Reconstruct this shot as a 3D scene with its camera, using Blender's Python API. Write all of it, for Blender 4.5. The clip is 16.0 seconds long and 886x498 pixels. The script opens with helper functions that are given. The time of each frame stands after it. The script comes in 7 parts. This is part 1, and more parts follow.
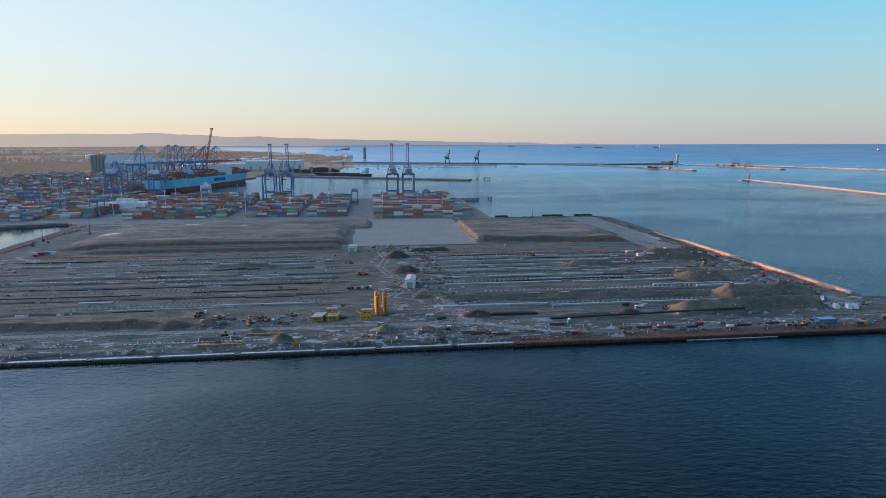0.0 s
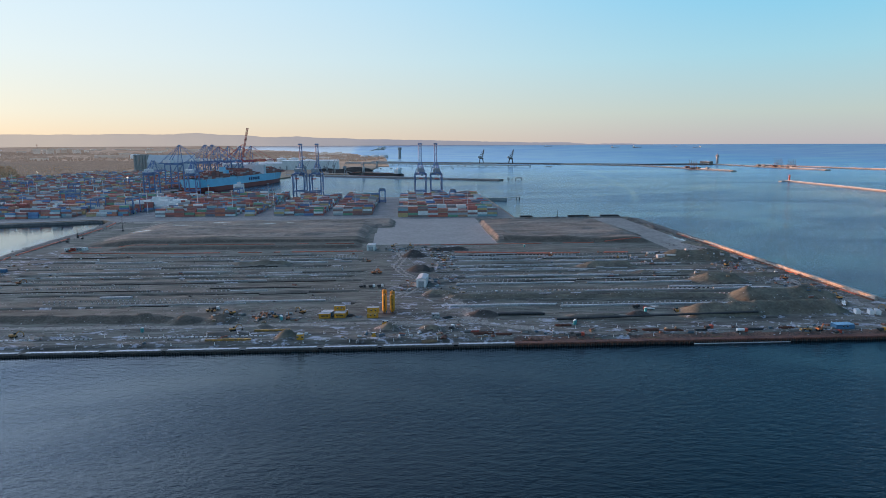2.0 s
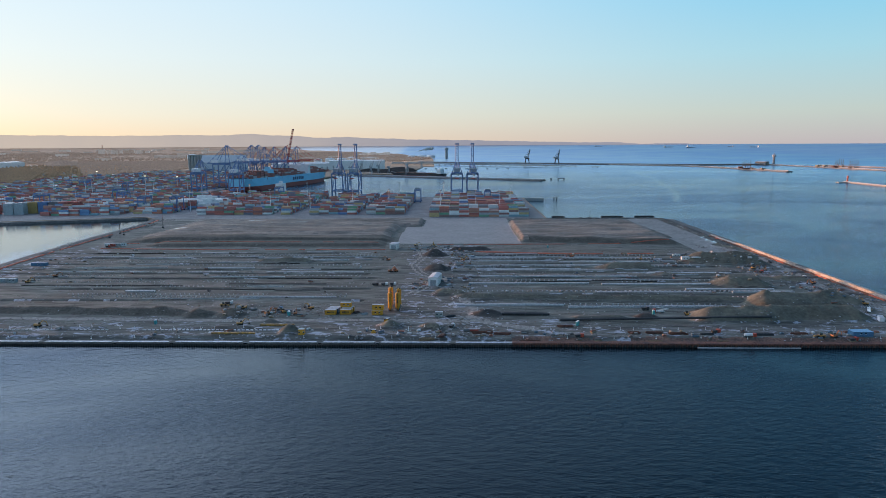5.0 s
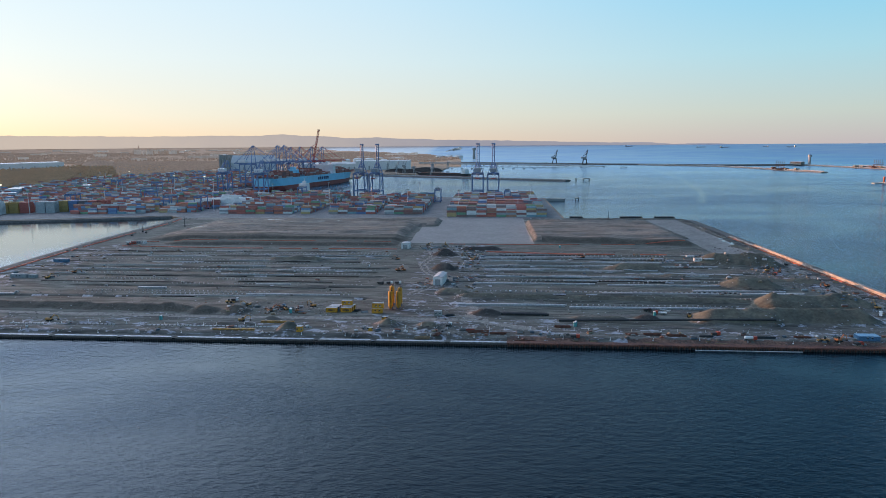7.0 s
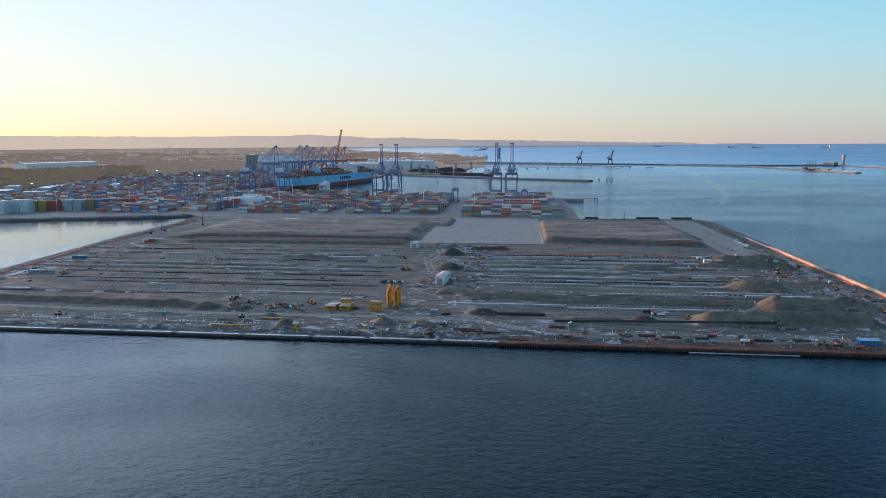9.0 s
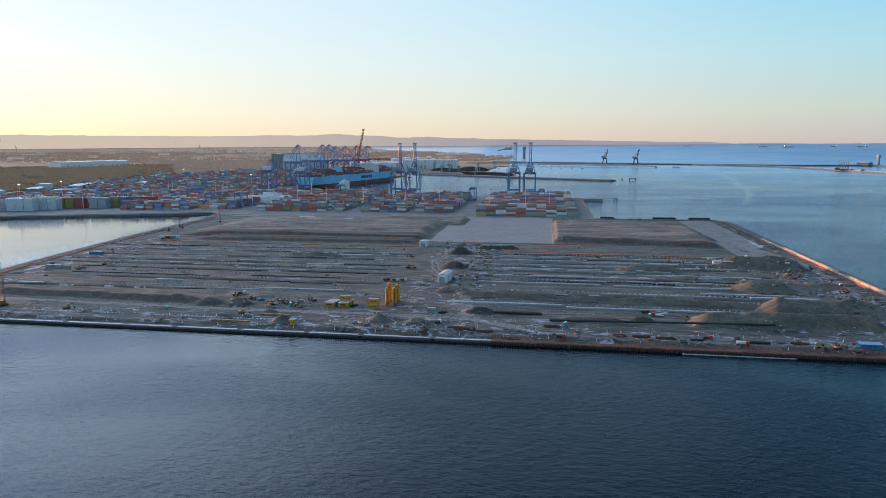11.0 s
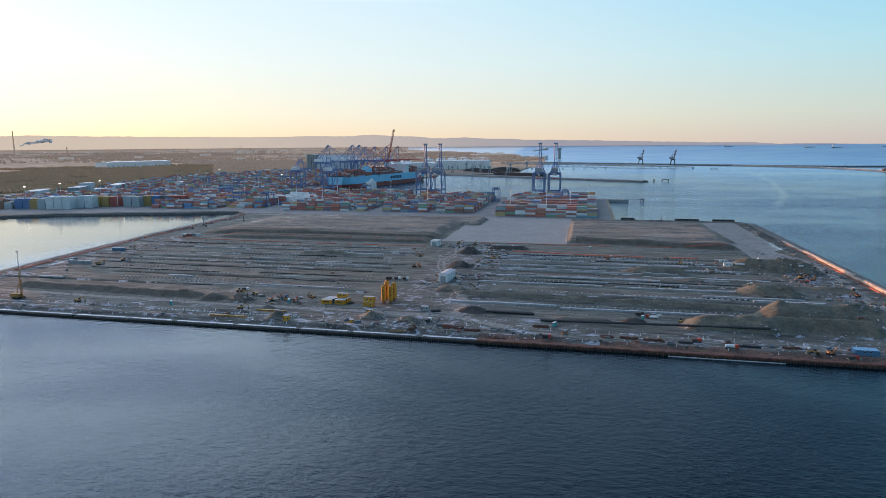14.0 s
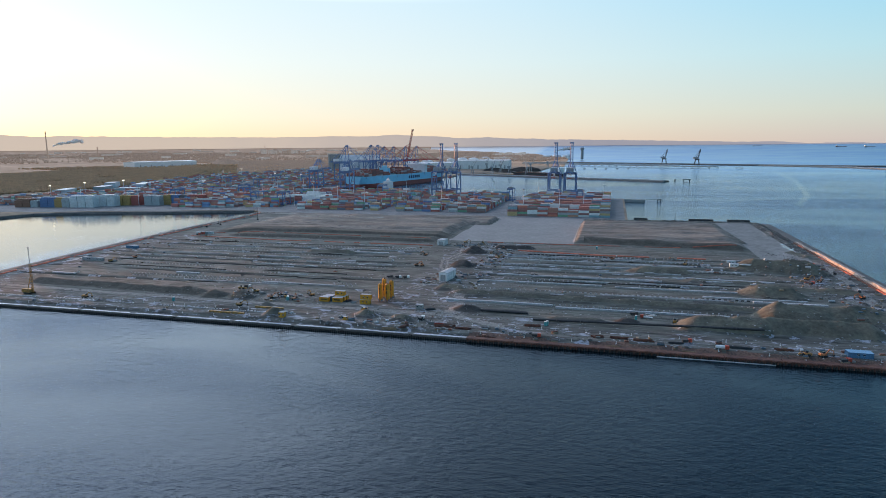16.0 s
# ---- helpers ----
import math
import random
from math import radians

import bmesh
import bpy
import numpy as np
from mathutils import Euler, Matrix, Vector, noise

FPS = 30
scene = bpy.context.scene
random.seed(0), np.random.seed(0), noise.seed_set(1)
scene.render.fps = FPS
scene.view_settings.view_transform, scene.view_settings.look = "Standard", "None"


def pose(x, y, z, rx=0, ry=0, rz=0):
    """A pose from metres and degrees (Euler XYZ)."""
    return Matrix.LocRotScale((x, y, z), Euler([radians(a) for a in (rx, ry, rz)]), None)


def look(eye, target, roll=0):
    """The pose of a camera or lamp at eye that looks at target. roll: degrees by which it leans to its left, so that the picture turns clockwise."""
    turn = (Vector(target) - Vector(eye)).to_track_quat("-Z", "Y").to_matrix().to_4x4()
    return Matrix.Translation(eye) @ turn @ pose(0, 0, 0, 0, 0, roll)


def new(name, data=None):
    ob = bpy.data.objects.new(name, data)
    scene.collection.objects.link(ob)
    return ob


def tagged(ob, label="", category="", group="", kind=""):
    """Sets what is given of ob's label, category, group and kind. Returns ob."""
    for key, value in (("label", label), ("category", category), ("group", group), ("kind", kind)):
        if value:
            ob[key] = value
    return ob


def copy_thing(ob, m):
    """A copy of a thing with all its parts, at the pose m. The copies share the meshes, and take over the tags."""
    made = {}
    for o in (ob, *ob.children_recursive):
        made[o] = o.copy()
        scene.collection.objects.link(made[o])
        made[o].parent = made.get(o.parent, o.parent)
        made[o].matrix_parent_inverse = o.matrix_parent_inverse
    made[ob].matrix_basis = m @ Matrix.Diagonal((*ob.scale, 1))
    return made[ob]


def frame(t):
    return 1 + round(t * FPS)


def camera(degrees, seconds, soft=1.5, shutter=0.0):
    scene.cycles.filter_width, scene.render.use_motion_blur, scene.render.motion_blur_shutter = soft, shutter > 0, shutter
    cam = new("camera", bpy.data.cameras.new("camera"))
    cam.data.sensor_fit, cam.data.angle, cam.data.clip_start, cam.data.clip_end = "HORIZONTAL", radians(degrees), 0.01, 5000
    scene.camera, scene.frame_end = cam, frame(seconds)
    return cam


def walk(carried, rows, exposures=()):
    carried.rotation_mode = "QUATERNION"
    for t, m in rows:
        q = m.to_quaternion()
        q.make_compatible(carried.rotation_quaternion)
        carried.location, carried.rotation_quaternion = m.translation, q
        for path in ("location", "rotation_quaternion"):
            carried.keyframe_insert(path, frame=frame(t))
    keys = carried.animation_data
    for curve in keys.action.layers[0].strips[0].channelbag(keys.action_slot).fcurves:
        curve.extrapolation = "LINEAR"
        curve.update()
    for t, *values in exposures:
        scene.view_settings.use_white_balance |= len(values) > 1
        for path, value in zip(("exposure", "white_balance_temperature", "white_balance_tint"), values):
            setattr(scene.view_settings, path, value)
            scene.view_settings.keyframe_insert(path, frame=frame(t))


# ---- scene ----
cam = camera(70.5, 16.0, soft=0.78)
PATH = [
    (0, (-35.661, -263.353, 96.964), (-35.436, -261.394, 96.629), -0.2),
    (1, (-27.467, -264.627, 96.907), (-27.302, -262.662, 96.573), -0.2),
    (1.5, (-23.342, -265.241, 96.87), (-23.206, -263.274, 96.535), -0.2),
    (3, (-10.886, -266.941, 96.608), (-10.835, -264.969, 96.274), -0.3),
    (4, (-2.507, -267.692, 96.5), (-2.511, -265.72, 96.166), -0.3),
    (6.5, (18.436, -268.485, 95.865), (18.312, -266.516, 95.533), -0.4),
    (7, (22.664, -268.576, 95.809), (22.515, -266.609, 95.477), -0.4),
    (8, (31.08, -268.592, 95.64), (30.887, -266.629, 95.309), -0.4),
    (9, (39.372, -268.339, 95.44), (39.136, -266.381, 95.109), -0.4),
    (11.5, (59.793, -266.839, 94.823), (59.451, -264.897, 94.491), -0.4),
    (12.5, (68.076, -266.094, 94.642), (67.693, -264.159, 94.311), -0.5),
    (14.5, (84.469, -264.293, 94.103), (84.009, -262.375, 93.774), -0.4),
    (16, (96.768, -262.81, 93.785), (96.251, -260.906, 93.456), -0.5),
]
walk(cam, [(t, look(eye, target, roll)) for t, eye, target, roll in PATH], [(0, 1.80, 5950, 8), (7, 1.86, 6120, 9), (16, 1.93, 6250, 9)])

# ---- sky, sun, exposure ----
SUN_AZ = radians(-61)      # from +y, positive towards +x
SUN_EL = radians(2.15)
world = bpy.data.worlds.new("dusk")
scene.world = world
world.use_nodes = True
wn = world.node_tree.nodes
wl = world.node_tree.links
sky = wn.new("ShaderNodeTexSky")
sky.sky_type = "NISHITA"
sky.sun_disc = False
sky.sun_elevation = SUN_EL + radians(1.8)   # bent up by the thick air
sky.sun_rotation = SUN_AZ
sky.altitude = 0.0
sky.air_density = 1.0
sky.dust_density = 1.0
sky.ozone_density = 3.0
tc = wn.new("ShaderNodeTexCoord")
mp = wn.new("ShaderNodeMapping")
mp.inputs["Location"].default_value = (0, 0, 0.008)   # the horizon lies a little under eye level
wl.new(tc.outputs["Generated"], mp.inputs["Vector"])
wl.new(mp.outputs["Vector"], sky.inputs["Vector"])
sep = wn.new("ShaderNodeSeparateXYZ")
wl.new(mp.outputs["Vector"], sep.inputs["Vector"])


def air(stops):
    """Colour of the clear evening air by height above the horizon."""
    r = wn.new("ShaderNodeValToRGB")
    e = r.color_ramp.elements
    e[0].position, e[0].color = stops[0][0], (*stops[0][1], 1)
    e[1].position, e[1].color = stops[-1][0], (*stops[-1][1], 1)
    for at, col in stops[1:-1]:
        e.new(at).color = (*col, 1)
    wl.new(sep.outputs["Z"], r.inputs["Fac"])
    return r.outputs["Color"]


# towards the sunset: amber at the horizon, cream, then pale blue; across from it: rosy grey, then clear blue
sunward = air(((0.0, (0.95, 0.69, 0.45)), (0.05, (0.90, 0.80, 0.65)), (0.13, (0.85, 0.86, 0.80)), (0.22, (0.77, 0.86, 0.87)), (0.34, (1.15, 1.28, 1.4)), (0.55, (1.3, 1.4, 1.7)), (1.0, (0.42, 0.52, 0.85))))
across = air(((0.0, (0.57, 0.49, 0.50)), (0.05, (0.57, 0.62, 0.56)), (0.13, (0.42, 0.68, 0.74)), (0.22, (0.26, 0.63, 0.82)), (0.4, (0.12, 0.31, 0.53)), (1.0, (0.085, 0.15, 0.29))))
side = wn.new("ShaderNodeVectorMath")
side.operation = "DOT_PRODUCT"
side.inputs[1].default_value = (math.sin(SUN_AZ), math.cos(SUN_AZ), 0)
wl.new(mp.outputs["Vector"], side.inputs[0])
share = wn.new("ShaderNodeMapRange")
share.interpolation_type = "SMOOTHSTEP"
share.inputs["From Min"].default_value = -0.15
share.inputs["From Max"].default_value = 1.0
wl.new(side.outputs["Value"], share.inputs["Value"])
tint = wn.new("ShaderNodeMix")
tint.data_type = "RGBA"
wl.new(share.outputs["Result"], tint.inputs[0])
wl.new(across, tint.inputs[6])
wl.new(sunward, tint.inputs[7])
lit = wn.new("ShaderNodeVectorMath")
lit.operation = "SCALE"
lit.inputs["Scale"].default_value = 1.68
# extra brightness added over the sunset, above the view, to lift the water
vault = air(((0.215, (0, 0, 0)), (0.28, (2.0, 2.0, 2.1)), (0.42, (3.2, 3.1, 3.3)), (0.6, (2.4, 2.3, 2.5)), (0.9, (0, 0, 0))))
near_sun = wn.new("ShaderNodeMapRange")
near_sun.interpolation_type = "SMOOTHSTEP"
near_sun.inputs["From Min"].default_value = 0.56
near_sun.inputs["From Max"].default_value = 0.92
wl.new(side.outputs["Value"], near_sun.inputs["Value"])
aureole = wn.new("ShaderNodeVectorMath")
aureole.operation = "SCALE"
wl.new(vault, aureole.inputs[0])
wl.new(near_sun.outputs["Result"], aureole.inputs["Scale"])
glow = wn.new("ShaderNodeVectorMath")
glow.operation = "ADD"
wl.new(tint.outputs[2], glow.inputs[0])
wl.new(aureole.outputs["Vector"], glow.inputs[1])
wl.new(glow.outputs["Vector"], lit.inputs[0])
thin = wn.new("ShaderNodeVectorMath")
thin.operation = "SCALE"
thin.inputs["Scale"].default_value = 0.10
wl.new(sky.outputs["Color"], thin.inputs[0])
both = wn.new("ShaderNodeVectorMath")
both.operation = "ADD"
wl.new(thin.outputs["Vector"], both.inputs[0])
wl.new(lit.outputs["Vector"], both.inputs[1])
bg = wn["Background"]
wl.new(both.outputs["Vector"], bg.inputs["Color"])
bg.inputs["Strength"].default_value = 0.15

sun_data = bpy.data.lights.new("sun", "SUN")
sun_data.energy = 2.6
sun_data.angle = radians(0.6)
sun_data.color = (1.0, 0.41, 0.16)
sun = new("sun", sun_data)
to_sun = Vector((math.sin(SUN_AZ) * math.cos(SUN_EL), math.cos(SUN_AZ) * math.cos(SUN_EL), math.sin(SUN_EL)))
sun.matrix_world = look(to_sun * 3000, (0, 0, 0))


# ---- helpers for building ----
from mathutils.geometry import tessellate_polygon

def obj(name, bm, material, label="", category="", group="", kind="", smooth=False):
    me = bpy.data.meshes.new(name)
    bm.to_mesh(me)
    bm.free()
    if smooth:
        for p in me.polygons:
            p.use_smooth = True
    for m in (material if isinstance(material, (list, tuple)) else [material]):
        me.materials.append(m)
    return tagged(new(name, me), label, category, group, kind)


def part(name, bm, material, parent, label="", smooth=False):
    ob = obj(name, bm, material, label, smooth=smooth)
    ob.parent = parent
    return ob


def thing(name, m, label, category, group=""):
    ob = new(name)
    ob.empty_display_size = 0.5
    ob.matrix_basis = m if isinstance(m, Matrix) else pose(*m)
    return tagged(ob, label, category, group)


def box(bm, x0, y0, z0, x1, y1, z1, m=None):
    vs = [bm.verts.new(Vector((x, y, z)) if m is None else m @ Vector((x, y, z))) for z in (z0, z1) for y in (y0, y1) for x in (x0, x1)]
    for a, b, c, d in ((0, 2, 3, 1), (4, 5, 7, 6), (0, 1, 5, 4), (2, 6, 7, 3), (0, 4, 6, 2), (1, 3, 7, 5)):
        bm.faces.new((vs[a], vs[b], vs[c], vs[d]))
    return bm


def rod(bm, a, b, r, n=6, r2=None):
    """A round or n-sided bar from a to b, closed at its ends."""
    a, b = Vector(a), Vector(b)
    r2 = r if r2 is None else r2
    d = (b - a).normalized()
    u = d.orthogonal().normalized()
    if abs(d.z) < 0.999:
        u = Vector((0, 0, 1)).cross(d).normalized()
    w = d.cross(u)
    ring = []
    for c, q in ((a, r), (b, r2)):
        ring.append([bm.verts.new(c + (u * math.cos(t) + w * math.sin(t)) * q) for t in ((i + 0.5) * 2 * math.pi / n for i in range(n))])
    for i in range(n):
        j = (i + 1) % n
        bm.faces.new((ring[0][i], ring[0][j], ring[1][j], ring[1][i]))
    bm.faces.new(ring[0][::-1])
    bm.faces.new(ring[1])
    return bm


def bar(bm, a, b, s):
    return rod(bm, a, b, s * 0.7071, 4)


def prism(bm, outline, z0, z1):
    """An upright slab over an outline given anticlockwise."""
    lo = [bm.verts.new((x, y, z0)) for x, y in outline]
    hi = [bm.verts.new((x, y, z1)) for x, y in outline]
    n = len(outline)
    for i in range(n):
        j = (i + 1) % n
        bm.faces.new((lo[i], lo[j], hi[j], hi[i]))
    bm.faces.new(hi)
    bm.faces.new(lo[::-1])
    return bm


def slab(bm, outline, z0, z1):
    """As prism, for an outline with deep bays: its top is cut into triangles."""
    pts = [Vector((x, y, 0)) for x, y in outline]
    lo = [bm.verts.new((x, y, z0)) for x, y in outline]
    hi = [bm.verts.new((x, y, z1)) for x, y in outline]
    n = len(outline)
    for i in range(n):
        j = (i + 1) % n
        bm.faces.new((lo[i], lo[j], hi[j], hi[i]))
    for a, b, c in tessellate_polygon([pts]):
        if (pts[b] - pts[a]).cross(pts[c] - pts[a]).z < 0:
            a, b = b, a
        bm.faces.new((hi[a], hi[b], hi[c]))
    return bm


def loft(bm, rings, cap=True):
    vs = [[bm.verts.new(p) for p in r] for r in rings]
    n = len(vs[0])
    for a, b in zip(vs, vs[1:]):
        for i in range(n):
            j = (i + 1) % n
            bm.faces.new((a[i], a[j], b[j], b[i]))
    if cap:
        bm.faces.new(vs[0][::-1])
        bm.faces.new(vs[-1])
    return bm


# ---- materials ----
def mat(name, colour, rough=0.7, metal=0.0, grain=0.25, size=3.0, bump=0.0, spec=0.5, second=None, streak=(1, 1, 1), fine=0.5, emit=0.0, haze=None):
    """A painted, mineral or metal surface: two scales of colour variation in world metres, and fine relief."""
    m = bpy.data.materials.new(name)
    m.use_nodes = True
    n, l = m.node_tree.nodes, m.node_tree.links
    p = n["Principled BSDF"]
    p.inputs["Roughness"].default_value = rough
    p.inputs["Metallic"].default_value = metal
    p.inputs["Specular IOR Level"].default_value = spec
    geo = n.new("ShaderNodeNewGeometry")
    sc = n.new("ShaderNodeMapping")
    sc.inputs["Scale"].default_value = streak
    l.new(geo.outputs["Position"], sc.inputs["Vector"])
    big = n.new("ShaderNodeTexNoise")
    big.inputs["Scale"].default_value = 1.0 / size
    big.inputs["Detail"].default_value = 5.0
    big.inputs["Roughness"].default_value = 0.62
    small = n.new("ShaderNodeTexNoise")
    small.inputs["Scale"].default_value = 1.0 / fine
    small.inputs["Detail"].default_value = 3.0
    l.new(sc.outputs["Vector"], big.inputs["Vector"])
    l.new(sc.outputs["Vector"], small.inputs["Vector"])
    ramp = n.new("ShaderNodeValToRGB")
    other = second or [c * (1 - grain) for c in colour]
    ramp.color_ramp.elements[0].color = (*other, 1)
    ramp.color_ramp.elements[1].color = (*colour, 1)
    ramp.color_ramp.elements[0].position = 0.38
    ramp.color_ramp.elements[1].position = 0.62
    l.new(big.outputs["Fac"], ramp.inputs["Fac"])
    mix = n.new("ShaderNodeMix")
    mix.data_type = "RGBA"
    mix.blend_type = "OVERLAY"
    mix.inputs[0].default_value = min(1.0, grain * 1.4)
    l.new(ramp.outputs["Color"], mix.inputs[6])
    l.new(small.outputs["Color"], mix.inputs[7])
    bw = n.new("ShaderNodeRGBToBW")
    l.new(small.outputs["Color"], bw.inputs["Color"])
    crisp = n.new("ShaderNodeMapRange")
    crisp.inputs["From Min"].default_value = 0.3
    crisp.inputs["From Max"].default_value = 0.7
    l.new(bw.outputs["Val"], crisp.inputs["Value"])
    l.new(crisp.outputs["Result"], mix.inputs[7])
    l.new(mix.outputs[2], p.inputs["Base Color"])
    if bump:
        b = n.new("ShaderNodeBump")
        b.inputs["Strength"].default_value = 0.6
        b.inputs["Distance"].default_value = bump
        l.new(small.outputs["Fac"], b.inputs["Height"])
        l.new(b.outputs["Normal"], p.inputs["Normal"])
    # distance haze is painted as a faint glow of the surface itself
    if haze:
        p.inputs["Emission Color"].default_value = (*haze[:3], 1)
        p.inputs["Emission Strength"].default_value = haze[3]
    if emit:
        p.inputs["Emission Color"].default_value = (*colour, 1)
        p.inputs["Emission Strength"].default_value = emit
    return m


def pick(name, colours, source, rough=0.55, grain=0.25):
    """Painted boxes: each piece takes one colour of the list, with dirt."""
    m = bpy.data.materials.new(name)
    m.use_nodes = True
    n, l = m.node_tree.nodes, m.node_tree.links
    p = n["Principled BSDF"]
    p.inputs["Roughness"].default_value = rough
    ramp = n.new("ShaderNodeValToRGB")
    ramp.color_ramp.interpolation = "CONSTANT"
    e = ramp.color_ramp.elements
    while len(e) < len(colours):
        e.new(0.5)
    for i, c in enumerate(colours):
        e[i].position = i / len(colours)
        e[i].color = (*c, 1)
    if source == "island":
        src = n.new("ShaderNodeNewGeometry").outputs["Random Per Island"]
    else:
        src = n.new("ShaderNodeObjectInfo").outputs["Random"]
    l.new(src, ramp.inputs["Fac"])
    geo = n.new("ShaderNodeNewGeometry")
    noi = n.new("ShaderNodeTexNoise")
    noi.inputs["Scale"].default_value = 0.6
    noi.inputs["Detail"].default_value = 5.0
    l.new(geo.outputs["Position"], noi.inputs["Vector"])
    mix = n.new("ShaderNodeMix")
    mix.data_type = "RGBA"
    mix.blend_type = "OVERLAY"
    mix.inputs[0].default_value = grain * 1.4
    l.new(ramp.outputs["Color"], mix.inputs[6])
    l.new(noi.outputs["Fac"], mix.inputs[7])
    l.new(mix.outputs[2], p.inputs["Base Color"])
    return m


CONTAINER_COLOURS = [(0.43, 0.13, 0.10), (0.50, 0.16, 0.13), (0.14, 0.22, 0.41), (0.48, 0.49, 0.50), (0.30, 0.13, 0.12), (0.18, 0.30, 0.48), (0.72, 0.72, 0.72), (0.41, 0.20, 0.15),
                     (0.31, 0.31, 0.33), (0.37, 0.39, 0.41), (0.48, 0.25, 0.16), (0.28, 0.16, 0.14), (0.37, 0.15, 0.13), (0.59, 0.59, 0.58), (0.32, 0.14, 0.13), (0.18, 0.19, 0.24),
                     (0.18, 0.34, 0.22), (0.39, 0.12, 0.10), (0.50, 0.37, 0.18), (0.23, 0.37, 0.43), (0.25, 0.21, 0.20), (0.55, 0.19, 0.12)]
M_BOX = pick("container_paint", CONTAINER_COLOURS, "object")
M_BOXES = pick("container_paint_far", CONTAINER_COLOURS, "island")
M_REEFER = mat("reefer_white", (0.76, 0.77, 0.77), 0.5, grain=0.15, size=4)
M_WHITE = mat("white_paint", (0.72, 0.73, 0.74), 0.5, grain=0.12, size=5)
M_GREY = mat("grey_paint", (0.32, 0.34, 0.36), 0.6, grain=0.2, size=4)
M_DARK = mat("dark_steel", (0.035, 0.036, 0.04), 0.6, grain=0.3, size=2)
M_BLUE = mat("crane_blue", (0.12, 0.20, 0.38), 0.5, grain=0.2, size=6)
M_BLUECAB = mat("cabin_blue", (0.06, 0.16, 0.28), 0.5, grain=0.2, size=3)
M_RED = mat("machine_red", (0.42, 0.06, 0.03), 0.5, grain=0.25, size=2)
M_CRANE_RED = mat("crane_red", (0.40, 0.07, 0.06), 0.5, grain=0.25, size=5)
M_ORANGE = mat("machine_orange", (0.42, 0.15, 0.045), 0.6, grain=0.4, size=1.5, second=(0.18, 0.08, 0.045))
M_YELLOW = mat("machine_yellow", (0.62, 0.30, 0.022), 0.5, grain=0.2, size=2)
M_MACHINE = mat("worn_machine_yellow", (0.42, 0.22, 0.035), 0.6, grain=0.4, size=1.5, second=(0.2, 0.12, 0.05))
M_TEAL = mat("cabin_teal", (0.08, 0.34, 0.36), 0.5, grain=0.15, size=1)
M_GLASS = mat("cab_glass", (0.03, 0.04, 0.05), 0.1, grain=0.05, spec=0.7)
M_RUBBER = mat("rubber", (0.02, 0.02, 0.021), 0.85, grain=0.3, size=0.6)
M_RUST = mat("rusty_steel", (0.16, 0.065, 0.04), 0.85, grain=0.35, size=2.5, second=(0.08, 0.035, 0.028))
M_CONC = mat("concrete", (0.36, 0.36, 0.35), 0.85, grain=0.25, size=3, bump=0.02)
M_CONC_PALE = mat("pale_concrete", (0.48, 0.48, 0.50), 0.85, grain=0.3, size=2.5, bump=0.02)
M_ASPHALT = mat("yard_asphalt", (0.19, 0.19, 0.195), 0.85, grain=0.3, size=14, fine=2.0)
M_SNOW = mat("ice_and_snow", (0.62, 0.64, 0.68), 0.5, grain=0.25, size=4, bump=0.05)
M_NET = mat("orange_sheeting", (0.56, 0.12, 0.06), 0.8, grain=0.45, size=2, second=(0.26, 0.09, 0.06))
M_ROCK = mat("rock_armour", (0.13, 0.125, 0.12), 0.9, grain=0.4, size=3, bump=0.1)
M_ROCK_PALE = mat("breakwater_stone", (0.27, 0.235, 0.20), 0.9, grain=0.3, size=6, bump=0.1)
M_SHIP = mat("ship_blue", (0.22, 0.54, 0.74), 0.45, grain=0.1, size=20)
M_SHIPRED = mat("ship_antifouling", (0.24, 0.055, 0.045), 0.6, grain=0.2, size=12)
M_NAVY = mat("letter_navy", (0.015, 0.03, 0.10), 0.6, grain=0.1)
M_WOOD = mat("timber", (0.30, 0.20, 0.12), 0.8, grain=0.3, size=1.5)

# ---- the sheet of sea and land ----
CENTRE = Vector((30.0, -265.0))
EYE_H, NEAR_D = 96.0, 2600.0
SQUEEZE = (EYE_H / NEAR_D - EYE_H / 26000.0) / 2200.0


def far(x, y, z=0.0):
    """Beyond 2.6 km the distance is drawn in, so that the horizon lies 4.8 km off: place and scale."""
    d = math.hypot(x - CENTRE.x, y - CENTRE.y)
    if d <= NEAR_D:
        return Vector((x, y, z)), 1.0
    r = NEAR_D + (EYE_H / NEAR_D - EYE_H / d) / SQUEEZE
    s = r / d
    return Vector((CENTRE.x + (x - CENTRE.x) * s, CENTRE.y + (y - CENTRE.y) * s, EYE_H * (1 - s) + z * s)), s


def polar(az, d, z=0.0):
    """A place by its bearing from +y (degrees, positive to +x) and its true distance from the walk's middle."""
    return far(CENTRE.x + math.sin(radians(az)) * d, CENTRE.y + math.cos(radians(az)) * d, z)


def steps(a, b, n):
    return [a * (b / a) ** (i / n) for i in range(n + 1)]


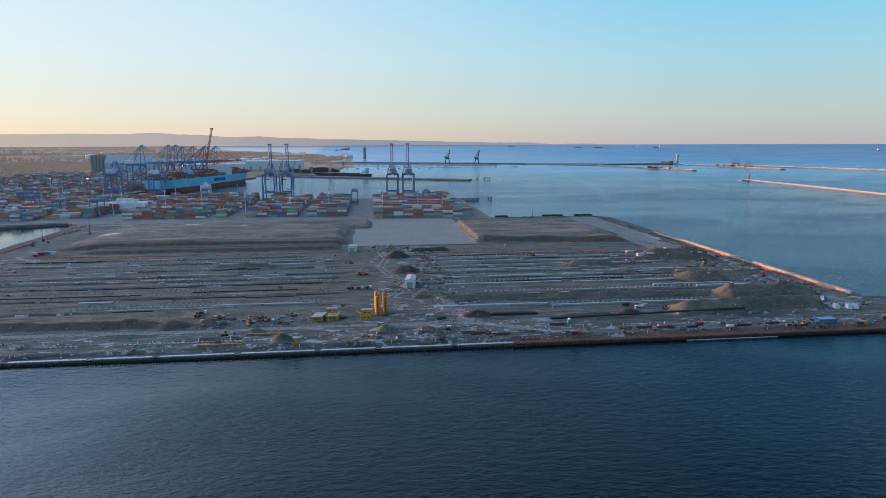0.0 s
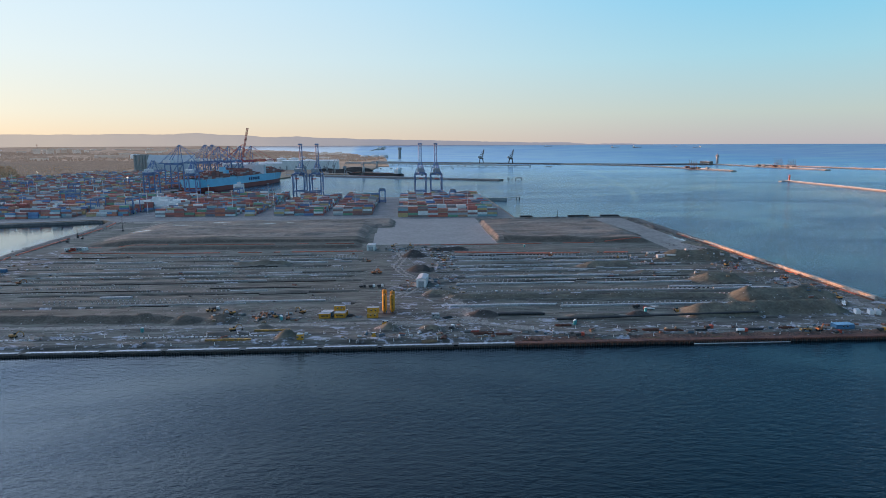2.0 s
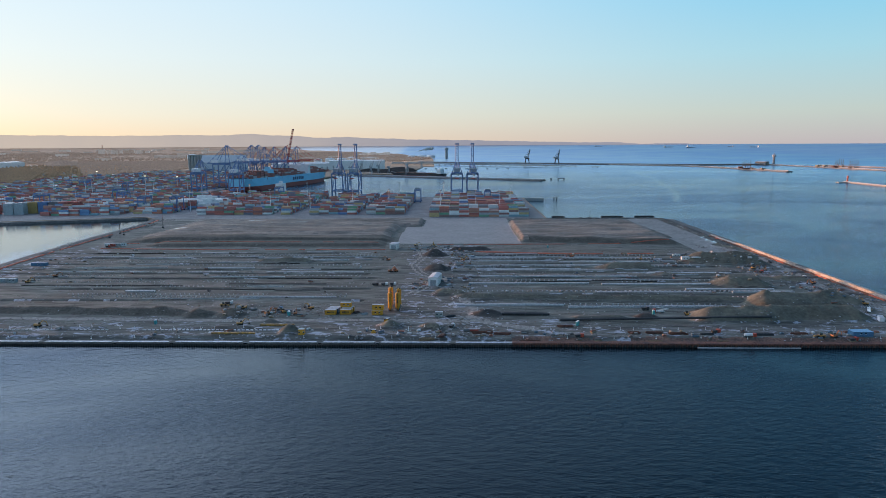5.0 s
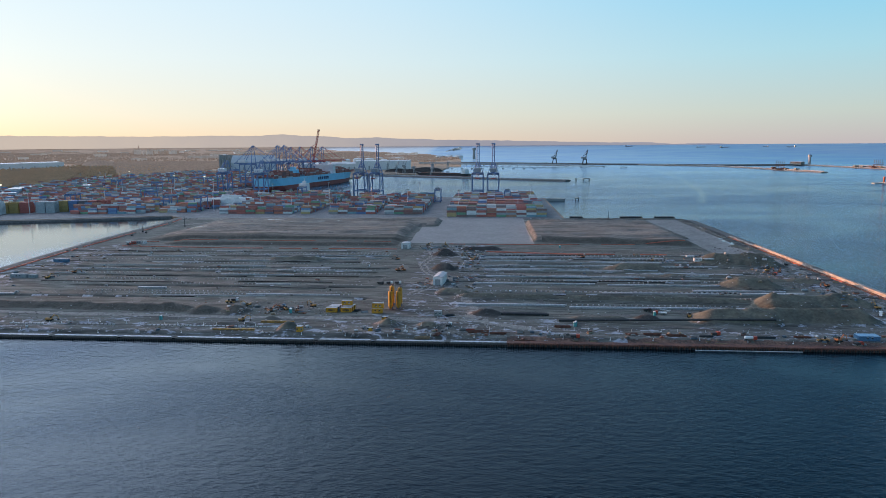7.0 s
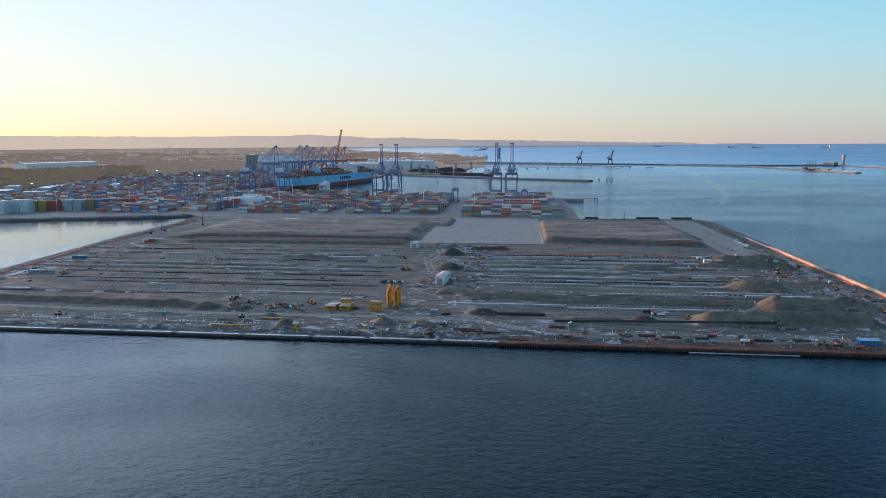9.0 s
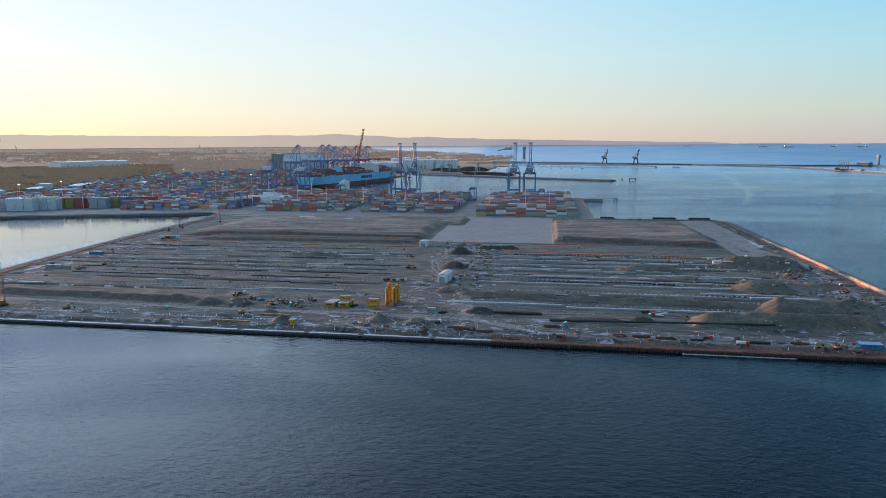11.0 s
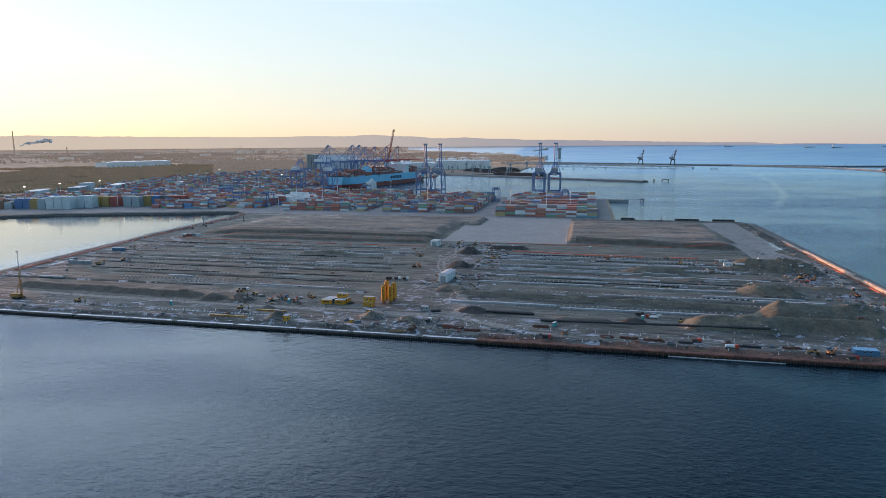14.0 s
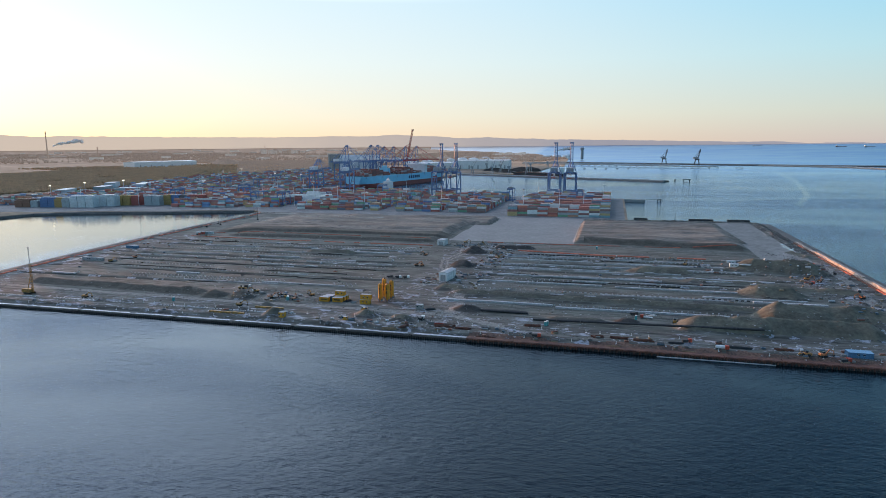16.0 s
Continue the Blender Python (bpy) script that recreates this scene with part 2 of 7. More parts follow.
def water_material():
    m = bpy.data.materials.new("sea_water")
    m.use_nodes = True
    n, l = m.node_tree.nodes, m.node_tree.links
    n.remove(n["Principled BSDF"])
    deep = n.new("ShaderNodeBsdfDiffuse")
    deep.inputs["Color"].default_value = (0.0007, 0.007, 0.010, 1)
    shine = n.new("ShaderNodeBsdfGlossy")
    bend = n.new("ShaderNodeFresnel")
    basin_index = n.new("ShaderNodeMapRange")      # index raised on the sheltered basin to brighten its reflection
    basin_index.inputs["From Min"].default_value = 0.12
    basin_index.inputs["To Min"].default_value = 2.8
    basin_index.inputs["To Max"].default_value = 1.30
    l.new(basin_index.outputs["Result"], bend.inputs["IOR"])
    blend = n.new("ShaderNodeMixShader")
    l.new(bend.outputs["Fac"], blend.inputs["Fac"])
    l.new(deep.outputs["BSDF"], blend.inputs[1])
    l.new(shine.outputs["BSDF"], blend.inputs[2])
    l.new(blend.outputs["Shader"], n["Material Output"].inputs["Surface"])
    geo = n.new("ShaderNodeNewGeometry")
    total = None
    heights = []
    for scale, stretch, turn in ((0.2, (1.0, 2.0, 1), 38), (0.55, (1, 2.4, 1), 46), (1.5, (1, 1.9, 1), 30)):
        mp_ = n.new("ShaderNodeMapping")
        mp_.inputs["Scale"].default_value = stretch
        mp_.inputs["Rotation"].default_value = (0, 0, radians(turn))
        t = n.new("ShaderNodeTexNoise")
        t.inputs["Scale"].default_value = scale
        t.inputs["Detail"].default_value = 3.0
        l.new(geo.outputs["Position"], mp_.inputs["Vector"])
        l.new(mp_.outputs["Vector"], t.inputs["Vector"])
        heights.append((t.outputs["Fac"], 0.42 / scale ** 0.8 * 0.38))
    for h, w in heights:
        k = n.new("ShaderNodeMath")
        k.operation = "MULTIPLY_ADD"
        k.inputs[1].default_value = w
        l.new(h, k.inputs[0])
        if total is not None:
            l.new(total, k.inputs[2])
        else:
            k.inputs[2].default_value = 0
        total = k.outputs[0]
    # calm slicks: wide streaks where the wind ripples less
    slick = n.new("ShaderNodeTexNoise")
    slick.inputs["Scale"].default_value = 1 / 150
    slick.inputs["Detail"].default_value = 5
    slick.inputs["Distortion"].default_value = 1.2
    smap = n.new("ShaderNodeMapping")
    smap.inputs["Scale"].default_value = (0.4, 1.1, 1)
    smap.inputs["Rotation"].default_value = (0, 0, radians(-24))
    l.new(geo.outputs["Position"], smap.inputs["Vector"])
    l.new(smap.outputs["Vector"], slick.inputs["Vector"])
    amp = n.new("ShaderNodeMapRange")
    amp.inputs["From Min"].default_value = 0.36
    amp.inputs["From Max"].default_value = 0.64
    amp.inputs["To Min"].default_value = 0.4
    amp.inputs["To Max"].default_value = 1.0
    l.new(slick.outputs["Fac"], amp.inputs["Value"])
    # old wakes of ships: long smoothed lanes over the roadstead
    wake = amp.outputs["Result"]
    for (ax, ay), (bx, by), half in (((590, 1950), (520, 1420), 7), ((520, 1420), (425, 960), 6), ((425, 960), (360, 760), 5), ((260, 830), (480, 945), 7), ((480, 945), (1100, 985), 6), ((330, 1060), (760, 1020), 4)):
        rel = n.new("ShaderNodeVectorMath")
        rel.operation = "SUBTRACT"
        rel.inputs[1].default_value = (ax, ay, 0)
        l.new(geo.outputs["Position"], rel.inputs[0])
        along = n.new("ShaderNodeVectorMath")
        along.operation = "DOT_PRODUCT"
        q = (bx - ax) ** 2 + (by - ay) ** 2
        along.inputs[1].default_value = ((bx - ax) / q, (by - ay) / q, 0)
        l.new(rel.outputs["Vector"], along.inputs[0])
        keep = n.new("ShaderNodeClamp")
        l.new(along.outputs["Value"], keep.inputs["Value"])
        foot = n.new("ShaderNodeVectorMath")
        foot.operation = "SCALE"
        foot.inputs[0].default_value = (bx - ax, by - ay, 0)
        l.new(keep.outputs["Result"], foot.inputs["Scale"])
        gap = n.new("ShaderNodeVectorMath")
        gap.operation = "DISTANCE"
        l.new(rel.outputs["Vector"], gap.inputs[0])
        l.new(foot.outputs["Vector"], gap.inputs[1])
        ragged = n.new("ShaderNodeMath")
        ragged.operation = "MULTIPLY_ADD"
        ragged.inputs[1].default_value = -1.6 * half
        l.new(slick.outputs["Fac"], ragged.inputs[0])
        l.new(gap.outputs["Value"], ragged.inputs[2])
        lane = n.new("ShaderNodeMapRange")
        lane.interpolation_type = "SMOOTHSTEP"
        lane.inputs["From Min"].default_value = -0.6 * half
        lane.inputs["From Max"].default_value = 0.9 * half
        lane.inputs["To Min"].default_value = 0.55
        lane.inputs["To Max"].default_value = 1.0
        l.new(ragged.outputs["Value"], lane.inputs["Value"])
        times = n.new("ShaderNodeMath")
        times.operation = "MULTIPLY"
        l.new(wake, times.inputs[0])
        l.new(lane.outputs["Result"], times.inputs[1])
        wake = times.outputs["Value"]
    b = n.new("ShaderNodeBump")
    b.inputs["Distance"].default_value = 1.0
    # the basin behind the works lies sheltered and calm
    axes = n.new("ShaderNodeSeparateXYZ")
    l.new(geo.outputs["Position"], axes.inputs["Vector"])
    calm = n.new("ShaderNodeMapRange")
    calm.inputs["From Min"].default_value = -410
    calm.inputs["From Max"].default_value = -350
    calm.inputs["To Min"].default_value = 0.12
    calm.inputs["To Max"].default_value = 1.0
    l.new(axes.outputs["X"], calm.inputs["Value"])
    both_amp = n.new("ShaderNodeMath")
    both_amp.operation = "MULTIPLY"
    l.new(wake, both_amp.inputs[0])
    l.new(calm.outputs["Result"], both_amp.inputs[1])
    # past two kilometres the ripples are finer than the sheet can carry: roughness stands for them
    away = n.new("ShaderNodeVectorMath")
    away.operation = "LENGTH"
    l.new(geo.outputs["Position"], away.inputs[0])
    fade = n.new("ShaderNodeMapRange")
    fade.inputs["From Min"].default_value = 1500
    fade.inputs["From Max"].default_value = 2500
    fade.inputs["To Min"].default_value = 1.0
    fade.inputs["To Max"].default_value = 0.08
    l.new(away.outputs["Value"], fade.inputs["Value"])
    last_amp = n.new("ShaderNodeMath")
    last_amp.operation = "MULTIPLY"
    l.new(both_amp.outputs["Value"], last_amp.inputs[0])
    l.new(fade.outputs["Result"], last_amp.inputs[1])
    l.new(last_amp.outputs["Value"], b.inputs["Strength"])
    l.new(total, b.inputs["Height"])
    for node in (deep, shine, bend):
        l.new(b.outputs["Normal"], node.inputs["Normal"])
    rr = n.new("ShaderNodeMapRange")
    rr.inputs["From Min"].default_value = 0.36
    rr.inputs["From Max"].default_value = 0.64
    rr.inputs["To Min"].default_value = 0.06
    rr.inputs["To Max"].default_value = 0.13
    l.new(slick.outputs["Fac"], rr.inputs["Value"])
    # the open bay lies rougher than the water under the land
    reach = n.new("ShaderNodeVectorMath")
    reach.operation = "LENGTH"
    l.new(geo.outputs["Position"], reach.inputs[0])
    chop = n.new("ShaderNodeMapRange")
    chop.inputs["From Min"].default_value = 900
    chop.inputs["From Max"].default_value = 3400
    chop.inputs["To Max"].default_value = 0.28
    l.new(reach.outputs["Value"], chop.inputs["Value"])
    open_sea = n.new("ShaderNodeMath")
    open_sea.operation = "ADD"
    l.new(rr.outputs["Result"], open_sea.inputs[0])
    l.new(chop.outputs["Result"], open_sea.inputs[1])
    l.new(open_sea.outputs["Value"], shine.inputs["Roughness"])
    # reflection tinted by hand: near white on the basin, blue on open water
    clear = n.new("ShaderNodeMix")
    clear.data_type = "RGBA"
    clear.inputs[6].default_value = (0.96, 0.98, 1.0, 1)
    pale_share = n.new("ShaderNodeMapRange")       # paler reflection of slicks and wakes, painted into the gloss colour
    pale_share.inputs["From Min"].default_value = 0.25
    pale_share.inputs["From Max"].default_value = 0.95
    l.new(wake, pale_share.inputs["Value"])
    sheen = n.new("ShaderNodeMix")
    sheen.data_type = "RGBA"
    sheen.inputs[6].default_value = (0.76, 0.90, 1.0, 1)
    sheen.inputs[7].default_value = (0.57, 0.74, 0.97, 1)
    l.new(pale_share.outputs["Result"], sheen.inputs[0])
    l.new(sheen.outputs[2], clear.inputs[7])
    l.new(calm.outputs["Result"], clear.inputs[0])
    l.new(calm.outputs["Result"], basin_index.inputs["Value"])
    l.new(clear.outputs[2], shine.inputs["Color"])
    return m


M_WATER = water_material()


def sea():
    bm = bmesh.new()
    dist = [60, 120, 200, 300, 420, 600, 850, 1200, 1600, 2100] + steps(2600, 26000, 26)
    n = 240
    mid = bm.verts.new((CENTRE.x, CENTRE.y, 0))
    prev = None
    for d in dist:
        ring = [bm.verts.new(polar(360 * i / n, d)[0]) for i in range(n)]
        for i in range(n):
            j = (i + 1) % n
            if prev is None:
                bm.faces.new((mid, ring[j], ring[i]))
            else:
                bm.faces.new((prev[i], prev[j], ring[j], ring[i]))
        prev = ring
    return obj("water", bm, M_WATER, "dark blue rippled sea water reaching the horizon", "water", kind="structure", smooth=True)


sea()

# mainland: flat coast near by, wooded plain further off
M_LAND = mat("winter_fields", (0.30, 0.215, 0.145), 0.95, grain=0.3, size=120, fine=14, second=(0.17, 0.125, 0.09))
# the plain's haze is put into its emission
M_PLAIN = mat("hazed_far_plain", (0.28, 0.215, 0.17), 1.0, grain=0.3, size=300, fine=40, second=(0.17, 0.13, 0.105), spec=0.1, streak=(0.5, 1, 1), haze=(1.0, 0.70, 0.50, 0.050))
COAST = [(-701, 393), (-692, 437), (-637, 471), (-518, 501), (-404, 536), (-377, 510), (115, 510), (115, 811), (-208, 845), (-490, 874), (-520, 905),
         (-489, 1028), (-382, 1420), (-352, 1540), (-368, 1631), (-300, 1680), (-160, 1640), (-120, 1700), (-150, 1900), (-140, 2250)]
rim = [(CENTRE.x + math.sin(radians(a)) * 2590, CENTRE.y + math.cos(radians(a)) * 2590) for a in range(-4, -82, -3)]
land_bm = bmesh.new()
slab(land_bm, COAST + rim + [(-2500, 330), (-900, 345)], -2, 3)
obj("ground", land_bm, M_LAND, "brown winter coastal plain behind the container port", "ground", kind="structure")


def far_land():
    bm = bmesh.new()
    da = 0.3
    az = [-82 + da * i for i in range(int(86 / da) + 1)]
    dist = steps(2570, 25500, 70)
    cache = {}

    def v(i, j):
        if (i, j) not in cache:
            z = 3 + 14 * noise.noise((az[i] * 0.21, dist[j] / 1600, 0)) * min(1, (dist[j] - 2570) / 1500)
            cache[i, j] = bm.verts.new(polar(az[i], dist[j], max(1.5, z))[0])
        return cache[i, j]

    for i in range(len(az) - 1):
        a = az[i]
        if a < -15.5:
            end = 26000
        elif a < -9:
            end = 10500 - (a + 15.5) / 6.5 * 4000
        else:
            end = 6500 - (a + 9) / 6.2 * 2650
        end *= 1 + 0.06 * noise.noise((a * 0.9, 3, 1))
        if a > -2.8:
            continue
        for j in range(len(dist) - 1):
            if dist[j] < end:
                bm.faces.new((v(i, j), v(i + 1, j), v(i + 1, j + 1), v(i, j + 1)))
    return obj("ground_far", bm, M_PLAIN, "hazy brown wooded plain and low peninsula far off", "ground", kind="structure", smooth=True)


far_land()


def haze_material(name, colour, glow):
    m = bpy.data.materials.new(name)
    m.use_nodes = True
    n, l = m.node_tree.nodes, m.node_tree.links
    p = n["Principled BSDF"]
    p.inputs["Roughness"].default_value = 1
    p.inputs["Specular IOR Level"].default_value = 0
    geo = n.new("ShaderNodeNewGeometry")
    t = n.new("ShaderNodeTexNoise")
    t.inputs["Scale"].default_value = 0.006
    t.inputs["Detail"].default_value = 4
    l.new(geo.outputs["Position"], t.inputs["Vector"])
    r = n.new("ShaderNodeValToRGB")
    # haze painted into the emission: warm towards the sun, blue-grey air away from it
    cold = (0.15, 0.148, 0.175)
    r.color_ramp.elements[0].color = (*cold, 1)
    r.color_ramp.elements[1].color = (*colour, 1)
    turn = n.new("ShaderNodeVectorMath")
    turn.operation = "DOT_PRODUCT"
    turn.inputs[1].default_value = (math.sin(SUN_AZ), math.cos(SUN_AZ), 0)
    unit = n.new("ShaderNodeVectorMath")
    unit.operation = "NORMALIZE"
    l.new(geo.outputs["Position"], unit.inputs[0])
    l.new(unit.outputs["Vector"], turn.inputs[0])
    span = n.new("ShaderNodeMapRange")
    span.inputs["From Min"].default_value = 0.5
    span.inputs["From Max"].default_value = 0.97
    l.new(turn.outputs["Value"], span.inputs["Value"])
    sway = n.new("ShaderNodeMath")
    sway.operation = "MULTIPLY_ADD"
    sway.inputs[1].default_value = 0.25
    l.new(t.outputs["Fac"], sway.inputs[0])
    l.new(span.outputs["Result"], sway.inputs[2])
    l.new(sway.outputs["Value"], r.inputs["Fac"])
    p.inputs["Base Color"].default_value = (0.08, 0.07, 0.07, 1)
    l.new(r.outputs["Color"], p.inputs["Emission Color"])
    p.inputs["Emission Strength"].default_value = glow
    return m


def hills(name, d, colour, glow, height, seed, a0, a1):
    """A far ridge: the height function gives degrees above the horizon at a bearing."""
    bm = bmesh.new()
    prev = None
    n = int((a1 - a0) / 0.2)
    for i in range(n + 1):
        a = a0 + (a1 - a0) * i / n
        e = max(0.0, height(a) + 0.10 * noise.noise((a * 0.35, seed, 0)) + 0.04 * noise.noise((a * 1.7, seed, 2)) + 0.012 * noise.noise((a * 9, seed, 5)))
        base, s = polar(a, d, -20)
        back, s2 = polar(a, d * 1.12, 0)
        r = (Vector((base.x, base.y)) - CENTRE).length
        top = Vector((base.x + (back.x - base.x) * 0.6, base.y + (back.y - base.y) * 0.6, EYE_H + math.tan(radians(e - 0.29)) * r))
        row = [bm.verts.new(base), bm.verts.new(base.lerp(top, 0.6) + Vector((0, 0, 4))), bm.verts.new(top), bm.verts.new(back - Vector((0, 0, 8)))]
        if prev:
            for k in range(3):
                bm.faces.new((prev[k], row[k], row[k + 1], prev[k + 1]))
        prev = row
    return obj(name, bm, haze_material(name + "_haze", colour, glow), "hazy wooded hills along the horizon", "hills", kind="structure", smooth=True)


def ridge_main(a):
    if a < -18:
        return 1.12 + 0.10 * math.sin((a + 18) * 0.13)
    return max(0.0, 1.12 - 1.04 * ((a + 18) / 39) ** 0.75) if a < 21 else 0.0


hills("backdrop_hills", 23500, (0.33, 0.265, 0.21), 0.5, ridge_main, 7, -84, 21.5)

# ---- container yard paving ----
bm = bmesh.new()
slab(bm, [(-900, 420), (-690, 455), (-637, 474), (-518, 504), (-404, 540), (-376, 513), (112, 513), (112, 807), (-208, 841), (-486, 870), (-516, 903), (-486, 1028), (-386, 1400),
           (-430, 1480), (-600, 1780), (-1010, 1830), (-1080, 1250), (-980, 900), (-930, 520)], 2.5, 3.06)
obj("pavement", bm, M_ASPHALT, "dark grey worn paving of the container yard", "pavement", kind="structure")

# ---- the building site: one uneven sheet of made ground ----


GRIDS = {}


def lattice(x, y, scale, seed):
    """Smooth value noise from -1 to 1."""
    if seed not in GRIDS:
        GRIDS[seed] = np.random.RandomState(seed).uniform(-1, 1, (128, 128))
    g = GRIDS[seed]
    u, w = x / scale, y / scale
    i, j = np.floor(u).astype(int), np.floor(w).astype(int)
    fu, fw = u - i, w - j
    fu, fw = fu * fu * (3 - 2 * fu), fw * fw * (3 - 2 * fw)
    a = g[i % 128, j % 128] * (1 - fu) + g[(i + 1) % 128, j % 128] * fu
    b = g[i % 128, (j + 1) % 128] * (1 - fu) + g[(i + 1) % 128, (j + 1) % 128] * fu
    return a * (1 - fw) + b * fw


def smooth(a, b, v):
    t = np.clip((v - a) / (b - a), 0, 1)
    return t * t * (3 - 2 * t)


def x_left(y):
    return np.interp(y, [0, 90, 172, 266, 366, 449, 510], [-326, -338.8, -349, -358.6, -364.6, -366, -377])


def x_right(y):
    return np.interp(y, [0, 70, 82, 500, 520], [335, 330, 257, 257, 245])


LEFT_ROWS = [97, 128, 160, 176, 192, 214, 240, 262]
RIGHT_ROWS = [113, 150, 163, 182, 200, 214, 232, 250]
# heaps: two ends of the crest, crest height above the ground, slope
HEAPS = [((183, 141), (200, 138), 6.2, 0.55), ((181, 88), (226, 95), 7.6, 0.50), ((141, 60), (214, 62), 7.2, 0.62), ((196, 222), (228, 216), 8.0, 0.55),
         ((118, 196), (146, 196), 4.4, 0.5), ((2, 277), (28, 279), 3.4, 0.6), ((-17, 252), (-12, 252), 5.5, 0.6), ((-14, 192), (-8, 190), 4.6, 0.6),
         ((-30, 44), (-29, 44), 4.6, 0.62), ((-11, 41), (-6, 40), 2.6, 0.5), ((-285, 75), (-150, 68), 2.9, 0.45), ((-165, 70), (-160, 70), 4.2, 0.5),
         ((-140, 66), (-138, 66), 3.6, 0.45), ((-122, 66), (-120, 66), 3.6, 0.45), ((8, 104), (172, 96), 3.0, 0.45), ((-4, 116), (6, 112), 3.6, 0.5),
         ((19, 67), (24, 67), 3.2, 0.5), ((104, 62), (108, 62), 2.2, 0.5), ((-150, 222), (-118, 221), 3.4, 0.4), ((-95, 52), (-94, 52), 2.0, 0.5),
         ((-80, 33), (-79, 33), 4.2, 0.75), ((-200, 40), (-180, 40), 1.6, 0.35), ((-118, 40), (-104, 40), 1.5, 0.35), ((70, 60), (92, 60), 1.5, 0.3),
         ((190, 160), (236, 150), 3.0, 0.3), ((150, 172), (190, 168), 2.0, 0.3), ((240, 300), (246, 280), 2.4, 0.4), ((206, 472), (212, 345), 2.0, 0.6), ((252, 500), (250, 350), 1.6, 0.35), ((249, 420), (248, 400), 2.6, 0.4)]


def height(x, y):
    h = 3.0 + 0.06 * lattice(x, y, 17, 1) + 0.035 * lattice(x * 0.35, y, 4.5, 2) + 0.035 * np.abs(lattice(x, y, 2.2, 3))
    busy = smooth(20, 34, y) * (1 - smooth(280, 300, y))
    h += 0.05 * busy * lattice(x * 0.16, y, 5.0, 4)
    for rows, side in ((LEFT_ROWS, x < -52), (RIGHT_ROWS, x > 0)):
        for k, ry in enumerate(rows):
            d = y - ry - 1.2 * lattice(x, y * 0, 90, 10 + k)
            gap = (lattice(x, y * 0 + k * 7, 34, 30 + k) > -0.35)
            cut = np.exp(-(d / 1.3) ** 2) * side * gap
            h -= 1.5 * cut
            h += 0.16 * np.exp(-((d - 4.5) / 2.6) ** 2) * side
    # raised fill on both sides of the level hardstand
    wob = 5 * lattice(x, y, 30, 6)
    left = smooth(315, 327, y + wob * 0.5) * (1 - smooth(470, 500, y)) * smooth(-330, -285, x + wob) * (1 - smooth(-72, -56, x + wob * 0.3))
    cut_corner = smooth(0, 14, (y - 420) - (x + 60) * 1.2)
    left2 = smooth(418, 446, y) * (1 - smooth(488, 504, y)) * smooth(-120, -90, x) * (1 - smooth(-42, -31, x))
    bench = smooth(294, 302, y + wob * 0.2) * (1 - smooth(470, 500, y)) * smooth(-296, -270, x + wob) * (1 - smooth(-72, -60, x))
    h += np.maximum(np.maximum(left * 4.6, left2 * 4.0), bench * 2.5)
    h += left * (0.9 * lattice(x * 0.5, y, 26, 7) + 0.7 * lattice(x * 0.3, y, 9, 17))
    right = smooth(320, 333, y + wob * 0.3 + 0.13 * np.clip(x - 62, 0, 140)) * (1 - smooth(462, 478, y)) * smooth(62.5, 67.5, x) * (1 - smooth(196, 212, x + wob))
    h += right * (4.4 + 0.7 * lattice(x * 0.4, y, 22, 8) + 0.5 * lattice(x * 0.3, y, 8, 18))
    flat = ((x > -56) & (x < 62) & (y > 312)) * (1 - np.clip(left + left2, 0, 1)) * (1 - right)
    flat = np.clip(flat + smooth(208, 216, x) * (x < 246) * (y > 262) * (y < 505), 0, 1)
    h = h * (1 - flat) + flat * 3.02
    for k, (a, b, top, slope) in enumerate(HEAPS):
        ax, ay, bx, by = *a, *b
        t = np.clip(((x - ax) * (bx - ax) + (y - ay) * (by - ay)) / max(1e-6, (bx - ax) ** 2 + (by - ay) ** 2), 0, 1)
        d = np.hypot(x - ax - t * (bx - ax), y - ay - t * (by - ay))
        rough = 1 + 0.16 * lattice(x, y, 9, 50 + k) + 0.08 * lattice(x, y, 3.5, 90 + k)
        c = top * rough * (1 - 0.12 * lattice(x, y, 14, 70 + k)) - slope * d * (1 + 0.12 * lattice(x, y, 11, 120 + k))
        h = np.maximum(h, 3.0 + np.where(c > 0, c, c * 0.25 - 0.2))
    edge = smooth(24.2, 27.5, y)
    h = h * edge + 1.42 * (1 - edge)
    return h


def ground_at(x, y):
    return float(height(np.array([float(x)]), np.array([float(y)]))[0])


def frosted(m, colour, threshold, size):
    """Lays ragged patches of frost over a ground material."""
    n, l = m.node_tree.nodes, m.node_tree.links
    p = n["Principled BSDF"]
    under = p.inputs["Base Color"].links[0].from_socket
    geo = n.new("ShaderNodeNewGeometry")
    sc = n.new("ShaderNodeMapping")
    sc.inputs["Scale"].default_value = (0.55, 1, 1)
    l.new(geo.outputs["Position"], sc.inputs["Vector"])
    t = n.new("ShaderNodeTexNoise")
    t.inputs["Scale"].default_value = 1 / size
    t.inputs["Detail"].default_value = 7
    t.inputs["Roughness"].default_value = 0.68
    t.inputs["Distortion"].default_value = 0.6
    l.new(sc.outputs["Vector"], t.inputs["Vector"])
    edge = n.new("ShaderNodeMapRange")
    edge.inputs["From Min"].default_value = threshold
    edge.inputs["From Max"].default_value = threshold + 0.07
    l.new(t.outputs["Fac"], edge.inputs["Value"])
    over = n.new("ShaderNodeMix")
    over.data_type = "RGBA"
    over.inputs[7].default_value = (*colour, 1)
    l.new(edge.outputs["Result"], over.inputs[0])
    l.new(under, over.inputs[6])
    l.new(over.outputs[2], p.inputs["Base Color"])
    return m


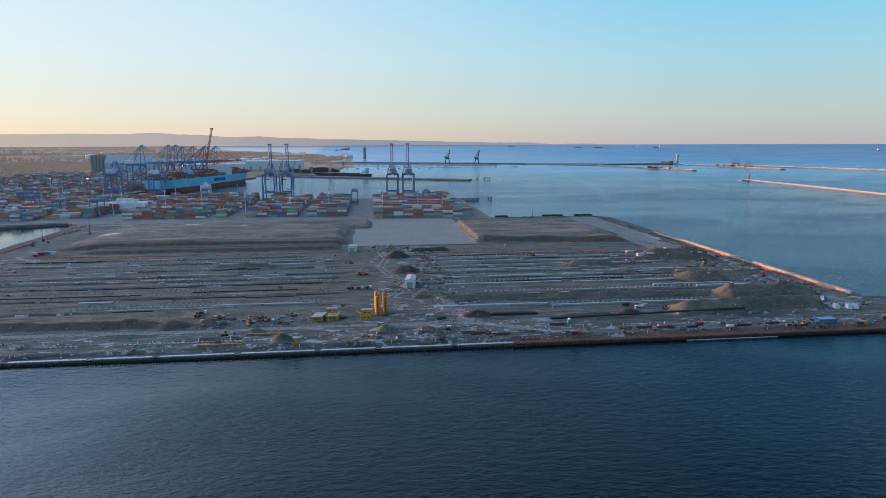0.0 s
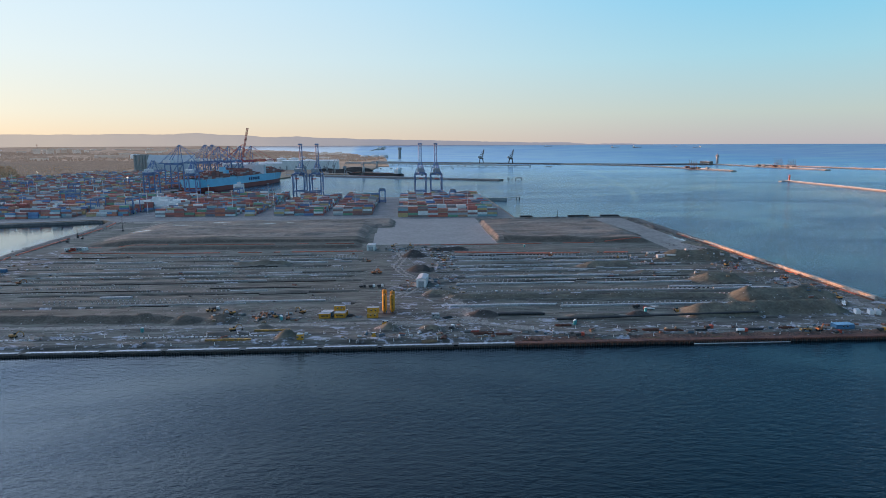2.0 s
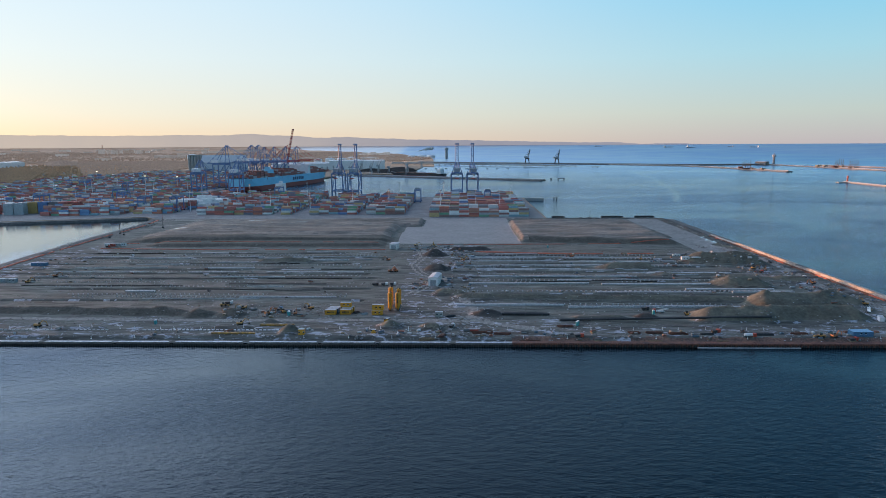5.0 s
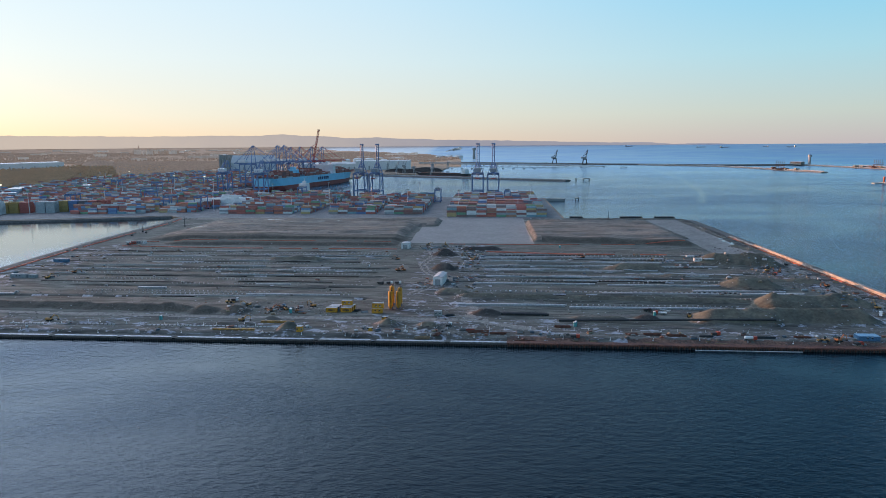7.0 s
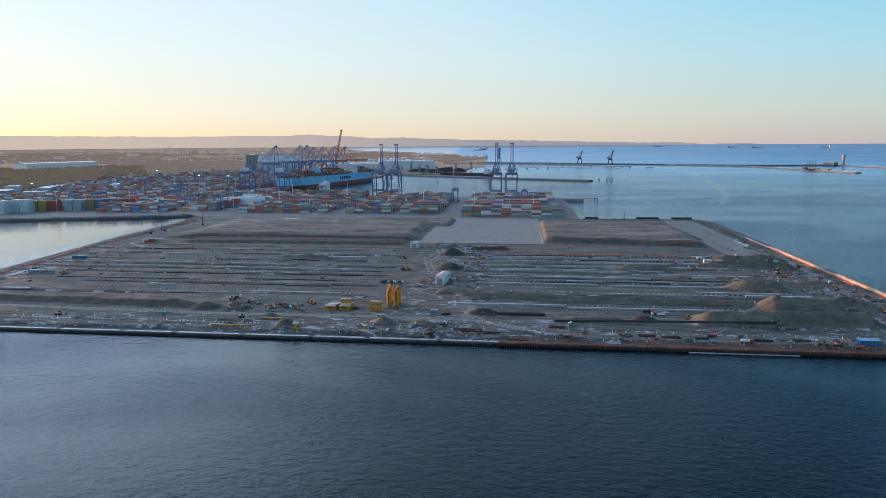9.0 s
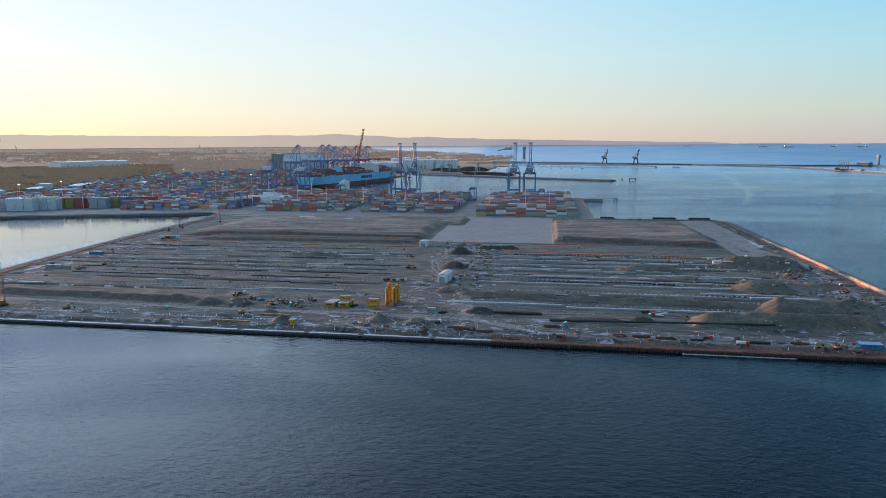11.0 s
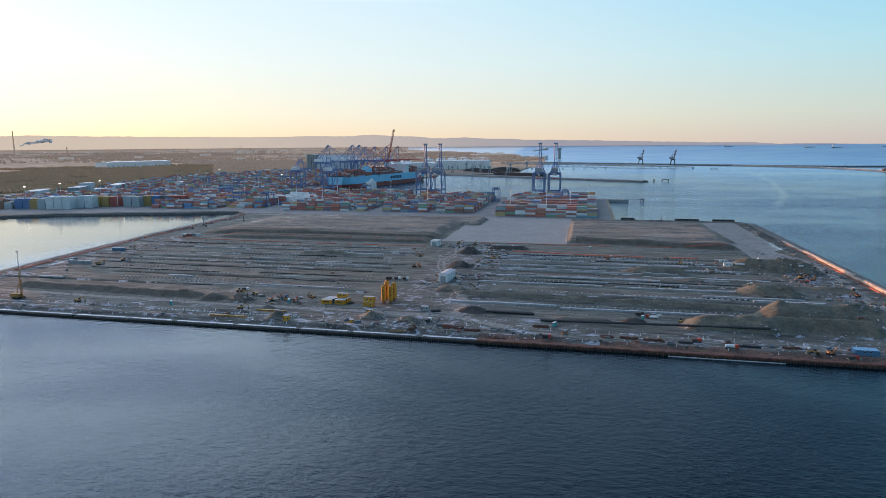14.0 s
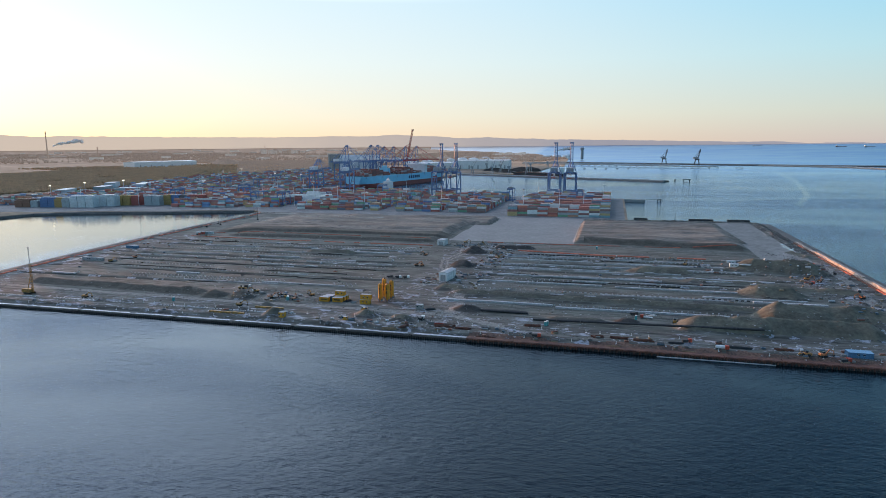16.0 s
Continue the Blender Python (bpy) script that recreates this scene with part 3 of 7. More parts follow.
def earth_material(name, light, dark, streaky):
    m = mat(name, light, 0.93, grain=0.5 if streaky else 0.26, size=5 if streaky else 11, second=dark, streak=(0.14 if streaky else 1, 1, 1), fine=1.6, bump=0.04)
    return m


M_EARTH = earth_material("site_earth", (0.128, 0.131, 0.113), (0.056, 0.058, 0.050), True)
M_EARTH_ICY = frosted(earth_material("frosted_earth", (0.130, 0.129, 0.115), (0.056, 0.056, 0.050), True), (0.34, 0.355, 0.41), 0.55, 5.0)
M_BANK = mat("dark_bank", (0.090, 0.083, 0.067), 0.95, grain=0.35, size=7, second=(0.055, 0.052, 0.043), fine=1.2, bump=0.05)
M_HARD = mat("rolled_hardstand", (0.28, 0.26, 0.25), 0.9, grain=0.12, size=30, fine=3)
M_FILL = mat("sandy_fill", (0.22, 0.185, 0.155), 0.93, grain=0.3, size=16, second=(0.092, 0.082, 0.07), streak=(0.4, 1, 1), fine=1.8, bump=0.04)
M_HEAP = earth_material("heaped_sand", (0.118, 0.115, 0.087), (0.076, 0.074, 0.058), False)
M_FROST = mat("thin_frost", (0.40, 0.41, 0.46), 0.6, grain=0.35, size=2.5, second=(0.2, 0.195, 0.2), fine=0.7)
M_ICE = mat("frozen_puddle", (0.42, 0.45, 0.48), 0.10, grain=0.2, size=5, spec=0.6)
M_TRACK = mat("haul_track", (0.25, 0.235, 0.215), 0.9, grain=0.35, size=3, fine=0.8, bump=0.02, streak=(1.5, 0.5, 1))
M_RUSTY_GROUND = mat("rust_stained_ground", (0.19, 0.105, 0.075), 0.9, grain=0.45, size=5, second=(0.09, 0.06, 0.05), fine=0.9, bump=0.03)
M_STRIP = mat("darker_hardstand", (0.225, 0.215, 0.205), 0.85, grain=0.2, size=16, fine=3)
M_CINDER = mat("dark_cinders", (0.05, 0.048, 0.045), 0.95, grain=0.3, size=4, second=(0.03, 0.029, 0.028), fine=0.8, bump=0.05)
M_MUD = mat("wet_mud", (0.10, 0.092, 0.08), 0.7, grain=0.5, size=6, second=(0.06, 0.056, 0.05), fine=0.8, bump=0.03)
ROADS = [([(-28, 112), (-16, 140), (-14, 160), (-26, 182), (-32, 210), (-26, 245), (-32, 280)], 0.9), ([(-23.6, 112), (-11.6, 140), (-9.6, 160), (-21.6, 182), (-27.6, 210), (-21.6, 245), (-27.6, 280)], 0.9), ([(-4, 130), (8, 100), (14, 80), (12, 62), (22, 50), (44, 40)], 3.0),
         ([(-300, 60), (-120, 54), (-40, 56), (20, 54)], 2.4), ([(-372, 505), (-300, 500), (-240, 512), (-60, 510)], 5.0), ([(-345, 440), (-310, 470), (-270, 505)], 3.0), ([(246, 60), (240, 130), (248, 200), (246, 262)], 3.0)]
ICE = [(-305, 398, 17, 6), (-266, 441, 22, 3.4), (-213, 441, 16, 3), (-182, 451, 13, 3), (-228, 462, 16, 3), (-150, 456, 10, 2.5), (-70, 466, 8, 1.5), (-244, 480, 14, 3),
       (-118, 33, 9, 2.5), (-100, 41, 8, 2), (-142, 44, 10, 2), (-170, 45, 9, 2), (-95, 30, 7, 2), (20, 96, 14, 3), (2, 90, 12, 6), (10, 132, 9, 6), (-4, 150, 8, 5),
       (30, 50, 8, 3), (48, 44, 9, 2.5), (14, 40, 7, 2.5), (74, 42, 9, 2), (104, 40, 10, 2), (140, 38, 12, 2), (176, 36, 8, 1.6), (8, 205, 7, 8), (4, 240, 7, 8),
       (-6, 285, 8, 5), (60, 33, 12, 2), (-60, 30, 9, 2), (-36, 30, 9, 2.5), (6, 62, 8, 3), (226, 60, 9, 3), (238, 120, 8, 4), (240, 180, 6, 8), (246, 330, 5, 30),
       (-250, 40, 14, 3), (-215, 38, 12, 2.5), (-338, 215, 4, 26), (-330, 150, 4, 20), (-325, 95, 8, 4)]


def site():
    nx, ny = 440, 500
    yy = np.linspace(20.6, 516.0, ny)
    u = np.linspace(0, 1, nx)
    Y = np.repeat(yy[:, None], nx, 1)
    X = x_left(Y) + (x_right(Y) - x_left(Y)) * u[None, :]
    Z = height(X, Y)
    co = np.stack([X, Y, Z], -1).reshape(-1, 3)
    idx = np.arange(nx * ny).reshape(ny, nx)
    quads = np.stack([idx[:-1, :-1], idx[:-1, 1:], idx[1:, 1:], idx[1:, :-1]], -1).reshape(-1, 4)
    me = bpy.data.meshes.new("ground_site")
    me.vertices.add(len(co))
    me.vertices.foreach_set("co", co.ravel())
    me.loops.add(quads.size)
    me.loops.foreach_set("vertex_index", quads.ravel())
    me.polygons.add(len(quads))
    me.polygons.foreach_set("loop_start", np.arange(0, quads.size, 4))
    me.polygons.foreach_set("loop_total", np.full(len(quads), 4))
    for m in (M_EARTH, M_HARD, M_FILL, M_HEAP, M_FROST, M_ICE, M_TRACK, M_RUSTY_GROUND, M_MUD, M_STRIP, M_CINDER, M_EARTH_ICY, M_BANK):
        me.materials.append(m)
    c = co[quads].mean(1)
    x, y, z = c[:, 0], c[:, 1], c[:, 2]
    kind = np.zeros(len(c), int)
    kind[(y > 318) & (z > 4.6)] = 2
    kind[(y < 318) & (z > 4.3)] = 3
    # bank slopes take a darker earth, with their shade put into its colour
    bank = (y > 286) & (y < np.where(x < 0, 344, 334 - 0.11 * (x - 62)) + 5 * lattice(x, y, 16, 420)) & (z > 3.35)
    kind[bank & ((x < -58) | ((x > 72) & (x < 205)))] = 12
    hard = ((x > -54) & (x < 64) & (y > 313) & (z < 3.4)) | ((x > 210) & (x < 246) & (y > 264) & (y < 505) & (z < 3.6))
    kind[hard] = 1
    kind[hard & (x > 200)] = 9
    kind[(y > 58) & (y < 86) & (x < -110) & (z > 3.3)] = 12
    for (ax, ay), (bx, by), top, slope in (HEAPS[5], HEAPS[6], HEAPS[7], HEAPS[16], HEAPS[17]):
        reach = top / slope
        kind[(x > ax - reach) & (x < bx + reach) & (np.abs(y - (ay + by) / 2) < reach) & (z > 3.2)] = 10
    for run, half in ROADS:
        for (ax, ay), (bx, by) in zip(run, run[1:]):
            t = np.clip(((x - ax) * (bx - ax) + (y - ay) * (by - ay)) / ((bx - ax) ** 2 + (by - ay) ** 2), 0, 1)
            d = np.hypot(x - ax - t * (bx - ax), y - ay - t * (by - ay)) + 0.5 * lattice(x, y, 5, 400)
            kind[(d < half) & ((kind == 0) | (kind == 2))] = 6
    kind[(y < 27 + 1.5 * lattice(x, y, 7, 401)) & (x > 31) & (lattice(x, y * 0, 40, 402) > -0.5)] = 7
    wob = 0.55 * lattice(x, y, 6, 300) + 0.35 * lattice(x, y, 2.2, 301)
    for px, py, rx, ry in ICE:
        kind[(((x - px) / rx) ** 2 + ((y - py) / ry) ** 2 < (0.12 if py < 300 else 0.5) + 1.3 * wob)] = 4 if py < 300 else 5
    wide = 12 * lattice(x, y, 24, 501)
    zone = (y < 56 + wide) | ((x > -38 + wide) & (x < 30 + wide) & (y < 306)) | ((x > 216 + wide) & (y < 262)) | ((x < -306 + wide) & (y < 300))
    kind[zone & (kind == 0)] = 11
    mud = lattice(x * 0.6, y, 5.2, 510) + 0.7 * lattice(x, y, 14, 511)
    kind[(mud > 0.75) & (kind == 0)] = 8
    kind[(mud > 0.75) & (kind == 2) & (y > 330)] = 8
    for k, ry in enumerate(LEFT_ROWS + RIGHT_ROWS):
        side = x < -55 if k < len(LEFT_ROWS) else x > 3
        near = np.abs(y - ry - 2.2) < 0.75
        kind[side & near & (lattice(x, y * 0 + k * 3, 11, 320 + k) + 0.4 * lattice(x, y, 3, 340) > 0.66)] = 4
    me.polygons.foreach_set("material_index", kind)
    me.polygons.foreach_set("use_smooth", np.ones(len(quads), bool))
    me.update()
    me.validate()
    return tagged(new("ground_site", me), "grey-brown churned earth of a building site with ice patches", "ground", kind="structure")


site()

# ---- containers ----
def container_mesh(length=12.19):
    """A box with corner posts, rails and pressed side panels."""
    bm = bmesh.new()
    l, w, h = length / 2, 1.22, 2.59
    box(bm, -l + 0.06, -w + 0.05, 0.1, l - 0.06, w - 0.05, h - 0.06)
    for sx in (-1, 1):
        for sy in (-1, 1):
            box(bm, sx * l - 0.11, sy * (w - 0.09) - 0.09, 0, sx * l + 0.05, sy * (w - 0.09) + 0.09, h)
    box(bm, -l, -w, 0, l, -w + 0.12, 0.18)
    box(bm, -l, -w, h - 0.14, l, -w + 0.12, h - 0.02)
    for k in range(1, 6):
        x = -l + k * length / 6
        box(bm, x - 0.4, -w - 0.0, 0.2, x + 0.4, -w + 0.1, h - 0.16)
    me = bpy.data.meshes.new("shipping_container")
    bm.to_mesh(me)
    bm.free()
    return me


ME_BOX = container_mesh()
ME_BOX.materials.append(M_BOX)
ME_REEFER = container_mesh()
ME_REEFER.materials.append(M_REEFER)
BOX_LABEL = "weathered steel shipping container stacked in the yard"


def put_container(x, y, z, reefer=False, turn=0):
    ob = new("shipping_container", ME_REEFER if reefer else ME_BOX)
    ob.matrix_basis = pose(x, y, z, 0, 0, turn)
    return tagged(ob, "white refrigerated shipping container stacked in the yard" if reefer else BOX_LABEL, "container", "containers in the yard")


def many_boxes(name, cells, material, label, category, group="", z0=3.06, size=(12.1, 2.42, 2.57), turn=0.0, gap=0.02):
    """Boxes as one mesh: rows of x, y, level."""
    c = np.array(cells, float)
    n = len(c)
    dx, dy, dz = size[0] / 2, size[1] / 2, size[2]
    off = np.array([(sx * dx, sy * dy, sz * dz) for sz in (0, 1) for sy in (-1, 1) for sx in (-1, 1)])
    ca, sa = math.cos(turn), math.sin(turn)
    rot = np.stack([off[:, 0] * ca - off[:, 1] * sa, off[:, 0] * sa + off[:, 1] * ca, off[:, 2]], -1)
    base = np.stack([c[:, 0], c[:, 1], z0 + c[:, 2] * (dz + gap)], -1)
    co = (base[:, None, :] + rot[None]).reshape(-1, 3)
    f = np.array(((4, 5, 7, 6), (0, 1, 5, 4), (2, 6, 7, 3), (0, 4, 6, 2), (1, 3, 7, 5)))
    faces = (np.arange(n)[:, None, None] * 8 + f[None]).reshape(-1, 4)
    me = bpy.data.meshes.new(name)
    me.from_pydata(co.tolist(), [], faces.tolist())
    me.materials.append(material)
    return tagged(new(name, me), label, category, group, kind="stuff")


def inside(x, y, poly):
    hit = False
    for (x1, y1), (x2, y2) in zip(poly, poly[1:] + poly[:1]):
        if (y1 > y) != (y2 > y) and x < (x2 - x1) * (y - y1) / (y2 - y1) + x1:
            hit = not hit
    return hit


YARDS = [  # outline, mean height, fill, share of stacks of one line
    ([(-33, 531), (97, 531), (97, 790), (-33, 800)], 4, 0.97),
    ([(-348, 560), (-62, 560), (-62, 800), (-348, 830)], 3.4, 0.93),
    ([(-900, 452), (-785, 468), (-702, 509), (-610, 543), (-470, 560), (-395, 580), (-395, 630), (-352, 636), (-352, 840), (-800, 850), (-900, 640)], 3.4, 0.84),
    ([(-960, 880), (-545, 900), (-520, 1010), (-440, 1330), (-480, 1480), (-620, 1750), (-1000, 1800), (-1060, 1250)], 2.5, 0.6),
]
rnd = random.Random(11)
singles, joined, halves, reefers = [], [], [], []
for yi, (poly, tall, fill) in enumerate(YARDS):
    xs, ys = [p[0] for p in poly], [p[1] for p in poly]
    y = min(ys)
    block = 0
    while y < max(ys):
        for row in range(6):
            yr = y + row * 2.62 + 1.3
            x = min(xs) + 6.4
            level = tall
            col = 0
            while x < max(xs):
                if col % 2 == 0:
                    level = max(1, min(5, round(rnd.gauss(tall - 0.3, 1.3))))
                lvl = max(0, min(5, level + rnd.choice((-2, -1, -1, 0, 0, 0, 0, 1))))
                empties = yi == 2 and x < -560 and yr < 0.33 * (x + 790) + 545
                if inside(x, yr, poly) and not empties and rnd.random() < fill and (yi == 0 or col % 9 != 8) and not (yi == 1 and 126 < x + 348 < 150):
                    white = (-432 < x < -350 and 640 < yr < 742)
                    for k in range(lvl):
                        if white:
                            reefers.append((x, yr, k))
                        elif yi < 2 and block < 2 and row < 2 and len(singles) < 290:
                            singles.append((x, yr, k))
                        elif (int(x) * 7 + int(yr * 3) + k) % 7 == 0:
                            halves += [(x - 3.1, yr, k), (x + 3.1, yr, k)]
                        else:
                            joined.append((x, yr, k))
                x += 12.75
                col += 1
        y += 24.5
        block += 1
for x, y, k in singles:
    put_container(x, y, 3.06 + k * 2.6, reefer=rnd.random() < 0.10)
many_boxes("shipping_containers", joined, M_BOXES, "rows of stacked shipping containers in many faded colours", "container")
many_boxes("short_containers", halves, M_BOXES, "short twenty-foot shipping containers among the long ones", "container", size=(5.9, 2.42, 2.57))
many_boxes("refrigerated_containers", reefers, M_REEFER, "block of white refrigerated shipping containers", "container")

# empty boxes beside the basin, one owner's colour to a column, six or seven high
EMPTY_PAINT = {"brown": (0.26, 0.13, 0.085), "blue": (0.12, 0.20, 0.38), "ochre": (0.46, 0.29, 0.10), "grey": (0.42, 0.44, 0.46), "white": (0.70, 0.71, 0.72), "red": (0.40, 0.10, 0.08), "dark": (0.16, 0.15, 0.16)}
EMPTY_COLUMNS = [("brown", -794, 504, 5), ("brown", -781, 506, 5), ("grey", -768, 508, 4), ("blue", -752, 511, 6), ("blue", -739, 513, 6), ("ochre", -728, 514, 6), ("grey", -716, 516, 6), ("white", -703, 518, 7), ("white", -690, 520, 7),
                 ("white", -677, 522, 7), ("red", -684, 538, 6), ("white", -670, 541, 7), ("white", -657, 543, 7), ("ochre", -657, 559, 6), ("ochre", -644, 562, 6), ("red", -630, 564, 6), ("grey", -609, 568, 6), ("grey", -596, 570, 6),
                 ("ochre", -586, 584, 6), ("blue", -573, 586, 6), ("dark", -560, 588, 6), ("red", -546, 590, 6), ("red", -533, 592, 6), ("brown", -752, 530, 5), ("white", -766, 528, 5), ("grey", -780, 526, 5), ("red", -738, 532, 5)]
for paint, rgb in EMPTY_PAINT.items():
    cells = [(x - 0.16 * q * 2.6, y + q * 2.6, k) for p, x, y, n in EMPTY_COLUMNS if p == paint for q in range(6) for k in range(n - (q * 7 + int(-x)) % 3 // 2)]
    many_boxes("empty_containers", cells, mat("empty_box_" + paint, rgb, 0.6, grain=0.2, size=3), "tall block of empty " + paint + " shipping containers beside the basin", "container", size=(12.0, 2.38, 2.42), turn=radians(9), gap=0.17)


# ---- ship-to-shore cranes ----
def sts_crane(m, label, up, apex, tip, group, boom_mat=None, top=43.0, out=62.0, name="gantry_crane"):
    """Local axes: x along the quay, +y to the water, origin between the water-side legs."""
    c = thing(name, m, label, "crane", group)
    boom_mat = boom_mat or M_BLUE
    w, g = 9.2, 30.0
    for sx in (-1, 1):
        for y in (0, -g):
            bm = bmesh.new()
            box(bm, sx * w - 0.9, y - 0.8, 1.6, sx * w + 0.9, y + 0.8, top)
            leg = part("leg", bm, M_BLUE, c)
            bm = bmesh.new()
            box(bm, sx * w - 2.4, y - 0.7, 0, sx * w + 2.4, y + 0.7, 1.6)
            part("bogie", bm, M_DARK, leg, "dark rail bogie")
        bm = bmesh.new()
        box(bm, sx * w - 0.8, -g, 11.5, sx * w + 0.8, 0, 13.6)
        bar(bm, (sx * w, -g + 1, 13), (sx * w, -1, top - 2), 1.1)
        box(bm, sx * w - 0.8, -g, top - 2, sx * w + 0.8, 0, top)
        part("side_beam", bm, M_BLUE, c)
    for y in (0, -g):
        bm = bmesh.new()
        box(bm, -w, y - 0.8, top - 2.6, w, y + 0.8, top)
        part("portal_beam", bm, M_BLUE, c)
        bm = bmesh.new()
        box(bm, -w, y - 0.6, 11.6, w, y + 0.6, 13.4)
        part("sill_beam", bm, M_BLUE, c)
    bm = bmesh.new()
    for sx in (-3, 3):
        box(bm, sx - 0.8, -g - 18, top, sx + 0.8, 4, top + 2.4)
    for k in range(6):
        y = -g - 18 + k * 10
        box(bm, -3, y, top + 0.4, 3, y + 0.8, top + 1.8)
    part("girder", bm, M_BLUE, c)
    bm = bmesh.new()
    box(bm, -5.5, -g - 6, top + 2.4, 5.5, -g + 12, top + 8.4)
    part("machinery_house", bm, M_GREY if up else M_WHITE, c, "grey machinery house")
    bm = bmesh.new()
    for sx in (-1, 1):
        bar(bm, (sx * 8.4, 0, top), (sx * 2.2, 0.5, apex), 1.05)
        bar(bm, (sx * 5, -g + 4, top + 2), (sx * 2.0, 0.5, apex), 1.0)
        for k in range(1, 4):
            t = k / 4
            q = 8.4 + (2.2 - 8.4) * t
            if sx > 0:
                bar(bm, (-q, 0.2, top + (apex - top) * t), (q, 0.2, top + (apex - top) * t), 0.5)
    part("mast", bm, M_BLUE, c)
    bm = bmesh.new()
    n = 12
    if up:
        a, b = Vector((0, 5, top + 1.5)), Vector((0, up, tip))
    else:
        a, b = Vector((0, 5, top + 1.5)), Vector((0, out, top + 1.5))
    d = (b - a) / n
    side = Vector((2.0, 0, 0))
    deep = Vector((0, -2.2, 0.3)) if up else Vector((0, 0, 2.2))
    for s in (-1, 1):
        bar(bm, a + side * s, b + side * s, 0.9)
        bar(bm, a + side * s + deep, b + side * s + deep, 0.7)
        for k in range(n):
            bar(bm, a + d * k + side * s, a + d * (k + 1) + side * s + deep, 0.35)
    for k in range(n + 1):
        bar(bm, a + d * k - side, a + d * k + side, 0.45)
        if k < n:
            bar(bm, a + d * k - side, a + d * (k + 1) + side, 0.3)
    box(bm, -3.2, b.y - 2.4, b.z - 0.5, 3.2, b.y + 1.0, b.z + 1.6)
    part("boom", bm, boom_mat, c)
    top_pt = Vector((0, 0.5, apex))
    for s in (-1, 1):
        o = Vector((2.0 * s, 0, 0))
        ends = [a.lerp(b, 0.55) + o, Vector((2.0 * s, -g - 16, top + 2))] + ([] if up else [a.lerp(b, 0.95) + o])
        for e in ends:
            bm = bmesh.new()
            rod(bm, top_pt + o, e, 0.32, 4)
            part("stay_cable", bm, boom_mat, c)
    bm = bmesh.new()
    ty = -g - 12 if up else 22
    box(bm, -2.4, ty - 3, top - 1.0, 2.4, ty + 3, top)
    box(bm, 0.6, ty - 3.2, top - 4.0, 3.2, ty - 0.8, top - 1.2)
    part("trolley_cab", bm, M_WHITE, c, "white trolley cab")
    bm = bmesh.new()
    for sx in (-1.6, 1.6):
        rod(bm, (sx, ty, top - 1), (sx, ty, 36), 0.1, 4)
    box(bm, -3.2, ty - 1.1, 34.2, 3.2, ty + 1.1, 36)
    part("spreader", bm, M_CRANE_RED, c, "red hoisting spreader")
    bm = bmesh.new()
    for k in range(8):
        z0 = 2 + k * 5
        y0 = -g + 2.2 * (k % 2)
        bar(bm, (-w - 1.6, -g + 2.5 * (k % 2), z0), (-w - 1.6, -g + 2.5 * ((k + 1) % 2), z0 + 5), 0.6)
        box(bm, -w - 2.4, y0 - 1.2, z0 - 0.1, -w - 0.8, y0 + 1.2, z0 + 0.1)
    part("stair", bm, M_GREY, c)
    return c


T2_TURN = 6.0
crane = sts_crane(pose(1.5, 824, 3.06, 0, 0, T2_TURN * 0), "blue ship-to-shore gantry crane with its boom raised", 3.0, 61, 91, "cranes on the harbour quay")
for x, y in ((27.9, 818.5), (-204.4, 839.5), (-175.2, 830)):
    copy_thing(crane, pose(x, y, 3.06, 0, 0, 0))
low = sts_crane(pose(-484, 915, 3.06, 0, 0, 5), "blue ship-to-shore gantry crane with its boom lowered", 0, 64, 0, "cranes on the harbour quay", top=41)
copy_thing(low, pose(-398, 872, 3.06, 0, 0, 5))

QUAY_TURN = -14.6 - 90     # water lies to the right of the line of cranes
row = sts_crane(pose(-490.4, 1071.7, 3.06, 0, 0, QUAY_TURN + 0), "blue gantry crane working the ship, boom lowered", 0, 91, 0, "cranes over the container ship", top=52, out=70)
for x, y in ((-465.9, 1159), (-457.7, 1182.6)):
    copy_thing(row, pose(x, y, 3.06, 0, 0, QUAY_TURN))
row2 = sts_crane(pose(-450.4, 1207.4, 3.06, 0, 0, QUAY_TURN), "blue and red gantry crane working the ship, boom lowered", 0, 87, 0, "cranes over the container ship", M_CRANE_RED, top=50, out=66)
for x, y in ((-438, 1241.8), (-426.1, 1299.4), (-414.9, 1360)):
    copy_thing(row2, pose(x, y, 3.06, 0, 0, QUAY_TURN))
sts_crane(pose(-430.0, 1312, 3.06, 0, 0, QUAY_TURN), "red ship-to-shore gantry crane with its boom raised high", 24.0, 87, 128, "cranes over the container ship", M_CRANE_RED, top=50)


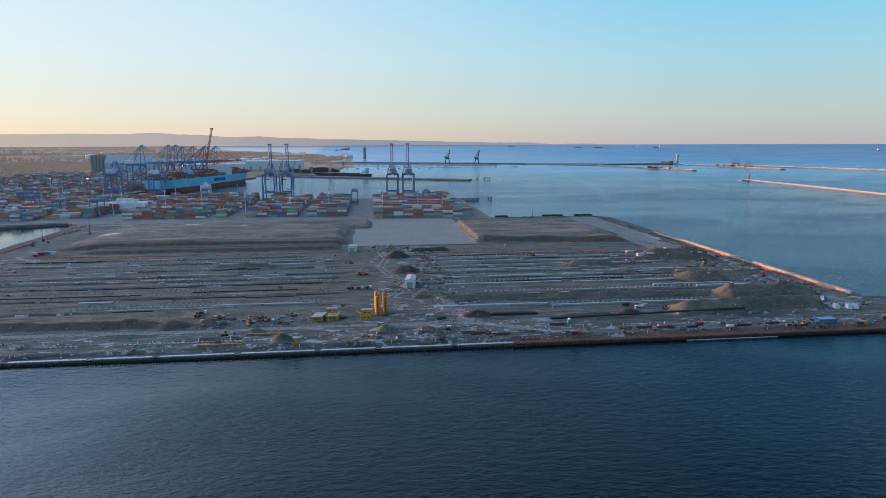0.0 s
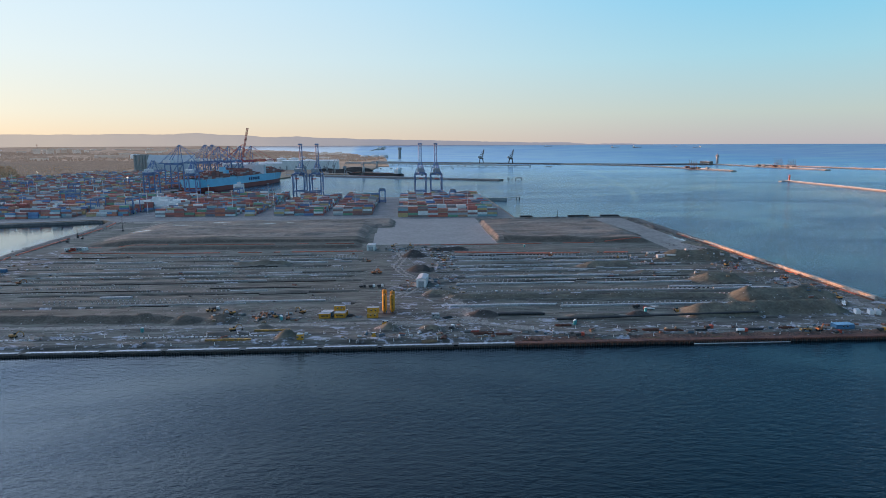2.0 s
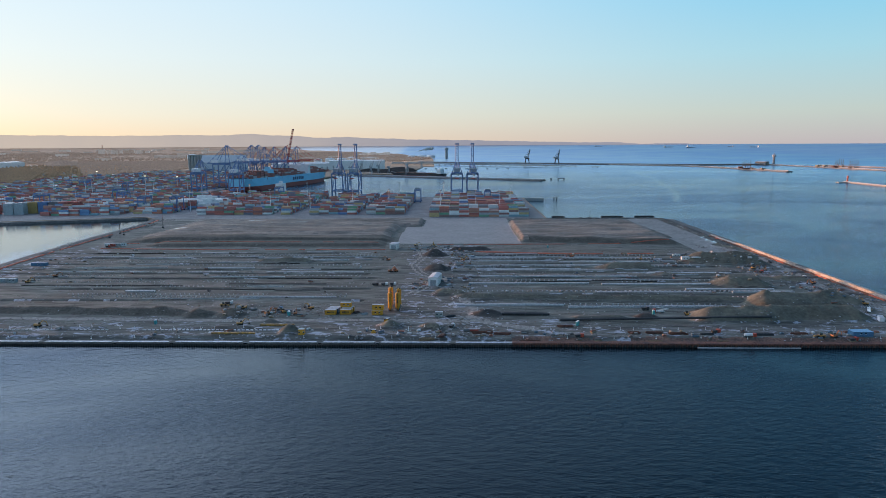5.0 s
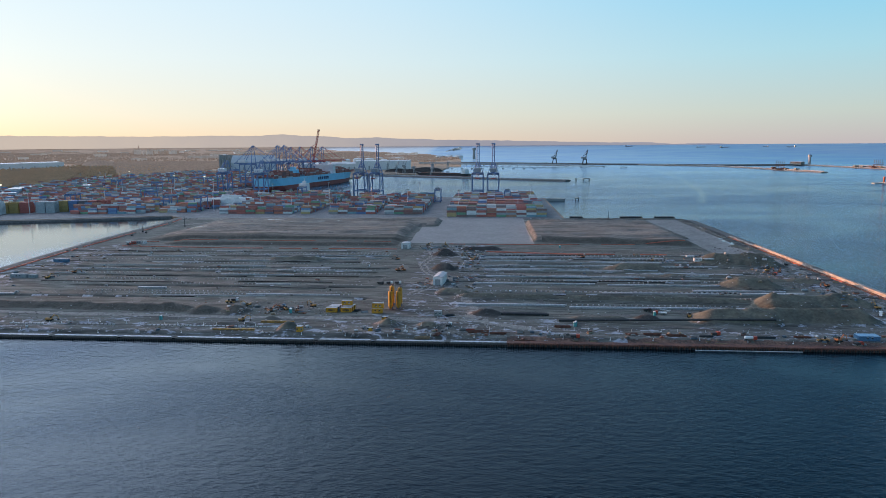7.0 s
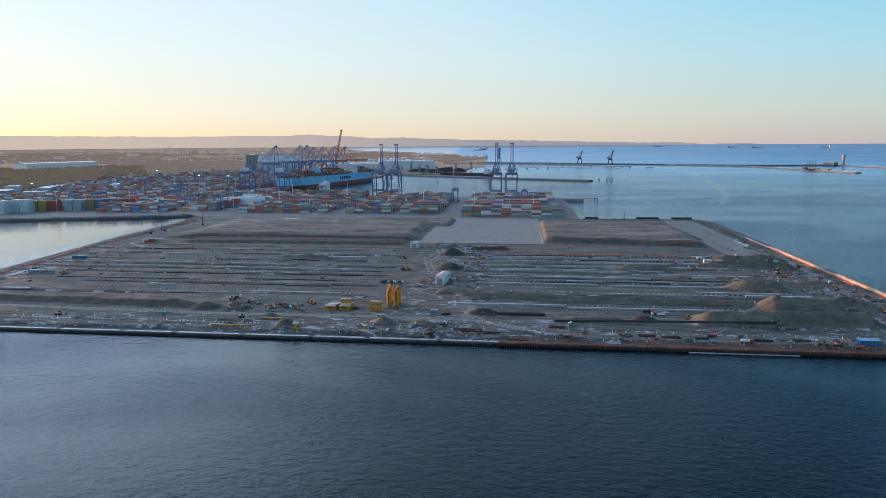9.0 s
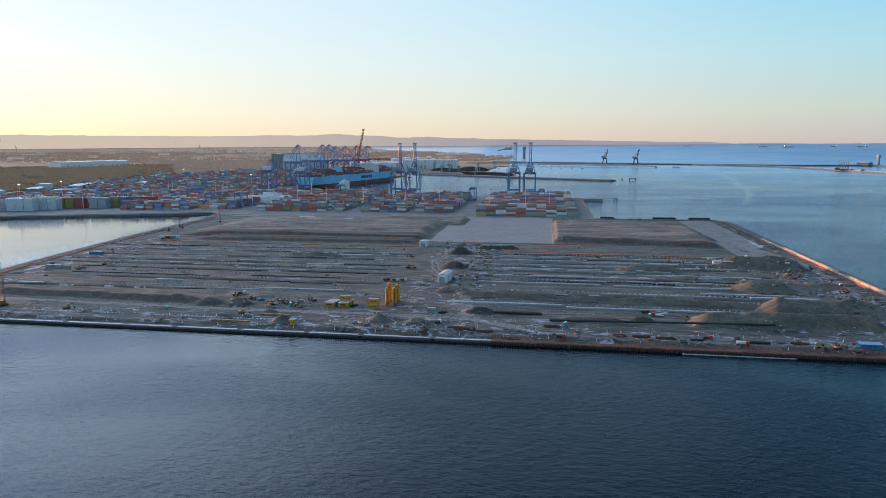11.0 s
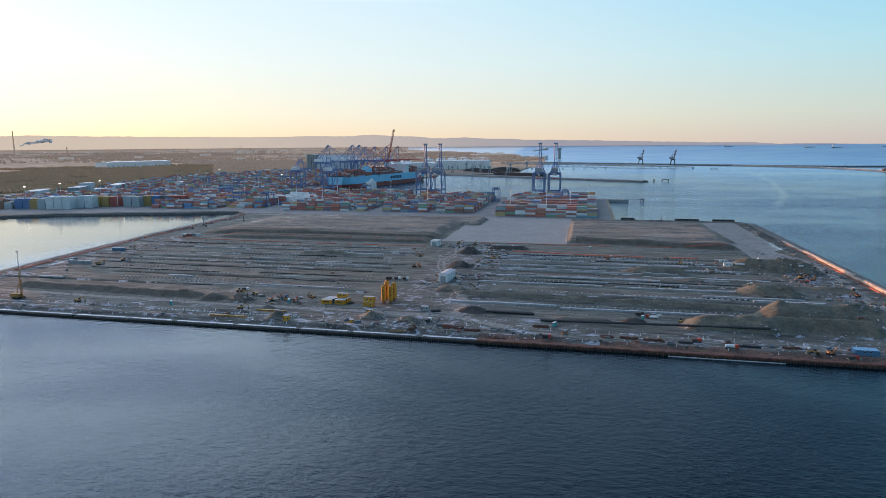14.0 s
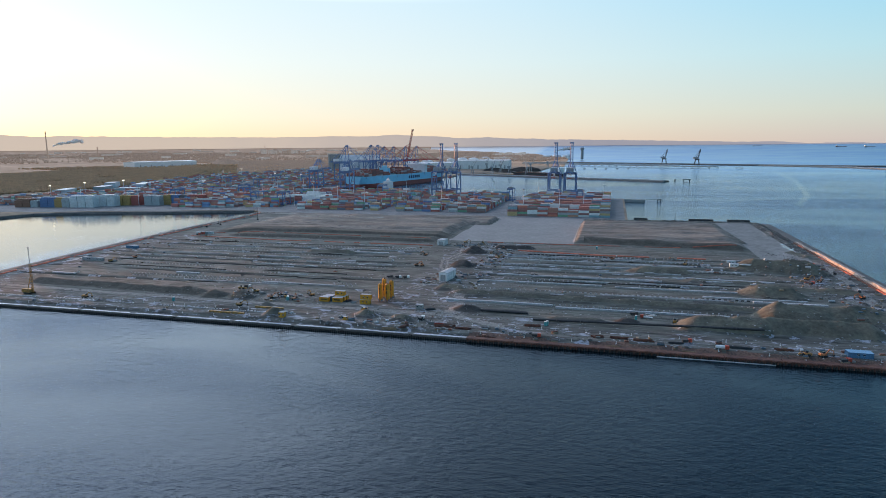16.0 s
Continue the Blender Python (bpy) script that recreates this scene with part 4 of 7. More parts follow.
# ---- container ship ----
def ship(m, length, beam, freeboard, red_line, label, hull, name="container_ship"):
    s = thing(name, m, label, "ship")
    # local x runs to the bow
    stations = []
    for k in range(25):
        t = k / 24
        if t < 0.12:
            half = beam / 2 * (0.80 + 0.20 * t / 0.12)
            keel = 0.35 * (1 - t / 0.12)
        elif t < 0.72:
            half, keel = beam / 2, 0
        else:
            u = (t - 0.72) / 0.28
            half, keel = beam / 2 * (1 - u ** 2.2) + 0.3, 0
        sheer = freeboard + (4.5 * ((t - 0.82) / 0.18) ** 1.5 if t > 0.82 else 0)
        stations.append((t * length - length / 2, half, keel, sheer, t))

    def shell(z_of, mats, nm):
        bm = bmesh.new()
        rings = []
        for x, half, keel, sheer, t in stations:
            z0, z1 = z_of(sheer)
            flare0 = 1.0 if t < 0.72 else 1 - 0.55 * ((t - 0.72) / 0.28) * (1 - z0 / sheer)
            flare1 = 1.0 if t < 0.72 else 1 - 0.55 * ((t - 0.72) / 0.28) * (1 - z1 / sheer)
            if t < 0.12:
                flare0 *= 0.55 + 0.45 * min(1, z0 / sheer + t / 0.12)
            rake0 = 14 * max(0, t - 0.9) / 0.1 * (z0 / sheer - 1)
            rake1 = 14 * max(0, t - 0.9) / 0.1 * (z1 / sheer - 1)
            rings.append([(x + rake0, -half * flare0, z0), (x + rake0, half * flare0, z0), (x + rake1, half * flare1, z1), (x + rake1, -half * flare1, z1)])
        loft(bm, rings)
        return part(nm, bm, mats, s)

    shell(lambda h: (red_line, h), hull, "hull")
    shell(lambda h: (-1.5, red_line), M_SHIPRED, "boot_topping")
    return s


SHIP_M = pose(-403.5, 1216, 0, 0, 0, 75.0)
big = ship(SHIP_M, 405, 58, 25, 9.0, "large light blue container ship with stacked deck cargo alongside cranes", M_SHIP)
bm = bmesh.new()
box(bm, 58, -25, 25, 70, 25, 46)
box(bm, 57, -29, 43, 69, 29, 46.5)
box(bm, 60, -5, 46, 66, 5, 51)
part("bridge_house", bm, M_WHITE, big, "white accommodation block")
bm = bmesh.new()
box(bm, -86, -12, 25, -76, 12, 40)
box(bm, -84, -6, 40, -78, 6, 46)
part("funnel", bm, M_SHIP, big, "light blue funnel casing")
M_DECK = pick("deck_cargo", [(0.28, 0.09, 0.075), (0.22, 0.075, 0.065), (0.32, 0.11, 0.09), (0.36, 0.35, 0.35), (0.26, 0.08, 0.06), (0.18, 0.08, 0.075)], "island")
bm = bmesh.new()
rs = random.Random(3)
for k in range(26):
    x = -190 + k * 14
    if 52 < x + 6 < 76 or -92 < x + 6 < -70 or x > 160:
        continue
    h = 3 + int(2.2 * math.sin(k * 0.7) + rs.random() * 2)
    for j in range(20):
        y = -25 + j * 2.56
        for q in range(max(1, h + rs.choice((-1, 0, 0)))):
            if q < h - 2 and 1 < j < 18:
                continue
            box(bm, x, y, 25 + q * 2.6, x + 12.2, y + 2.44, 25 + q * 2.6 + 2.58)
part("deck_cargo", bm, M_DECK, big, "rust-red containers stacked on deck")
for k in range(6):     # the letters of the name as plain bars
    bm = bmesh.new()
    x = -22 + k * 8.6
    box(bm, x, -29.25, 14.0, x + 6.2, -29.05, 20.5)
    part("name_bar", bm, M_NAVY, big, "dark blue bar of lettering")
bm = bmesh.new()
for k in range(7):
    x = -190 + k * 60
    box(bm, x, -29.3, 20, x + 0.3, -29.0, 25)
part("fender_line", bm, M_SHIPRED, big)

feeder = ship(pose(-330, 888, 0, 0, 0, 176), 110, 20, 7, 2.0, "small white and dark feeder ship with white bridge", M_DARK, "feeder_ship")
bm = bmesh.new()
box(bm, -12, -9, 7, 2, 9, 24)
box(bm, -11, -11, 21, 0, 11, 24.4)
box(bm, -8, -4, 24, -3, 4, 28)
rod(bm, (-6, 0, 28), (-6, 0, 33), 0.3)
part("bridge_house", bm, M_WHITE, feeder, "white accommodation block")


# ---- yard cranes and light masts ----
def rtg(m):
    c = thing("yard_crane", m, "blue rubber-tyred yard crane over container rows", "crane", "yard cranes")
    for sy in (-11.5, 11.5):
        bm = bmesh.new()
        for sx in (-4.5, 4.5):
            box(bm, sx - 0.5, sy - 0.5, 1.4, sx + 0.5, sy + 0.5, 20)
        box(bm, -6, sy - 0.6, 1.2, 6, sy + 0.6, 2.4)
        box(bm, -4.5, sy - 0.4, 18.6, 4.5, sy + 0.4, 20)
        part("leg_frame", bm, M_BLUE, c)
        bm = bmesh.new()
        for sx in (-4.8, 4.8):
            rod(bm, (sx, sy - 0.5, 0.8), (sx, sy + 0.5, 0.8), 0.8, 10)
        part("wheel", bm, M_RUBBER, c)
    bm = bmesh.new()
    for sx in (-4.2, 4.2):
        box(bm, sx - 0.6, -12.5, 19.8, sx + 0.6, 12.5, 21.4)
    part("girder", bm, M_BLUE, c)
    bm = bmesh.new()
    box(bm, -4, -6, 21.4, 4, 0, 23.2)
    box(bm, -1, -8, 18.4, 1.4, -5.8, 20.4)
    part("trolley_cab", bm, M_GREY, c, "grey trolley and cab")
    return c


yc = rtg(pose(49, 706, 3.06))
for x, y in ((-61, 738), (-395, 610), (-442, 612), (-520, 700), (-610, 640), (-560, 760), (-300, 790), (-640, 940), (-760, 1000), (-700, 1120), (-600, 1080)):
    copy_thing(yc, pose(x, y, 3.06))

M_LAMP = mat("lamp_glow", (1.0, 0.86, 0.62), 0.4, emit=0.7)


def light_mast(m, lit):
    c = thing("light_mast", m, "tall pale yard light mast" + (" with lit lamps" if lit else ""), "light mast", "yard light masts")
    bm = bmesh.new()
    rod(bm, (0, 0, 0), (0, 0, 30), 0.42, 8, 0.22)
    part("pole", bm, M_WHITE, c)
    bm = bmesh.new()
    rod(bm, (0, 0, 29.6), (0, 0, 30.2), 1.5, 10)
    for k in range(6):
        a = k * math.pi / 3
        box(bm, 1.5 * math.cos(a) - 0.35, 1.5 * math.sin(a) - 0.35, 29.2, 1.5 * math.cos(a) + 0.35, 1.5 * math.sin(a) + 0.35, 29.9)
    part("lamp_head", bm, M_LAMP if lit else M_GREY, c)
    return c


dark_mast = light_mast(pose(-93, 606, 3.06), False)
for x, y in ((-20, 585), (28, 590), (60, 578), (84, 690), (-20, 760), (-150, 640), (-205, 610), (-262, 612), (-318, 640), (-372, 600), (-93, 760), (-160, 770), (-245, 760),
             (-330, 730), (-420, 760), (-480, 690), (-540, 610), (-620, 560), (-700, 530), (-470, 820), (-560, 880), (-640, 820), (-700, 900), (-720, 1050), (-800, 960),
             (-600, 1160), (-680, 1240), (-520, 1260), (-860, 1120)):
    copy_thing(dark_mast, pose(x, y, 3.06))
lit_mast = light_mast(pose(-790, 560, 3.06), True)
for x, y in ((-800, 640), (-790, 720), (-640, 1010), (-560, 980), (-880, 1250)):
    copy_thing(lit_mast, pose(x, y, 3.06))


# ---- quays, piers and breakwaters ----
def wall_run(name, pts, half, z0, z1, material, label, category, crown=None, kind="structure"):
    """A dam along a line of points, broad at its foot, with an optional crown wall."""
    bm = bmesh.new()
    rings, tops = [], []
    seed = len(name)
    fine = []
    for (x0, y0), (x1, y1) in zip(pts, pts[1:]):
        n = max(1, int(math.hypot(x1 - x0, y1 - y0) / 9))
        fine += [(x0 + (x1 - x0) * i / n, y0 + (y1 - y0) * i / n) for i in range(n)]
    fine.append(pts[-1])
    for i, (x, y) in enumerate(fine):
        a, b = fine[max(0, i - 1)], fine[min(len(fine) - 1, i + 1)]
        d = Vector((b[0] - a[0], b[1] - a[1])).normalized()
        nrm = Vector((d.y, -d.x))
        ring = []
        for off, z in ((half * 1.7, z0), (half, z1), (-half, z1), (-half * 1.7, z0)):
            j = 0.10 * half * noise.noise((x * 0.21, y * 0.21, off))
            ring.append(far(x + nrm.x * (off + j), y + nrm.y * (off + j), z + (0.25 * noise.noise((x * 0.3, y * 0.3, off)) if z > 0 else 0))[0])
        rings.append(ring)
    loft(bm, rings)
    ob = obj(name, bm, material, label, category, kind=kind)
    if crown:
        bm = bmesh.new()
        rings = []
        for i, (x, y) in enumerate(fine):
            a, b = fine[max(0, i - 1)], fine[min(len(fine) - 1, i + 1)]
            d = Vector((b[0] - a[0], b[1] - a[1])).normalized()
            nrm = Vector((d.y, -d.x))
            rings.append([far(x + nrm.x * o, y + nrm.y * o, z)[0] for o, z in ((crown[1], z1 - 1), (crown[1], crown[0]), (crown[2], crown[0]), (crown[2], z1 - 1))])
        loft(bm, rings)
        part("crown_wall", bm, M_CONC_PALE, ob)
    return ob


wall_run("breakwater_south", [(903, 1222), (905, 1080), (893, 800), (860, 500), (780, 250)], 3.2, -2, 2.2, M_ROCK_PALE, "pale stone breakwater with a concrete crown wall", "breakwater", (3.4, 0.4, 2.6))
wall_run("breakwater_west", [(650, 2460), (900, 2250), (955, 2080), (1036, 1729)], 9, -2, 3.5, M_ROCK_PALE, "low stone breakwater lit by the evening sun", "breakwater", (5.5, 1, 4))
wall_run("breakwater_harbour", [(1195, 2390), (1270, 2330), (1330, 2020), (1369, 1752)], 9, -2, 3.4, M_ROCK_PALE, "stone mole with stored timber and sheds", "breakwater", (5.0, 3, 6))
wall_run("breakwater_outer", [(1400, 2230), (1500, 1950), (1575, 1757), (1632, 1609), (1750, 1300)], 4, -2, 3.4, M_ROCK_PALE, "long pale outer breakwater with a crown wall", "breakwater", (5.4, 0.5, 2.4))
wall_run("breakwater_north", [(-200, 2900), (-24, 2792), (500, 2530), (963, 2330), (1240, 2345)], 7, -2, 4.5, M_ROCK, "long dark stone breakwater far off", "breakwater", (6.5, -1, 2))
wall_run("pier_coal", [(-380, 1655), (-290, 1612), (219, 1340)], 13, -2, 3.0, M_ROCK, "dark concrete pier of the bulk terminal", "pier", (5.0, 6, 12))


def dolphin(x, y, sx, sy, h, label="dark concrete mooring dolphin in the water"):
    c = thing("mooring_dolphin", (x, y, 0), label, "dolphin", "mooring dolphins")
    bm = bmesh.new()
    box(bm, -sx, -sy, h - 2, sx, sy, h)
    part("cap", bm, M_CONC, c)
    bm = bmesh.new()
    for ax in (-0.8, 0.8):
        for ay in (-0.8, 0.8):
            rod(bm, (ax * sx, ay * sy, -2), (ax * sx, ay * sy, h - 2), 0.6, 6)
    part("pile", bm, M_DARK, c)


dolphin(268, 1365, 9, 6, 6)
dolphin(243, 1375, 2, 2, 5)
dolphin(170, 810, 3, 3, 4)
for k in range(9):
    p, s = far(-120 + k * 38, 2100 - k * 3, 0)
    dolphin(p.x, p.y, 4, 4, 4)
bm = bmesh.new()
box(bm, -16, -7, -1, 16, 7, 4.5)
pont = obj("pontoon", bm, M_CONC, "pale grey concrete pontoon at the quay corner", "pontoon")
pont.matrix_basis = pose(131, 788, 0, 0, 0, -6)
bm = bmesh.new()
box(bm, 146, 799, 3.4, 172, 801, 3.9)
for k in range(6):
    rod(bm, (147 + k * 4.8, 800, -1), (147 + k * 4.8, 800, 3.5), 0.25)
obj("footbridge", bm, M_GREY, "narrow steel footbridge to a mooring dolphin", "bridge")


# bulk jetty on piles with two unloaders
def jetty():
    a, b = Vector((-300, 2602)), Vector((455, 2172))
    c = thing("jetty", (0, 0, 0), "long dark bulk jetty on piles", "jetty")
    n = 56
    bm, bp = bmesh.new(), bmesh.new()
    d = (b - a).normalized()
    q = Vector((d.y, -d.x)) * 7
    rings = []
    for i in range(n + 1):
        p = a.lerp(b, i / n)
        rings.append([far(p.x + s * q.x, p.y + s * q.y, z)[0] for s, z in ((-1, 5), (1, 5), (1, 8), (-1, 8))])
        if i % 2 == 0:
            for s in (-0.8, 0.8):
                lo, hi = far(p.x + s * q.x, p.y + s * q.y, -1)[0], far(p.x + s * q.x, p.y + s * q.y, 5.2)[0]
                rod(bp, lo, hi, 0.9, 5)
    loft(bm, rings)
    part("deck", bm, M_CONC, c)
    part("pile", bp, M_DARK, c)
    bm = bmesh.new()
    rings = []
    for i in range(n - 8):
        p = a.lerp(b, i / n)
        rings.append([far(p.x + s * q.x * 0.3, p.y + s * q.y * 0.3, z)[0] for s, z in ((-1, 9), (1, 9), (1, 13), (-1, 13))])
    loft(bm, rings)
    part("conveyor", bm, M_GREY, c)


jetty()
p, s = far(520, 2140, 0)
dolphin(p.x, p.y, 12, 5, 5)


def unloader(m):
    c = thing("ship_unloader", m, "dark bulk ship unloader with its boom raised", "crane", "bulk ship unloaders")
    bm = bmesh.new()
    for sx in (-9, 9):
        for sy in (-7, 7):
            bar(bm, (sx, sy, 0), (sx * 0.6, sy * 0.6, 22), 1.8)
    box(bm, -9, -8, 0, 9, 8, 2)
    box(bm, -8, -6, 20, 8, 6, 24)
    part("portal", bm, M_DARK, c)
    bm = bmesh.new()
    box(bm, -14, -4, 24, 4, 4, 31)
    part("machinery_house", bm, M_GREY, c)
    bm = bmesh.new()
    for s in (-2, 2):
        bar(bm, (2, s, 26), (10, s, 60), 1.4)
        bar(bm, (-6, s, 28), (6, s, 46), 1.0)
        bar(bm, (5, s, 26), (12, s, 58), 0.9)
        bar(bm, (-10, s, 30), (10, s, 59), 0.5)
    for k in range(8):
        z = 28 + k * 4
        bar(bm, (2.4 + k * 0.95, -2, z), (2.4 + k * 0.95, 2, z), 0.6)
        bar(bm, (2.4 + k * 0.95, -2, z), (6.0 + k * 0.9, 2, z + 3), 0.5)
    part("boom", bm, M_DARK, c)
    return c


p, s = far(289, 2388, 8)
un = unloader(Matrix.Translation(p))
p, s = far(401, 2309, 8)
copy_thing(un, Matrix.Translation(p))

# ---- far shore: sheds, tanks, woods, town ----
def shed(name, m, w, d, h, material, label, category, rise=0.12, windows=0, group=""):
    """A long industrial building: walls in bays, a low ridge roof, doors."""
    c = thing(name, m, label, category, group)
    bm = bmesh.new()
    box(bm, -w / 2, -d / 2, 0, w / 2, d / 2, h)
    n = max(3, int(w / (h * 0.9)))
    for k in range(n + 1):
        x = -w / 2 + w * k / n
        box(bm, x - 0.4, -d / 2 - 0.4, 0, x + 0.4, -d / 2, h)
    part("wall", bm, material, c)
    bm = bmesh.new()
    e = h + d * rise
    loft(bm, [[(x, -d / 2 - 1, h), (x, d / 2 + 1, h), (x, 0, e)] for x in (-w / 2 - 1, w / 2 + 1)])
    part("roof", bm, M_ROOF_FAR, c)
    for k in range(min(n, 6)):
        bm = bmesh.new()
        x = -w / 2 + w * (k + 0.5) / min(n, 6)
        box(bm, x - 2.5, -d / 2 - 0.5, 0, x + 2.5, -d / 2 - 0.1, h * 0.45)
        part("door", bm, M_GREY, c)
    return c


M_ROOF_FAR = mat("sheet_roof", (0.52, 0.54, 0.56), 0.5, grain=0.15, size=25)
M_PALEBLUE = mat("pale_cladding", (0.50, 0.55, 0.62), 0.6, grain=0.12, size=20)
# town and far woods glow a little: haze painted into their emission
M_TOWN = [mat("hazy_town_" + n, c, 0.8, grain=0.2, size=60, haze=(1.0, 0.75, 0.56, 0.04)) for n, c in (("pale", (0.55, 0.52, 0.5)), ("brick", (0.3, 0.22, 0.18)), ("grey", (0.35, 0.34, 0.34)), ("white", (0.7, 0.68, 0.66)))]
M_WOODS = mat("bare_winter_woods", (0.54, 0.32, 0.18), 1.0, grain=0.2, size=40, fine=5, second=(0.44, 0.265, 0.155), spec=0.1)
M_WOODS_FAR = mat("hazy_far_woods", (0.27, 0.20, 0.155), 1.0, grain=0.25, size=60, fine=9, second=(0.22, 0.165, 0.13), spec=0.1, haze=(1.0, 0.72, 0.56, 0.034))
M_COAL = mat("coal_heap", (0.035, 0.033, 0.033), 0.95, grain=0.4, size=8, bump=0.2)


def at_far(x, y, z=3.0, turn=0.0):
    p, s = far(x, y, z)
    return Matrix.Translation(p) @ Matrix.Rotation(radians(turn), 4, "Z") @ Matrix.Scale(s, 4)


shed("warehouse", at_far(-840, 1990, 3, 6), 150, 60, 30, M_PALEBLUE, "large pale blue bulk store with a high roof", "warehouse", 0.42)
silos = thing("grain_silo_block", at_far(-940, 1990, 3, 4), "tall grey concrete silo block behind the port", "silo")
for k in range(6):
    bm = bmesh.new()
    rod(bm, (-26 + k * 10.4, 0, 0), (-26 + k * 10.4, 0, 54 + (k % 2)), 5.6, 12)
    part("silo_tube", bm, M_CONC, silos)
bm = bmesh.new()
box(bm, -30, -5, 54, 30, 5, 57)
part("top_gallery", bm, M_CONC, silos)
shed("warehouse", at_far(-370, 2045, 3, 2), 198, 60, 31, M_WHITE, "long white port warehouse", "warehouse", 0.06)
shed("warehouse", at_far(-520, 2110, 3, 2), 120, 50, 20, M_WHITE, "long white port warehouse", "warehouse", 0.1)
shed("warehouse", at_far(-640, 2200, 3, 2), 160, 50, 16, M_PALEBLUE, "pale cladded port warehouse", "warehouse", 0.1)
shed("logistics_hall", at_far(-1937, 2241, 3, 71), 310, 90, 24, M_WHITE, "very long white logistics hall on the plain", "warehouse", 0.03)
for x, y, w, h, tn in ((-960, 850, 60, 9, -62), (-930, 930, 80, 10, -62), (-950, 1010, 60, 8, -62), (-890, 980, 50, 7, -62), (-900, 860, 40, 6, 28), (-860, 1040, 60, 9, -62), (-990, 780, 70, 7, -62), (-1010, 930, 40, 12, -62)):
    shed("port_office", at_far(x, y, 3, tn), w, 22, h, M_GREY if w == 60 else M_PALEBLUE, "low grey port building beside the yard", "building", 0.02, group="port buildings")


def tank(x, y, r, h, material=None):
    c = thing("storage_tank", at_far(x, y, 3), "white cylindrical storage tank with domed roof", "tank", "storage tanks")
    bm = bmesh.new()
    loft(bm, [[(q * math.cos(k * math.pi / 10), q * math.sin(k * math.pi / 10), z) for k in range(20)] for q, z in ((r, 0), (r, h), (r * 0.8, h + r * 0.13), (r * 0.3, h + r * 0.22))])
    part("shell", bm, material or M_WHITE, c)
    bm = bmesh.new()
    bar(bm, (-r - 0.4, 0, 0), (-r - 0.4, 0, h), 0.5)
    bar(bm, (-r, 0, h), (r, 0, h + 1.4), 0.5)
    part("stair", bm, M_GREY, c)


for x, y, r, h in ((-597, 2660, 22, 24), (-540, 2650, 22, 24), (-655, 2670, 20, 20), (-480, 2700, 18, 18), (-232, 3655, 24, 17), (-172, 3642, 24, 17), (-300, 3700, 22, 15), (-700, 2420, 26, 18),
                   (-760, 2380, 26, 18), (-1690, 3700, 30, 26), (-500, 3300, 20, 14), (-620, 3360, 20, 14)):
    tank(x, y, r, h)


def heap(x, y, l, w, h, turn, label="long dark coal heap on the bulk terminal"):
    bm = bmesh.new()
    rings = []
    for i in range(13):
        t = i / 12
        q = math.sin(math.pi * t) ** 0.5
        px = (t - 0.5) * l
        rings.append([(px, (-w / 2) * q - 0.1, 0), (px, (w / 2) * q + 0.1, 0), (px, w * 0.07, h * q * (0.9 + 0.2 * noise.noise((i, x, 0)))), (px, -w * 0.07, h * q * (0.9 + 0.2 * noise.noise((i, x, 1))))])
    loft(bm, rings)
    ob = obj("soil_mound", bm, M_COAL if x > -800 else M_WOODS_FAR, label, "heap", "dark heaps")
    ob.matrix_basis = at_far(x, y, 3, turn)


for x, y, l, w, h, tn in ((-230, 1760, 110, 30, 13, -20), (-190, 1850, 120, 34, 14, -15), (-290, 1850, 90, 32, 12, 0), (-200, 1950, 110, 30, 12, -10), (-1767, 2502, 150, 110, 30, 20)):
    heap(x, y, l, w, h, tn, "long dark coal heap on the bulk terminal" if x > -800 else "dark earth mound on the plain")


def slewing_crane(x, y, turn, h=38):
    c = thing("slewing_crane", at_far(x, y, 3, turn), "grey slewing harbour crane with raised jib", "crane", "slewing harbour cranes")
    bm = bmesh.new()
    for sx in (-4, 4):
        for sy in (-4, 4):
            bar(bm, (sx, sy, 0), (sx * 0.4, sy * 0.4, h * 0.42), 1.0)
    rod(bm, (0, 0, h * 0.4), (0, 0, h * 0.5), 2.4, 8)
    part("portal", bm, M_GREY, c)
    bm = bmesh.new()
    box(bm, -6, -2.5, h * 0.5, 3, 2.5, h * 0.64)
    part("cabin", bm, M_GREY, c)
    bm = bmesh.new()
    for s in (-1.2, 1.2):
        bar(bm, (2, s, h * 0.55), (h * 0.38, s * 0.4, h * 1.15), 0.8)
        bar(bm, (-3, s, h * 0.64), (0, s, h * 0.9), 0.6)
        bar(bm, (0, s, h * 0.9), (h * 0.38, s * 0.4, h * 1.15), 0.4)
    part("jib", bm, M_GREY, c)


for x, y, tn, h in ((-330, 1668, 20, 36), (-262, 1640, 60, 36), (-205, 1612, 10, 40), (-150, 1590, 120, 36), (-250, 1720, 40, 42), (-165, 1800, 10, 44), (-330, 1900, 70, 40), (-130, 2000, 30, 44)):
    slewing_crane(x, y, tn, h)
bulk = ship(at_far(-120, 1590, 0, 152), 190, 28, 9, 3.0, "dark bulk carrier lying at the coal pier", M_DARK, "bulk_carrier")
bm = bmesh.new()
box(bm, -86, -11, 9, -74, 11, 21)
box(bm, -85, -8, 21, -78, 8, 24)
rod(bm, (-80, 0, 24), (-80, 0, 32), 0.6)
part("bridge_house", bm, M_WHITE, bulk, "white accommodation block")
for k in range(4):
    bm = bmesh.new()
    box(bm, -58 + k * 34, -10, 9, -34 + k * 34, 10, 11)
    part("hatch_cover", bm, M_RUST, bulk)

